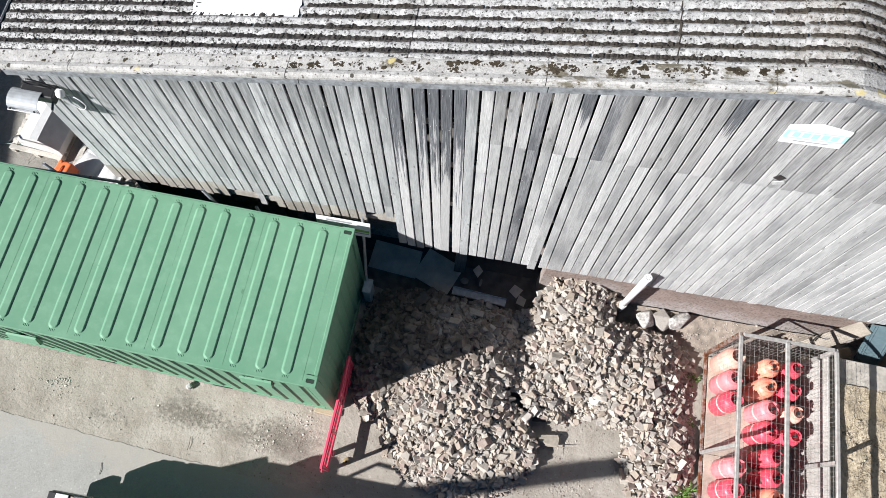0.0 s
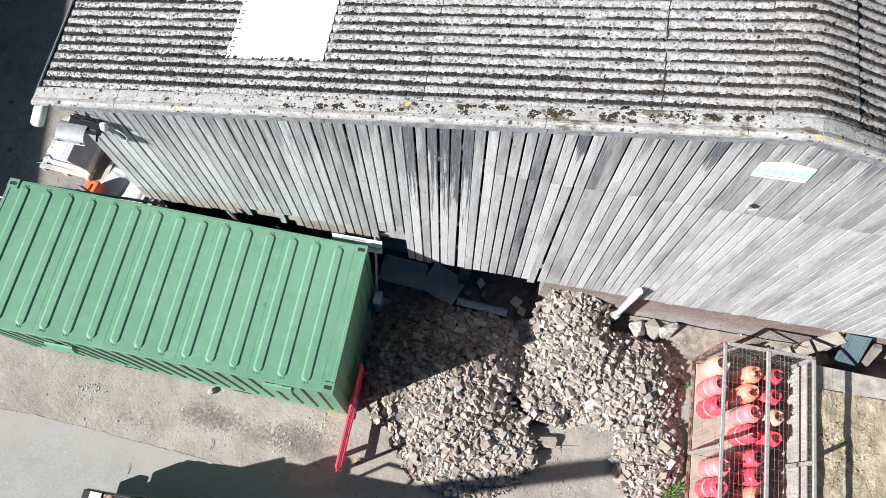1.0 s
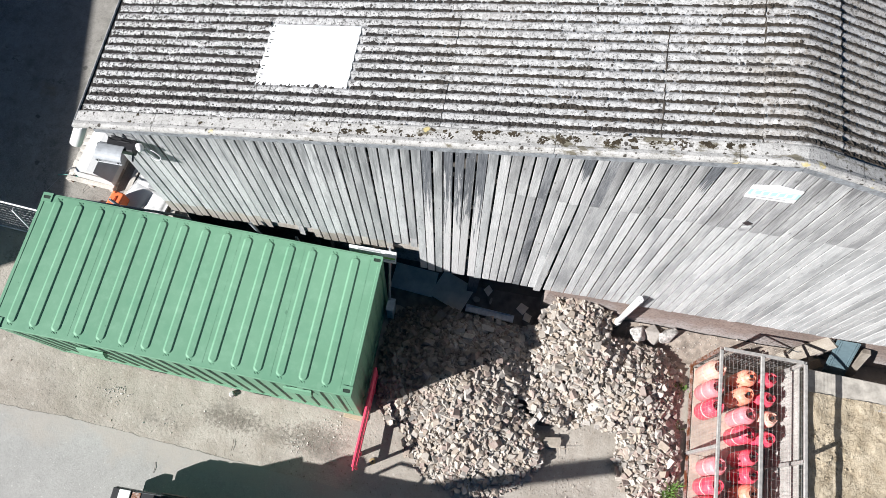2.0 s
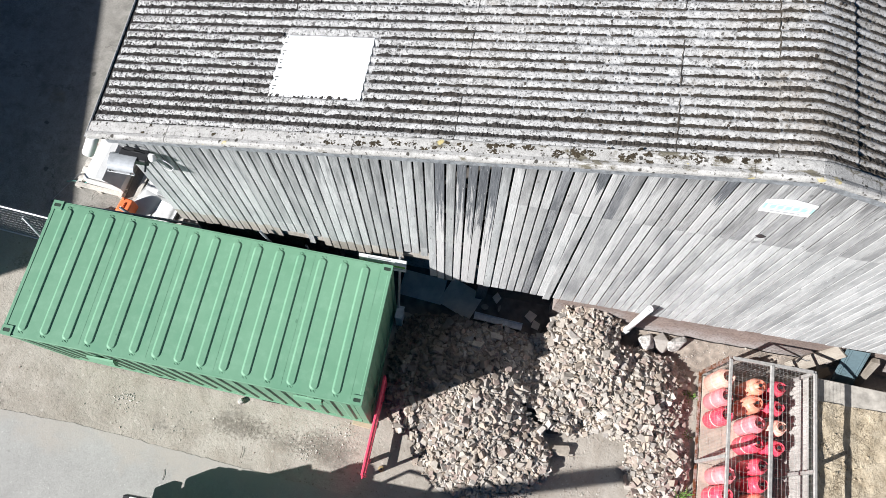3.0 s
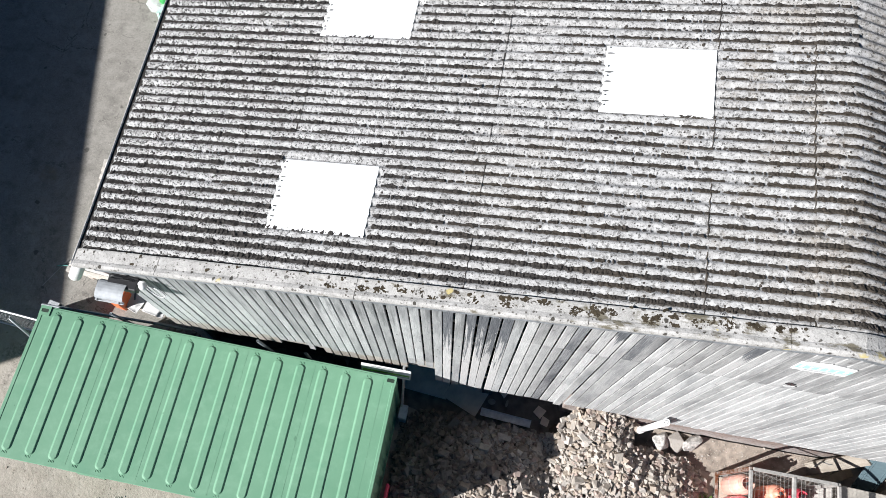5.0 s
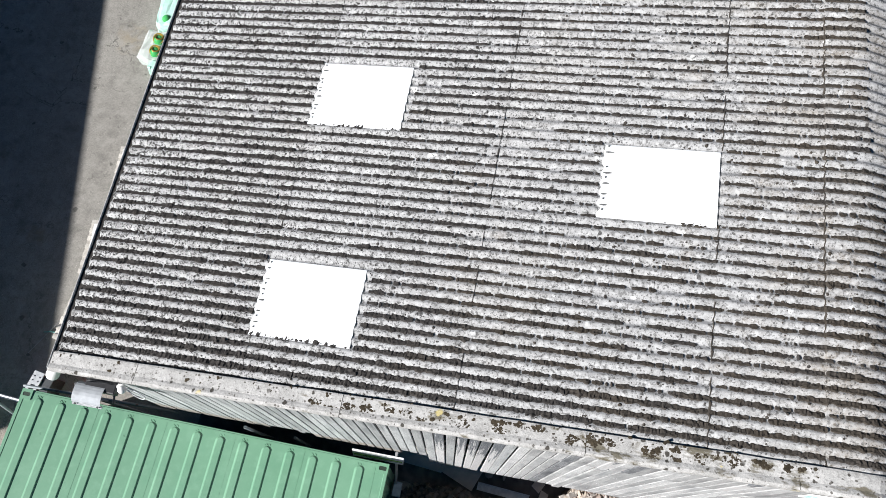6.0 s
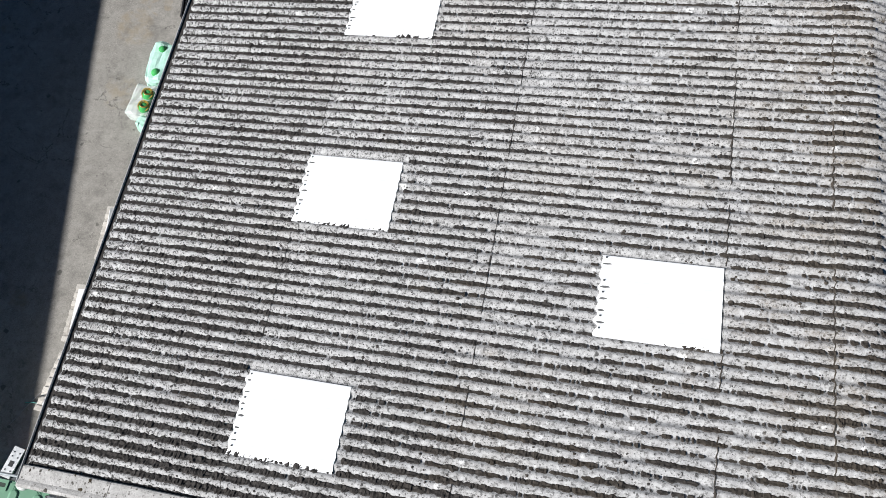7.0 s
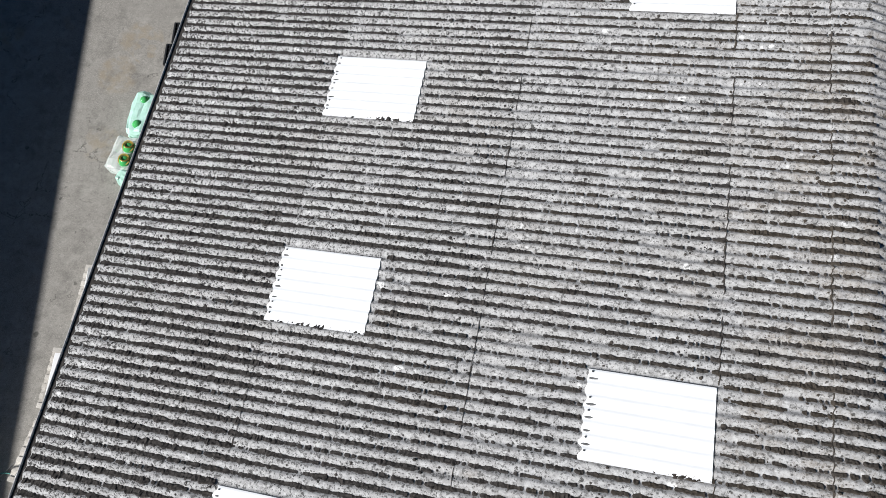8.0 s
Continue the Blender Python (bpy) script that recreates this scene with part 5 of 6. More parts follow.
boulder(3.16, 5.24, (0.36, 0.34, 0.32), 1, "pale lump of stone beside the rubble heap", PALESTONE, 0.12)
boulder(3.47, 5.28, (0.36, 0.32, 0.32), 2, "mottled tan lump of stone by the plinth", STONE, 0.12)
boulder(3.74, 5.30, (0.28, 0.40, 0.46), 3, "upright white lump of stone by the plinth", PALESTONE, 0.10)
boulder(1.71, 2.86, (0.38, 0.24, 0.15), 4, "squarish tan block lying on bare dirt", plain("tan_stone", (0.36, 0.315, 0.26), 0.95, var=0.35, scale=9, bump=0.6), 0.0, 4)
boulder(-4.57, 2.66, (0.14, 0.11, 0.09), 5, "small white stone on the dirt")
boulder(2.42, 3.62, (0.27, 0.17, 0.10), 6, "white lump of plaster on the rubble", WHITE, 0.24, 10)

# ---------------------------------------------------------------- sheets, channel and pipe by the wall
DARK_SOIL = plain("dark_soil", (0.165, 0.150, 0.138), 0.9, var=0.45, scale=5, bump=0.6)
sheet("soil_strip", -6.3, 1.35, 0, 1, 80, 10, lambda x, y: 0.030 + 0.015 * smoothnoise(x, y, 3), DARK_SOIL, "darker soil in the recess below the boards",
      lambda x, y, u, v: (x, (4.95 + 0.12 * smoothnoise(x, 3, 2)) * (1 - v) + 6.02 * v))
for x, y, w, d, rz, z in ((-1.50, 5.60, 0.90, 0.54, -5, 0.07), (-0.68, 5.49, 0.74, 0.62, -22, 0.09)):
    bm = boxbm((0, 0, 0), (w, d, 0.02), bevel=0.003)
    ob = tagged(part("board_sheet", bm, SLAB), "grey sheet of building board lying on black soil", "board", "grey board sheets")
    ob.matrix_world = pose(x, y, z, 2, 0, rz)
for i, (x, y, w, d, rz, mat, lab) in enumerate(((0.05, 5.66, 0.2, 0.22, 5, SLAB, "broken grey slab piece on black soil"), (-0.17, 5.42, 0.16, 0.12, 20, CONCRETE, "pale round tile shard on black soil"), (0.13, 5.44, 0.05, 0.15, -10, CONCRETE, "thin pale shard on black soil"), (0.78, 5.40, 0.24, 0.26, 15, SLAB, "broken grey slab piece on black soil"), (0.92, 5.22, 0.2, 0.2, 30, SLAB, "broken grey slab piece on black soil"))):
    bm = bmesh.new()
    n = 4 if mat is SLAB else 7
    lo = [bm.verts.new((w * 0.55 * math.cos(k * 6.283 / n) * (0.8 + 0.35 * ((k * 37 + i * 13) % 10) / 10), d * 0.55 * math.sin(k * 6.283 / n) * (0.8 + 0.35 * ((k * 53 + i * 29) % 10) / 10), 0)) for k in range(n)]
    hi = [bm.verts.new(v.co + Vector((0, 0, 0.025))) for v in lo]
    bm.faces.new(lo)
    bm.faces.new(hi)
    for k in range(n):
        bm.faces.new((lo[k], lo[(k + 1) % n], hi[(k + 1) % n], hi[k]))
    ob = tagged(part("slab_shard", bm, mat), lab, "shard", "shards on black soil")
    ob.matrix_world = pose(x, y, 0.05, 6, 4, rz)
ch = bmesh.new()
box(ch, (0, 0, 0.006), (1.0, 0.15, 0.008), bevel=0.002)
box(ch, (0, 0.07, 0.03), (1.0, 0.01, 0.05), bevel=0.002)
box(ch, (0, -0.07, 0.03), (1.0, 0.01, 0.05), bevel=0.002)
ob = tagged(part("steel_channel", ch, plain("dull_zinc", (0.74, 0.77, 0.80), 0.45)), "grey galvanised steel channel lying on the ground", "channel")
ob.matrix_world = pose(0.14, 5.15, 0.11, 3, 0, -4)

drain = thing("drain_pipe", Matrix(), "white plastic drain pipe leaning on the barn wall", "pipe")
a, b = Vector((2.66, 5.34, 0.25)), Vector((2.56, 5.22, 2.40))
part("pipe_barrel", pipe(bmesh.new(), a, b, 0.056), WHITE, drain, smooth=True)
part("collar", pipe(bmesh.new(), a + (b - a) * 0.12, a + (b - a) * 0.2, 0.068, 0.012), WHITE, drain)
cap = bmesh.new()
tube(cap, b, b + (b - a).normalized() * 0.03, 0.063, 14)
part("cap", cap, WHITE, drain)
for i in range(6):
    q = (b - a).to_track_quat("Z", "Y")
    p = b + (b - a).normalized() * 0.031 + q @ Vector((0.032 * math.cos(i * 1.047), 0.032 * math.sin(i * 1.047), 0))
    # black disc paints the dark inside of a hole
    part("hole", tube(bmesh.new(), p, p + (b - a).normalized() * 0.002, 0.009, 8), BLACK, drain, "dark hole")

kit = thing("junction_box", pose(-1.83, 4.83, 0.0, 0, 0, -2), "pale grey metal box beside the container end", "box")
part("box_body", boxbm((0, 0, 0.32), (0.13, 0.24, 0.62), bevel=0.01), plain("pale_blue_grey_metal", (0.42, 0.47, 0.50), 0.4), kit)
part("lid", boxbm((0, 0, 0.645), (0.15, 0.26, 0.025), bevel=0.006), plain("pale_lid_metal", (0.52, 0.58, 0.62), 0.4), kit)


# ---------------------------------------------------------------- red barrier
def barrier():
    b = thing("pedestrian_barrier", pose(-1.86, 2.59, 0, 0, 0, 88.5), "pink-red plastic pedestrian barrier standing upright by the container", "barrier")
    n = 1.82
    top = bmesh.new()
    box(top, (0, 0, 0.97), (n, 0.05, 0.07), bevel=0.012)
    part("top_rail", top, BARRIER, b)
    part("middle_board", boxbm((0, 0, 0.66), (n - 0.1, 0.035, 0.17), bevel=0.01), BARRIER, b)
    part("bottom_board", boxbm((0, 0, 0.30), (n - 0.1, 0.035, 0.12), bevel=0.01), BARRIER, b)
    for x in (-n / 2 + 0.035, n / 2 - 0.035):
        part("end_post", boxbm((x, 0, 0.53), (0.06, 0.048, 0.88), bevel=0.012), BARRIER, b)
    for x in (-0.3, 0.3):
        part("stile", boxbm((x, 0, 0.6), (0.05, 0.03, 0.72), bevel=0.008), BARRIER, b)
    for x in (-0.6, 0.6):
        part("foot", boxbm((x, 0, 0.12), (0.09, 0.06, 0.24), bevel=0.015), BARRIER, b, "plastic foot")
    part("hinge", boxbm((-n / 2 - 0.02, 0, 0.8), (0.05, 0.03, 0.1), bevel=0.008), BARRIER, b)


barrier()
tag = thing("gully_cover", pose(-1.62, 1.9, 0.012, 0, 0, 20), "small tan metal tab lying on the dirt", "fitting")
tg = lathe(bmesh.new(), [(0.06, 0), (0.06, 0.02), (0.025, 0.025)], 14)
part("plate", tg, steel_material("tan_metal", (0.5, 0.38, 0.2), 0.6), tag)
part("boss", lathe(bmesh.new(), [(0.02, 0.02), (0.02, 0.03)], 10), DARKSTEEL, tag)


# ---------------------------------------------------------------- gas cage and cylinders
CX0, CX1, CY0, CY1, CH = 4.33, 5.86, 1.55, 4.85, 1.62


def gas_cage():
    g = thing("gas_cage", Matrix.Translation((5.08, 3.2, 0)), "galvanised wire mesh cage full of gas cylinders", "cage")
    g.matrix_world = Matrix()
    ym = (CY0 + CY1) / 2 - 0.1
    w, d = CX1 - CX0, CY1 - CY0
    for x in (CX0, CX1):
        for y in (CY0, ym, CY1):
            rust = RUSTY if x == CX0 and y == CY1 else CAGE
            part("post", boxbm((x, y, CH / 2), (0.06, 0.06, CH), bevel=0.006), rust, g)
        part("top_rail", boxbm((x, (CY0 + CY1) / 2, CH), (0.06, d - 0.05, 0.055), bevel=0.008), CAGE, g)
        part("bottom_rail", boxbm((x, (CY0 + CY1) / 2, 0.08), (0.05, d - 0.05, 0.05), bevel=0.004), RUSTY if x == CX0 else CAGE, g)
    part("centre_rail", boxbm(((CX0 + CX1) / 2 - 0.02, (CY0 + CY1) / 2, CH + 0.012), (0.07, d - 0.02, 0.05), bevel=0.010), CAGE, g)
    for y in (CY0, CY1):
        part("end_rail", boxbm(((CX0 + CX1) / 2, y, CH), (w - 0.07, 0.06, 0.055), bevel=0.006), CAGE, g)
        part("end_sill", boxbm(((CX0 + CX1) / 2, y, 0.08), (w - 0.05, 0.05, 0.05), bevel=0.004), CAGE, g)
    part("top_mesh", wires(bmesh.new(), (CX0, CY0, CH + 0.005), (w, 0, 0), (0, d, 0), 21, 20, 0.0014), CAGE, g)
    part("side_mesh", wires(bmesh.new(), (CX0, CY0, 0.08), (0, d, 0), (0, 0, CH - 0.08), 44, 9, 0.0014), CAGE, g)
    part("side_mesh", wires(bmesh.new(), (CX1 - 0.03, CY0, 0.08), (0, d, 0), (0, 0, CH - 0.08), 44, 9, 0.0014), CAGE, g)
    for y in (CY0, CY1):
        part("end_mesh", wires(bmesh.new(), (CX0, y, 0.08), (w, 0, 0), (0, 0, CH - 0.08), 21, 9, 0.0014), CAGE, g)
    # boarded side and sheet floor
    for z0, z1 in ((0.05, 0.50), (0.506, 1.06), (1.066, 1.27)):
        part("side_board", boxbm((CX1 + 0.05, (CY0 + CY1) / 2, (z0 + z1) / 2), (0.03, d, z1 - z0), bevel=0.004), SIDEBOARD, g, "pale weathered side board")
    for y0, y1 in ((CY0 + 0.05, ym - 0.004), (ym + 0.004, CY1 - 0.05)):
        part("floor_sheet", boxbm(((CX0 + CX1) / 2, (y0 + y1) / 2, 0.085), (w - 0.1, y1 - y0, 0.025), bevel=0.003), FLOORSHEET, g, "dusty tan floor sheet")


SIDEBOARD = board_material("pale_side_board", (0.33, 0.315, 0.295), (0.47, 0.455, 0.43), (0.24, 0.225, 0.205))
FLOORSHEET = plain("dusty_tan_ply", (0.45, 0.395, 0.325), 0.95, var=0.3, scale=4, bump=0.3)
gas_cage()


def cylinder(name, r, h, material, label, squat=False):
    c = thing(name, Matrix(), label, "gas cylinder", "gas cylinders in the cage")
    body = bmesh.new()
    k = h - 0.14
    prof = [(r * 0.82, 0.0), (r * 0.86, 0.02), (r * 0.84, 0.05), (r, 0.09)]
    prof += [(r, 0.3 * k), (r * 1.012, 0.31 * k), (r * 1.012, 0.33 * k), (r, 0.34 * k)] if squat else [(r, 0.5 * k)]
    prof += [(r, k - r * 0.62), (r * 0.96, k - r * 0.42), (r * 0.82, k - r * 0.2), (r * 0.58, k - r * 0.06), (r * 0.22, k), (r * 0.2, k + 0.03)]
    part("cylinder_body", lathe(body, prof, 22), material, c, smooth=True)
    # collar: an upright ring with a gap, on two posts
    col = bmesh.new()
    cr, ch = r * 0.62, 0.11
    seg = 22
    vs = []
    for i in range(seg + 1):
        a = 0.5 + (2 * math.pi - 1.0) * i / seg
        col_r = [(cr, k - r * 0.04), (cr * 1.03, k + ch * 0.5), (cr, k + ch), (cr - 0.008, k + ch), (cr * 1.03 - 0.008, k + ch * 0.5), (cr - 0.008, k - r * 0.04)]
        vs.append([col.verts.new((q * math.cos(a), q * math.sin(a), z)) for q, z in col_r])
    for i in range(seg):
        for j in range(6):
            col.faces.new((vs[i][j], vs[i][(j + 1) % 6], vs[i + 1][(j + 1) % 6], vs[i + 1][j]))
    col.faces.new(vs[0])
    col.faces.new(vs[-1])
    part("collar", col, material, c)
    v = bmesh.new()
    lathe(v, [(0.022, k + 0.0), (0.022, k + 0.05), (0.014, k + 0.055), (0.014, k + 0.085)], 10)
    valve = part("valve", v, BRASS, c, "dull brass valve")
    part("hand_wheel", lathe(bmesh.new(), [(0.012, k + 0.085), (0.032, k + 0.088), (0.032, k + 0.105), (0.01, k + 0.108)], 12), BLACK, valve, "black hand wheel")
    if not squat:
        part("paper_label", pipe(bmesh.new(), (0, 0, 0.55 * k), (0, 0, 0.62 * k), r + 0.0015, 0.001, 22), plain(name + "_band", (0.75, 0.45, 0.42), 0.6), c, "pale printed band")
    return c


Z = 0.1
tall_red = cylinder("gas_cylinder", 0.172, 0.93, RED, "tall red steel gas cylinder with an open collar")
tall_pink = cylinder("gas_cylinder", 0.172, 0.93, PINK, "tall gas cylinder in faded pink paint")
tall_peach = cylinder("gas_cylinder", 0.185, 0.94, PEACH, "tall gas cylinder in pale peach paint")
squat_amber = cylinder("gas_cylinder", 0.168, 0.92, AMBER, "squat orange gas cylinder", True)
squat_red = cylinder("gas_cylinder", 0.15, 0.96, RED, "short red gas cylinder with a wide collar", True)
squat_peach = cylinder("gas_cylinder", 0.15, 0.96, PEACH, "short peach gas cylinder with a wide collar", True)
tall_peach.matrix_world = pose(4.55, 4.66, Z, 0, 0, 40)
tall_pink.matrix_world = pose(4.54, 4.29, Z, 0, 0, 10)
tall_red.matrix_world = pose(4.55, 3.93, Z, 0, 0, 60)
squat_amber.matrix_world = pose(5.16, 4.60, Z, 0, 0, 200)
squat_red.matrix_world = pose(5.53, 4.62, Z, 0, 0, 0)
squat_peach.matrix_world = pose(5.55, 3.88, Z, 0, 0, 10)
copy_thing(squat_amber, pose(5.11, 4.26, Z, 0, 0, 170))
copy_thing(tall_pink, pose(5.16, 3.89, Z, 0, 0, 120))
copy_thing(tall_red, pose(5.14, 3.53, Z, 0, 0, 200))
copy_thing(squat_red, pose(5.50, 4.24, Z, 0, 0, 70))
copy_thing(squat_red, pose(5.51, 3.50, Z, 0, 0, 140))
copy_thing(tall_pink, pose(4.64, 2.87, Z, 0, 0, 20))
for x, y, a in ((4.60, 2.51, 90), (4.55, 2.16, 200), (4.57, 1.80, 20)):
    copy_thing(tall_red, pose(x, y, Z, 0, 0, a))
for x, y, a in ((5.22, 3.12, 0), (5.23, 2.80, 90), (5.26, 2.15, 30)):
    copy_thing(squat_red, pose(x, y, Z, 0, 0, a))
copy_thing(squat_amber, pose(5.26, 2.48, Z, 0, 0, 90))

# plank offcut caught among the cylinders
ob = tagged(part("wood_offcut", boxbm((0, 0, 0), (0.12, 0.16, 0.03), bevel=0.003), TIMBER), "pale wooden offcut lying between gas cylinders", "offcut")
ob.matrix_world = pose(5.18, 3.26, 0.14, 5, 0, 25)

# ---------------------------------------------------------------- right hand side: sand bank, concrete wall, sheet, timbers
def bank_z(x, y):
    """A levelled bank of clay, its cracked top about a metre up."""
    fall = min(1.0, max(0.0, (y - 0.3) / 1.2))
    return 0.97 * fall + 0.05 * smoothnoise(x, y, 1.1, 7) + 0.035 * smoothnoise(x, y, 3.2, 9) + 0.02 * abs(smoothnoise(x, y, 7, 2)) * 2


blk = thing("concrete_wall", pose(8.75, 4.60, 0, 0, 0, -1.5), "pale low concrete retaining wall with a broad dusty top", "wall")
part("wall_body", boxbm((0, 0, 0.48), (5.1, 0.56, 0.96), bevel=0.02, segs=2), plain("dusty_tan_concrete", (0.42, 0.39, 0.345), 0.95, var=0.4, scale=5, bump=0.6), blk)
OLDPLANK = board_material("grey_tan_plank", (0.25, 0.222, 0.185), (0.36, 0.325, 0.28), (0.17, 0.142, 0.115))


def leaning(ob, foot, head, across):
    """Stand a slab so that its y axis runs from foot to head and its x axis lies along across."""
    foot, head = Vector(foot), Vector(head)
    v = (head - foot).normalized()
    n = Vector(across).cross(v).normalized()
    u = v.cross(n)
    ob.matrix_world = Matrix.Translation((foot + head) / 2) @ Matrix((u, v, n)).transposed().to_4x4()


ob = tagged(part("blue_sheet", boxbm((0, 0, 0), (0.40, 1.58, 0.018), bevel=0.004), BLUEBOARD), "blue-grey ribbed sheet leaning on the plinth", "sheet")
for x in (-0.15, -0.11, 0.13, 0.17):
    part("rib", boxbm((x, 0, 0.014), (0.016, 1.56, 0.014), bevel=0.003), BLUEBOARD, ob)
leaning(ob, (7.06, 4.93, 0.06), (6.72, 5.43, 1.52), (0.985, -0.17, 0))
ob = tagged(part("plank", boxbm((0, 0, 0), (0.26, 1.35, 0.05), bevel=0.006), OLDPLANK), "weathered wide plank leaning on the plinth", "plank")
leaning(ob, (6.02, 5.25, 0.12), (6.50, 5.43, 1.36), (0.7, -0.6, -0.2))
ob = tagged(part("timber_post", boxbm((0, 0, 0), (0.17, 1.25, 0.12), bevel=0.008), OLDPLANK), "short weathered timber post leaning on the plinth", "timber", "timber offcuts")
leaning(ob, (7.32, 5.03, 0.05), (7.22, 5.40, 1.18), (0.98, -0.15, 0))
for x, y, z, l, rz, ry in ((6.62, 5.2, 0.10, 0.62, 28, 0), (6.30, 5.12, 0.05, 0.55, 20, 0)):
    ob = tagged(part("timber_baulk", boxbm((0, 0, 0), (l, 0.17, 0.1), bevel=0.008), TIMBER), "rough sawn timber offcut lying by the plinth", "timber", "timber offcuts")
    ob.matrix_world = pose(x, y, z + 0.03, 0, ry, rz)
loop = [(5.98, 5.25, 0.55), (6.02, 5.34, 0.74), (6.10, 5.36, 0.62), (6.22, 5.33, 0.70), (6.36, 5.36, 0.92), (6.46, 5.40, 1.18), (6.50, 5.45, 1.42)]
tagged(part("wall_cable", sweep(bmesh.new(), eased(loop), 0.012, 7), BLACK), "black cable looped over the leaning plank", "cable")
# twigs on the road and dirt
TWIG = plain("dry_twig", (0.06, 0.05, 0.04), 0.9)
for pts in (((-4.30, 1.62, 0.02), (-4.29, 1.72, 0.025), (-4.31, 1.84, 0.02)), ((-5.62, 0.98, 0.015), (-5.615, 1.08, 0.02), (-5.64, 1.17, 0.015))):
    tagged(part("twig", sweep(bmesh.new(), pts, 0.004, 5), TWIG), "thin dark dry twig lying on the road edge", "twig", "dry twigs")
# clods on the bank
jv, jf = [], []
rs = random.Random(8)
for _ in range(1500):
    x, y = rs.uniform(6.0, 9.5), rs.uniform(1.2, 4.28)
    if smoothnoise(x, y, 1.3, 4) < -0.05:
        continue
    s = min(0.06, 0.008 + rs.expovariate(1 / 0.012))
    k = rs.randrange(14)
    m = Matrix.Translation((x, y, bank_z(x, y) + s * 0.1)) @ Euler((rs.gauss(0, 0.5), rs.gauss(0, 0.5), rs.uniform(0, 6.28))).to_matrix().to_4x4() @ Matrix.Diagonal((s * 1.3, s, s * 0.8, 1))
    a = np.array(m)
    base = len(jv)
    jv.extend(map(tuple, tmpl[k][0] @ a[:3, :3].T + a[:3, 3]))
    jf.extend([tuple(q + base for q in p) for p in tmpl[k][1]])
tagged(mesh_ob("clods", jv, jf, SAND), "clods of sandy clay on the bank", "clods", kind="stuff")
nx_, ny_ = 126, 86
sx, sy = [5.945 + 0.05 * i for i in range(nx_)], [0.25 + 0.05 * i for i in range(ny_)]
sv = [(x, y, bank_z(x, y)) for y in sy for x in sx]
sf = [(j * nx_ + i, j * nx_ + i + 1, (j + 1) * nx_ + i + 1, (j + 1) * nx_ + i) for j in range(ny_ - 1) for i in range(nx_ - 1)]
for rim in ([j * nx_ for j in range(ny_)], [j * nx_ + nx_ - 1 for j in range(ny_)][::-1]):
    base = len(sv)
    sv += [(sv[q][0], sv[q][1], -0.05) for q in rim]
    sf += [(rim[i], rim[i + 1], base + i + 1, base + i) for i in range(ny_ - 1)]
tagged(mesh_ob("sand_bank", sv, sf, SAND, smooth=True), "raised bank of cracked sandy yellow clay beside the cage", "sand", kind="structure")


# ---------------------------------------------------------------- signs
def sign(name, m, w, h, peak, label, bars):
    s = thing(name, m, label, "sign")
    bm = bmesh.new()
    pts = [(-w / 2, 0), (w / 2, 0), (w / 2, h - peak), (0.0, h), (-w / 2, h - peak)] if peak else [(-w / 2, 0), (w / 2, 0), (w / 2, h), (-w / 2, h)]
    lo = [bm.verts.new((x, 0, z)) for x, z in pts]
    hi = [bm.verts.new((x, -0.012, z)) for x, z in pts]
    bm.faces.new(lo)
    bm.faces.new(hi)
    for i in range(len(pts)):
        j = (i + 1) % len(pts)
        bm.faces.new((lo[i], lo[j], hi[j], hi[i]))
    part("panel", bm, WHITE, s)
    for x, z, bw, bh, mat in bars:
        part("printed_bar", boxbm((x, -0.0145, z), (bw, 0.003, bh)), mat, s)
    return s


bars = [(0, 0.235, 0.56, 0.012, SIGNGREEN), (0, 0.105, 0.56, 0.012, SIGNGREEN), (-0.27, 0.17, 0.03, 0.12, SIGNGREEN), (0.27, 0.17, 0.03, 0.12, SIGNGREEN)]
bars += [(-0.18 + 0.09 * i, 0.17, 0.062, 0.085, SIGNGREEN) for i in range(5)]
bars += [(0, 0.055, 0.34, 0.012, SIGNGREY)]
sign("barn_sign", pose(2.885, WALL_Y - 0.012, 6.643, 0, -4.0, 0), 0.585, 0.38, 0.07, "white gable-shaped company sign with teal printing on the boards", bars)
bars = [(-0.06 + 0.0, 0.34, 0.40, 0.045, SIGNGREY), (0, 0.16, 0.8, 0.06, LIMEGREEN), (0.1, 0.09, 0.6, 0.02, SIGNGREY)]
s = sign("site_sign", pose(-2.17, 5.17, 2.20, -10, 0, 0), 0.84, 0.40, 0, "white site sign board with a green stripe behind the container", bars)
part("sign_post", tube(bmesh.new(), (0.3, 0.03, -2.3), (0.3, 0.03, 0.5), 0.024, 10), GALV, s)

# ---------------------------------------------------------------- lamp, sensor and cable on the gable
fl = thing("floodlight", pose(-5.79, 5.0, 5.0, 0, 0, 0), "grey metal floodlight with a curved hood on the gable", "lamp")
hood = bmesh.new()
seg = 12
rows = []
for px, k in ((-0.19, 1.0), (0.19, 1.0)):
    ring = []
    for i in range(seg + 1):
        a = math.radians(200 - 215 * i / seg)
        ring.append(hood.verts.new((px, 0.135 * math.cos(a) + 0.10, 0.085 * math.sin(a) + 0.10)))
    rows.append(ring)
for u, v in zip(rows, rows[1:]):
    for i in range(seg):
        hood.faces.new((u[i], u[i + 1], v[i + 1], v[i]))
hood_ob = part("hood", hood, plain("pale_grey_hood_paint", (0.40, 0.42, 0.44), 0.55, 0.0, var=0.3, scale=6), fl)
solid = hood_ob.modifiers.new("thickness", "SOLIDIFY")
solid.thickness = 0.008
part("lip", boxbm((0, -0.045, 0.068), (0.40, 0.03, 0.016), bevel=0.004), GALV, fl)
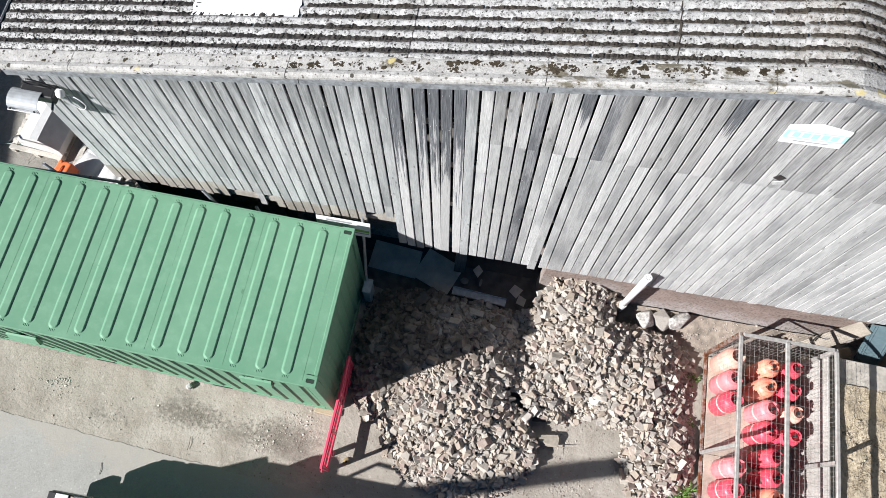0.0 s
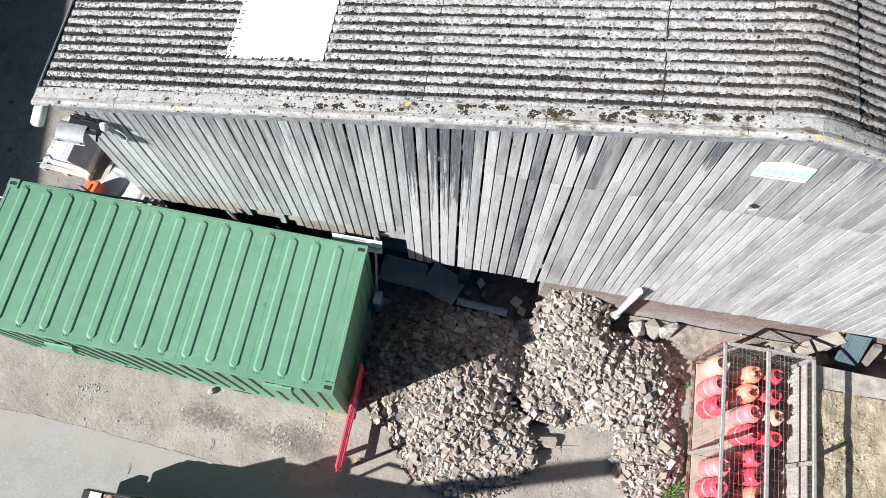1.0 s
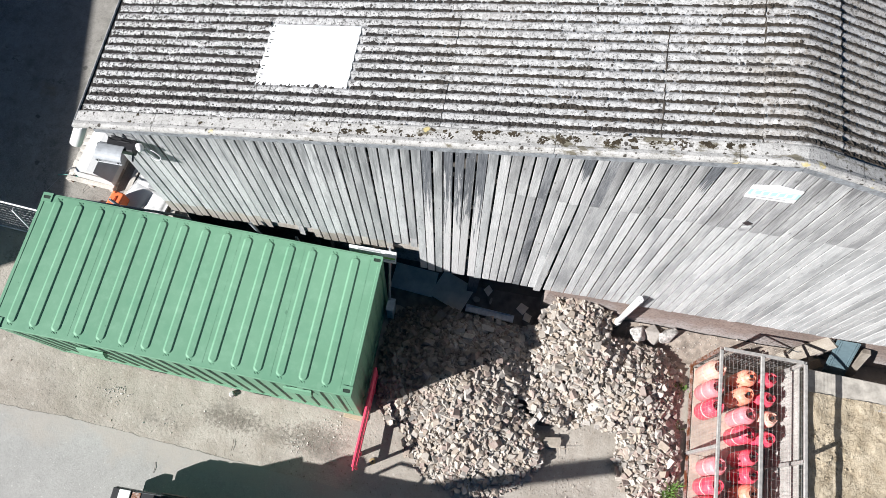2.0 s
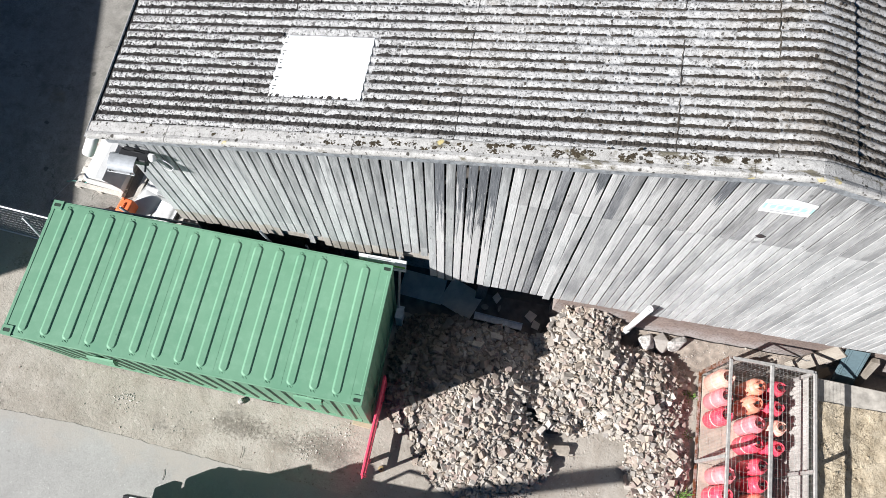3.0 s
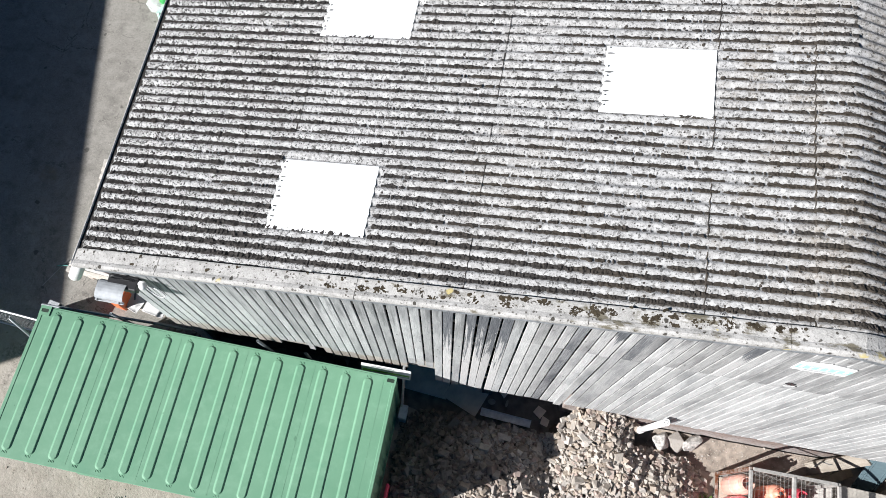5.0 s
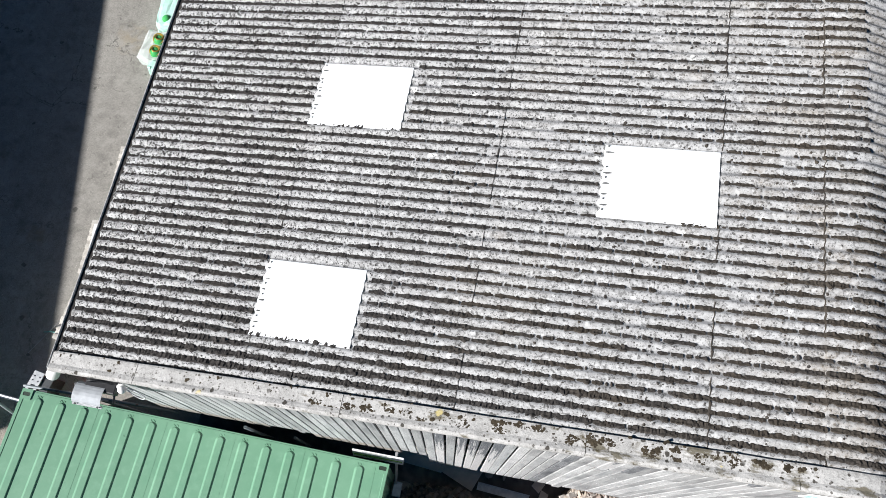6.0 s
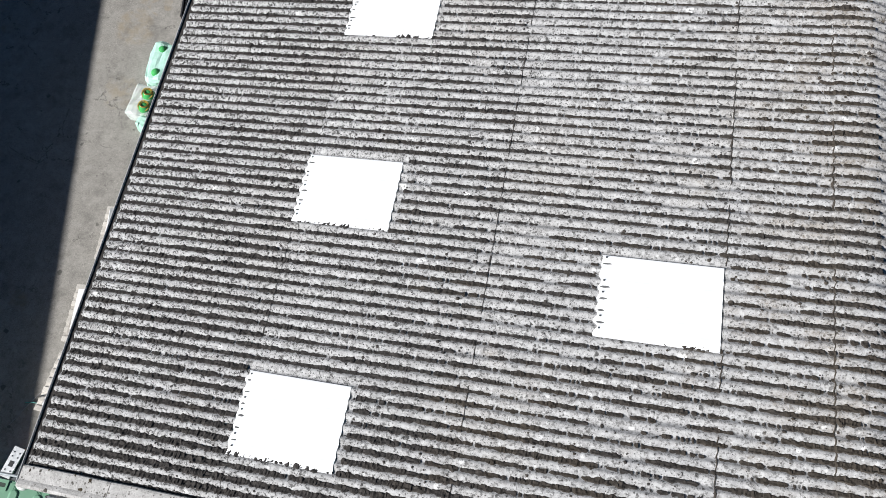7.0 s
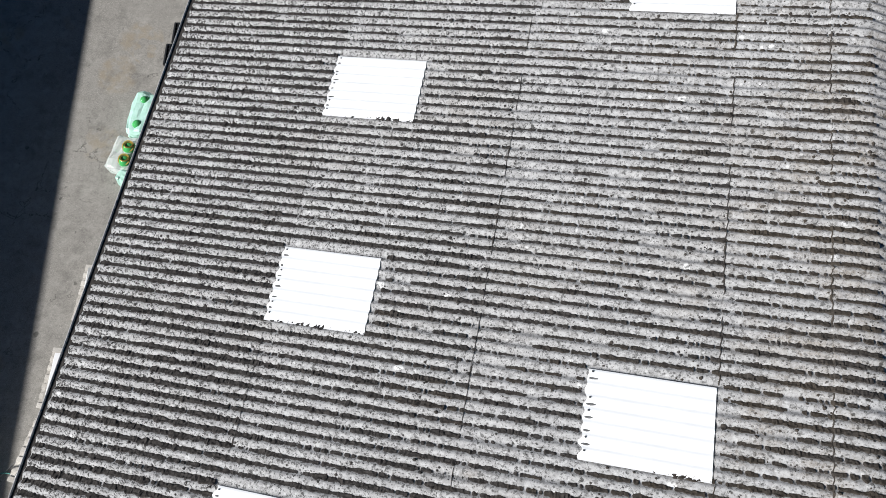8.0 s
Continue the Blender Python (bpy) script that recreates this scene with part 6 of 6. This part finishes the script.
for px in (-0.15, 0.15):
    part("bolt", tube(bmesh.new(), (px, -0.05, 0.09), (px, -0.05, 0.11), 0.012, 8), DARKSTEEL, fl)
part("back_box", boxbm((0.12, 0.23, 0.09), (0.42, 0.19, 0.14), bevel=0.02, segs=2), BLACK, fl, "black gear box")
part("bracket", sweep(bmesh.new(), [(-0.22, 0.05, 0.0), (-0.22, 0.2, 0.12), (0.3, 0.22, 0.12), (0.3, 0.05, 0.02)], 0.014), DARKSTEEL, fl)
sen = thing("sensor", pose(-5.42, 5.22, 5.12), "small white ball sensor on the gable boards", "sensor")
bm = bmesh.new()
bmesh.ops.create_uvsphere(bm, u_segments=14, v_segments=10, radius=0.055, matrix=Matrix.Translation((0.03, 0, 0.03)))
part("ball", bm, WHITE, sen, smooth=True)
part("mount", boxbm((-0.02, 0.04, 0.0), (0.12, 0.07, 0.07), bevel=0.012), WHITE, sen)
cab = sweep(bmesh.new(), eased([(-5.46, 5.27, 5.14), (-5.55, 5.27, 5.24), (-5.72, 5.25, 5.33), (-5.80, 5.24, 5.28), (-5.72, 5.25, 5.20), (-5.55, 5.26, 5.17), (-5.45, 5.27, 5.10)]), 0.010)
tagged(part("lamp_cable", cab, BLACK), "loose black cable looped on the gable boards", "cable")
cab = sweep(bmesh.new(), eased([(-5.40, 5.26, 5.06), (-5.30, 5.20, 4.96), (-5.18, 5.17, 4.94), (-5.12, 5.19, 5.02), (-5.22, 5.23, 5.09), (-5.36, 5.26, 5.08)]), 0.008)
tagged(part("sensor_cable", cab, GUTTER), "thin pale grey cable hanging from the sensor", "cable")

down = thing("downpipe", Matrix(), "short white plastic downpipe under the gutter end", "downpipe")
part("outlet", tube(bmesh.new(), (-6.27, 5.50, 5.24), (-6.49, 5.27, 4.82), 0.085, 18), WHITE, down, smooth=True)


# ---------------------------------------------------------------- scaffold tubes and fence
def scaffold_tube(a, b, label="grey scaffold tube leaning behind the container"):
    ob = tagged(part("scaffold_tube", pipe(bmesh.new(), a, b, 0.024, 0.004, 12), TUBE, smooth=True), label, "tube", "scaffold tubes")
    return ob


scaffold_tube((-8.2, 5.26, 2.30), (-5.55, 5.30, 2.36), "grey scaffold tube lying level behind the container")
scaffold_tube((-6.83, 5.25, 2.69), (-6.1, 5.24, 0.04))
scaffold_tube((-4.30, 5.23, 2.80), (-3.75, 5.20, 0.04))
scaffold_tube((-3.55, 5.24, 2.45), (-3.35, 5.22, 0.04))


def fence_panel(m, w=3.4, h=1.95):
    p = thing("fence_panel", m, "galvanised wire mesh site fence panel standing on the yard", "fence", "site fence panels")
    part("frame", sweep(bmesh.new(), [(0, 0, 0.05), (0, 0, h - 0.12), (0.1, 0, h), (w - 0.1, 0, h), (w, 0, h - 0.12), (w, 0, 0.05)], 0.02, 8), GALV, p)
    part("lower_rail", tube(bmesh.new(), (0, 0, 0.15), (w, 0, 0.15), 0.016, 8), GALV, p)
    part("mesh", wires(bmesh.new(), (0.02, 0, 0.16), (w - 0.04, 0, 0), (0, 0, h - 0.18), 28, 10, 0.0013), GALV, p)
    for x in (0.0, w):
        part("foot", boxbm((x, 0, 0.05), (0.2, 0.6, 0.1), bevel=0.02), RUBBER, p, "black rubber foot")


fence_panel(pose(-8.12, 5.02, 0.036, 0, 0, 176))
scaffold_tube((-8.9, 5.0, 1.9), (-8.35, 4.45, 0.05), "grey stay tube propping the site fence")


# ---------------------------------------------------------------- goods under the eave
def pallet(m, label="pale timber pallet", w=1.2, d=1.0):
    p = thing("pallet", m, label, "pallet", "timber pallets")
    for i in range(7):
        part("deck_board", boxbm((-w / 2 + 0.05 + (w - 0.1) * i / 6, 0, 0.132), (0.1, d, 0.022), bevel=0.003), PALLET, p)
    for y in (-d / 2 + 0.05, 0, d / 2 - 0.05):
        part("bearer", boxbm((0, y, 0.11), (w, 0.1, 0.02), bevel=0.003), PALLET, p)
        for x in (-w / 2 + 0.06, 0, w / 2 - 0.06):
            part("block", boxbm((x, y, 0.06), (0.12, 0.1, 0.08), bevel=0.003), PALLET, p)
        part("skid", boxbm((0, y, 0.01), (w, 0.1, 0.02), bevel=0.003), PALLET, p)
    return p


YZ = 0.045
pallet(pose(-8.62, 6.98, YZ, 0, 0, 86), "pale timber pallet under a white wrapped load", 1.2, 1.05)
load = thing("wrapped_load", pose(-8.54, 7.0, YZ + 0.146, 0, 0, -5), "white shrink-wrapped load on a pallet", "load")
bm = bmesh.new()
house = [(-0.36, 0.0), (0.46, 0.0), (0.46, 0.17), (0.17, 0.46), (0.02, 0.47), (-0.36, 0.22)]
rings = [[bm.verts.new((x + 0.015 * noise.noise(Vector((x * 5, y * 4, z))), y, z)) for x, z in house] for y in (-0.52, -0.2, 0.15, 0.52)]
for u, v in zip(rings, rings[1:]):
    for i in range(6):
        bm.faces.new((u[i], u[(i + 1) % 6], v[(i + 1) % 6], v[i]))
bm.faces.new(rings[0])
bm.faces.new(rings[-1])
bmesh.ops.bevel(bm, geom=[e for e in bm.edges if e.calc_face_angle(0) > 0.3], offset=0.025, segments=2, affect="EDGES")
part("cover", bm, SACK, load)
strap = sweep(bmesh.new(), eased([(-9.45, 6.52, 0.06), (-9.25, 6.55, 0.09), (-9.05, 6.52, 0.13), (-8.92, 6.52, 0.24)]), 0.008)
tagged(part("strap", strap, CABLE), "teal plastic strapping trailing from the pallet", "strap")
strap = sweep(bmesh.new(), eased([(-9.6, 6.05, 0.06), (-9.38, 6.5, 0.055), (-9.2, 6.85, 0.06), (-9.14, 7.2, 0.06)]), 0.004)
tagged(part("strap", strap, SIGNGREY), "thin pale strap lying on the yard", "strap")

pallet(pose(-7.28, 6.42, YZ, 0, 0, -6), "timber pallet of white sacks beside the barn")


def sack(m, w, d, h, label):
    bm = bmesh.new()
    bmesh.ops.create_grid(bm, x_segments=10, y_segments=8, size=0.5)
    top = list(bm.verts)
    for v in top:
        u, q = v.co.x * 2, v.co.y * 2
        bulge = max(0.0, (1 - u ** 4) * (1 - q ** 4)) ** 0.6
        v.co = Vector((v.co.x * w, v.co.y * d, h * bulge * (0.85 + 0.2 * noise.noise(Vector((u * 2, q * 2, w * 9))))))
    geom = bmesh.ops.extrude_face_region(bm, geom=list(bm.faces))["geom"]
    for v in [g for g in geom if isinstance(g, bmesh.types.BMVert)]:
        v.co.z = 0.004
    ob = tagged(part("sack", bm, SACK, smooth=True), label, "sack", "white sacks")
    ob.matrix_world = m


sack(pose(-7.6, 6.25, YZ + 0.146, 0, 0, 70), 0.75, 0.5, 0.07, "flat white sack on a pallet")
sack(pose(-7.12, 6.22, YZ + 0.146, 0, 0, 80), 0.75, 0.45, 0.08, "flat white sack on a pallet")
sack(pose(-7.3, 6.68, YZ + 0.146, 0, 0, -10), 0.8, 0.42, 0.07, "flat white sack on a pallet")
ob = tagged(part("carton", boxbm((0, 0, 0.19), (0.34, 0.3, 0.36), bevel=0.008), GREYWRAP), "grey carton standing on white sacks", "carton")
ob.matrix_world = pose(-7.05, 6.5, YZ + 0.20, 0, 0, -15)
can = thing("jerrycan", pose(-7.84, 6.04, YZ, 0, 0, 80), "orange plastic fuel can standing on the yard", "fuel can")
part("can_body", boxbm((0, 0, 0.26), (0.34, 0.27, 0.5), bevel=0.04, segs=3), ORANGE, can)
part("handle", sweep(bmesh.new(), [(-0.1, 0, 0.5), (-0.08, 0, 0.53), (0.04, 0, 0.53), (0.06, 0, 0.5)], 0.012), ORANGE, can)
part("spout_cap", lathe(bmesh.new(), [(0.022, 0.5), (0.022, 0.525), (0.015, 0.53)], 12), ORANGE, can)
can.children[-1].location = (0.12, 0.07, 0)
for dx, dy, s in ((0, 0, .1), (.14, .05, .08), (.3, -.03, .09), (.42, .04, .11), (.55, 0, .07)):
    boulder(-6.75 + dx, 5.62 + dy, (s * 2, s * 1.6, s * 1.4), int(100 * s + 50 * dx), "tan stone at the foot of the pallet", STONE)

# two more pallets of pale sheets along the barn's side
for x, y, rz, n in ((-8.72, 8.45, 95, 2), (-8.70, 10.25, 96, 3)):
    pallet(pose(x, y, YZ, 0, 0, rz), "pale timber pallet on the yard beside the barn")
    for k in range(n):
        ob = tagged(part("panel_sheet", boxbm((0, 0, 0), (0.95 - 0.1 * k, 0.8 - 0.18 * k, 0.06), bevel=0.006), (CONCRETE, WHITE, GREYWRAP)[k]), "pale flat packed sheet lying on a pallet", "sheet", "packed sheets")
        ob.matrix_world = pose(x - 0.05 * k, y + 0.06 * k, YZ + 0.175 + 0.062 * k, 0, 0, rz + 3 * k)


# large green bottles bundled in clear wrap
GOLD = steel_material("brass_ring", (0.55, 0.40, 0.10), 0.35)


def bottle_bundle(m, size, bottles, r, h, wrap, rings, label):
    """Bottles stood at the given places, in a slack film of the given size that sags below their tops."""
    p = thing("bottle_bundle", m, label, "bottle pack", "bundles of green bottles")
    for x, y in bottles:
        b = lathe(bmesh.new(), [(r * 0.9, 0), (r, 0.02), (r, h * 0.72), (r * 0.86, h * 0.88), (r * 0.5, h * 0.97), (r * 0.42, h)], 20)
        bo = part("bottle", b, BOTTLEGREEN, p, smooth=True)
        bo.location = (x, y, 0)
        if rings:
            for k, (rr, tilt) in enumerate(((0.86, 0.25), (0.6, -0.3))):
                ring = pipe(bmesh.new(), (0, 0, -0.011), (0, 0, 0.011), r * rr, 0.022, 20)
                bmesh.ops.transform(ring, matrix=Matrix.Translation((0.02 * k, 0.015 * k, h * (0.93 + 0.09 * k))) @ Matrix.Rotation(tilt, 4, "X"), verts=ring.verts)
                part("ring", ring, GOLD, bo, "gold ring")
    wr = bmesh.new()
    bmesh.ops.create_cube(wr, size=1, matrix=Matrix.Translation((0, 0, size[2] / 2)) @ Matrix.Diagonal((*size, 1)))
    bmesh.ops.bevel(wr, geom=list(wr.edges), offset=min(size) * 0.24, segments=2, affect="EDGES", profile=0.5)
    bmesh.ops.subdivide_edges(wr, edges=list(wr.edges), cuts=3, use_grid_fill=True)
    for v in wr.verts:
        q = v.co + Vector((m.translation.x, m.translation.y, 0))
        v.co += 0.05 * Vector((noise.noise(q * 5), noise.noise(q * 5 + Vector((4, 0, 0))), noise.noise(q * 5 + Vector((0, 9, 0))))) + 0.02 * Vector((noise.noise(q * 14), noise.noise(q * 14 + Vector((7, 0, 0))), noise.noise(q * 14 + Vector((0, 3, 0)))))
        v.co.z = max(0.004, v.co.z)
    part("wrap", wr, wrap, p, "crumpled film")
    return p


bottle_bundle(pose(-9.32, 13.36, YZ), (0.54, 0.84, 0.33), ((0.13, -0.17), (0.11, 0.16)), 0.155, 0.41, WRAP, True, "two green plastic bottles with gold rings in slack clear film")
bottle_bundle(pose(-9.20, 14.40, YZ, 0, 0, 4), (0.56, 1.08, 0.40), ((-0.03, -0.30), (-0.03, 0.32)), 0.135, 0.43, MINTWRAP, False, "pack of green bottles shrunk in cloudy pale film")
bottle_bundle(pose(-9.05, 12.82, YZ, 0, 0, -8), (0.42, 0.34, 0.34), ((0.0, 0.0),), 0.12, 0.32, MINTWRAP, False, "single green bottle shrunk in cloudy pale film")
for y in (16.08, 16.70):
    cr = thing("plastic_crate", pose(-9.05, y, YZ, 0, 0, 10), "black slatted plastic crate on the yard", "crate", "black crates")
    part("crate_floor", boxbm((0, 0, 0.02), (0.4, 0.56, 0.03)), BLACK, cr)
    for k in range(6):
        part("slat", boxbm((-0.17 + 0.068 * k, 0, 0.29), (0.018, 0.55, 0.02)), BLACK, cr)
        part("slat", boxbm((0, -0.24 + 0.096 * k, 0.275), (0.39, 0.018, 0.02)), BLACK, cr)
    for q in (-1, 1):
        part("crate_side", boxbm((q * 0.195, 0, 0.15), (0.02, 0.56, 0.26)), BLACK, cr)
        part("crate_end", boxbm((0, q * 0.275, 0.15), (0.4, 0.02, 0.26)), BLACK, cr)

# galvanised box bracket standing by the fence
hb = thing("steel_bracket", pose(-9.02, 5.42, YZ, 0, 0, 80), "galvanised steel box bracket with a punched face on the yard", "bracket")
# dark steel puts the shadowed inner side of the box into its colour
part("bracket_body", boxbm((0, -0.10, 0.23), (0.54, 0.42, 0.45), bevel=0.008), DARKSTEEL, hb, "box section in dark steel for its shadowed side")
part("face_plate", boxbm((0, 0.0, 0.475), (0.56, 0.22, 0.03), bevel=0.006), GALV, hb, "pale punched face plate")
# black pieces paint the shade within the slot and holes
part("slot", boxbm((-0.03, 0, 0.492), (0.10, 0.08, 0.006)), BLACK, hb, "dark square slot")
for px in (-0.22, -0.15, 0.10, 0.18):
    for py in (-0.055, 0.055):
        part("hole", tube(bmesh.new(), (px, py, 0.489), (px, py, 0.495), 0.014, 8), BLACK, hb, "dark round hole")


# ---------------------------------------------------------------- site vehicle whose boom throws its shadow over the yard
def span(x0, x1, y0, y1, z0, z1, bevel=0.03):
    return boxbm(((x0 + x1) / 2, (y0 + y1) / 2, (z0 + z1) / 2), (x1 - x0, y1 - y0, z1 - z0), bevel=bevel, segs=2)


tv = thing("site_vehicle", Matrix.Translation((-4.5, -0.3, 0)), "dark site machine with a white roof panel and raised boom", "vehicle")
tv.matrix_world = Matrix()
part("chassis", span(-5.85, -2.0, -1.1, 0.55, 0.28, 0.58), BLACK, tv)
# unseen block, added to cut low light from the shadow on the road
part("engine_housing", span(-5.6, -1.45, -1.45, 0.0, 0.5, 1.0, 0.05), BLACK, tv)
part("bumper", span(-6.05, -5.86, -1.1, 0.64, 0.22, 0.45), BLACK, tv)
part("cab", span(-5.95, -5.15, -0.6, 0.66, 0.50, 0.84, 0.05), GLASS, tv, "dark glazed cab")
part("cab_roof", span(-5.93, -5.18, -0.55, 0.64, 0.845, 0.89, 0.015), BLACK, tv)
part("roof_panel", span(-5.80, -5.60, 0.05, 0.63, 0.892, 0.915, 0.008), WHITE, tv, "white roof panel")
part("grab_rail", sweep(bmesh.new(), [(-5.55, 0.60, 0.88), (-5.5, 0.63, 0.90), (-4.5, 0.66, 0.90), (-4.4, 0.66, 0.85)], 0.012), DARKSTEEL, tv)
part("rust_plate", span(-5.57, -5.42, 0.3, 0.62, 0.892, 0.90, 0.003), RUSTY, tv, "rusty brown plate")
part("side_deck", span(-5.12, -3.4, -0.3, 0.69, 0.55, 0.86, 0.04), BLACK, tv)
# the next six parts are unseen, shaped to throw the ground shadow's outline
part("upper_body", span(-5.67, -1.4, -1.5, 0.06, 0.95, 1.9, 0.08), BLACK, tv)
part("air_filter", span(-4.85, -4.4, -0.3, 0.36, 1.45, 1.9, 0.12), BLACK, tv)
part("boom", boxbm((-6.45, -0.45, 1.86), (1.5, 0.4, 0.28), Matrix.Rotation(radians(23), 3, "Z"), 0.02), DARKSTEEL, tv)
part("lower_arm", tube(bmesh.new(), (-6.3, -1.0, 1.5), (-8.75, -3.5, 5.95), 0.13, 12), DARKSTEEL, tv)
part("upper_arm", boxbm((-7.13, -3.02, 6.0), (3.35, 0.26, 0.22), Matrix.Rotation(math.atan2(0.95, 3.2), 3, "Z"), 0.02), DARKSTEEL, tv)
part("hand_rail", sweep(bmesh.new(), [(-4.3, 0.0, 1.88), (-3.85, 0.30, 1.9), (-3.45, 0.27, 1.9), (-3.33, 0.15, 1.9), (-3.4, 0.0, 1.88)], 0.03, 8), DARKSTEEL, tv)
for x in (-5.3, -2.9):
    for y in (-0.95, 0.42):
        wh = part("wheel", tube(bmesh.new(), (x, y - 0.12, 0.34), (x, y + 0.12, 0.34), 0.34, 24), RUBBER, tv)
        part("hub", tube(bmesh.new(), (x, y - 0.13, 0.34), (x, y + 0.13, 0.34), 0.17, 16), WHITE, wh, "pale wheel hub")

# neighbouring building that shades the yard
nb = thing("neighbour_building", Matrix(), "tall dark clad building across the yard", "building", kind="structure")
corner, along, away, H = Vector((-17.55, -0.25, 0)), Vector((-0.2133, 0.9770, 0)), Vector((-0.9770, -0.2133, 0)), 6.0
bm = bmesh.new()
lo = [bm.verts.new(corner + p) for p in (Vector(), along * 45, along * 45 + away * 14, away * 14)]
hi = [bm.verts.new(v.co + Vector((0, 0, H))) for v in lo]
for i in range(4):
    bm.faces.new((lo[i], lo[(i + 1) % 4], hi[(i + 1) % 4], hi[i]))
bm.faces.new(hi)
part("wall", bm, DARKWALL, nb)

# weeds by the cage
GRASS = plain("weed_green", (0.10, 0.20, 0.035), 0.8, var=0.35, scale=20)
rg = random.Random(31)
for x, y, n, h, label in ((4.16, 4.35, 26, 0.10, "small green weed among the stones"), (4.12, 3.55, 18, 0.09, "small green weed among the stones"), (4.05, 2.35, 90, 0.17, "tuft of grass by the cage")):
    v, f = [], []
    for _ in range(n):
        bx, by = x + rg.gauss(0, 0.05 if n < 50 else 0.09), y + rg.gauss(0, 0.05 if n < 50 else 0.09)
        a, l, w = rg.uniform(0, 6.28), h * rg.uniform(0.5, 1.2), rg.uniform(0.006, 0.014)
        dx, dy = math.cos(a), math.sin(a)
        b = len(v)
        v += [(bx - dy * w, by + dx * w, 0.02), (bx + dy * w, by - dx * w, 0.02), (bx + dx * l * 0.5 + dy * w * 0.7, by + dy * l * 0.5 - dx * w * 0.7, 0.02 + l * 0.7), (bx + dx * l * 0.5 - dy * w * 0.7, by + dy * l * 0.5 + dx * w * 0.7, 0.02 + l * 0.7), (bx + dx * l, by + dy * l, 0.02 + l * 0.8)]
        f += [(b, b + 1, b + 2, b + 3), (b + 3, b + 2, b + 4)]
    tagged(mesh_ob("weed", v, f, GRASS), label, "weed", "weeds by the cage")
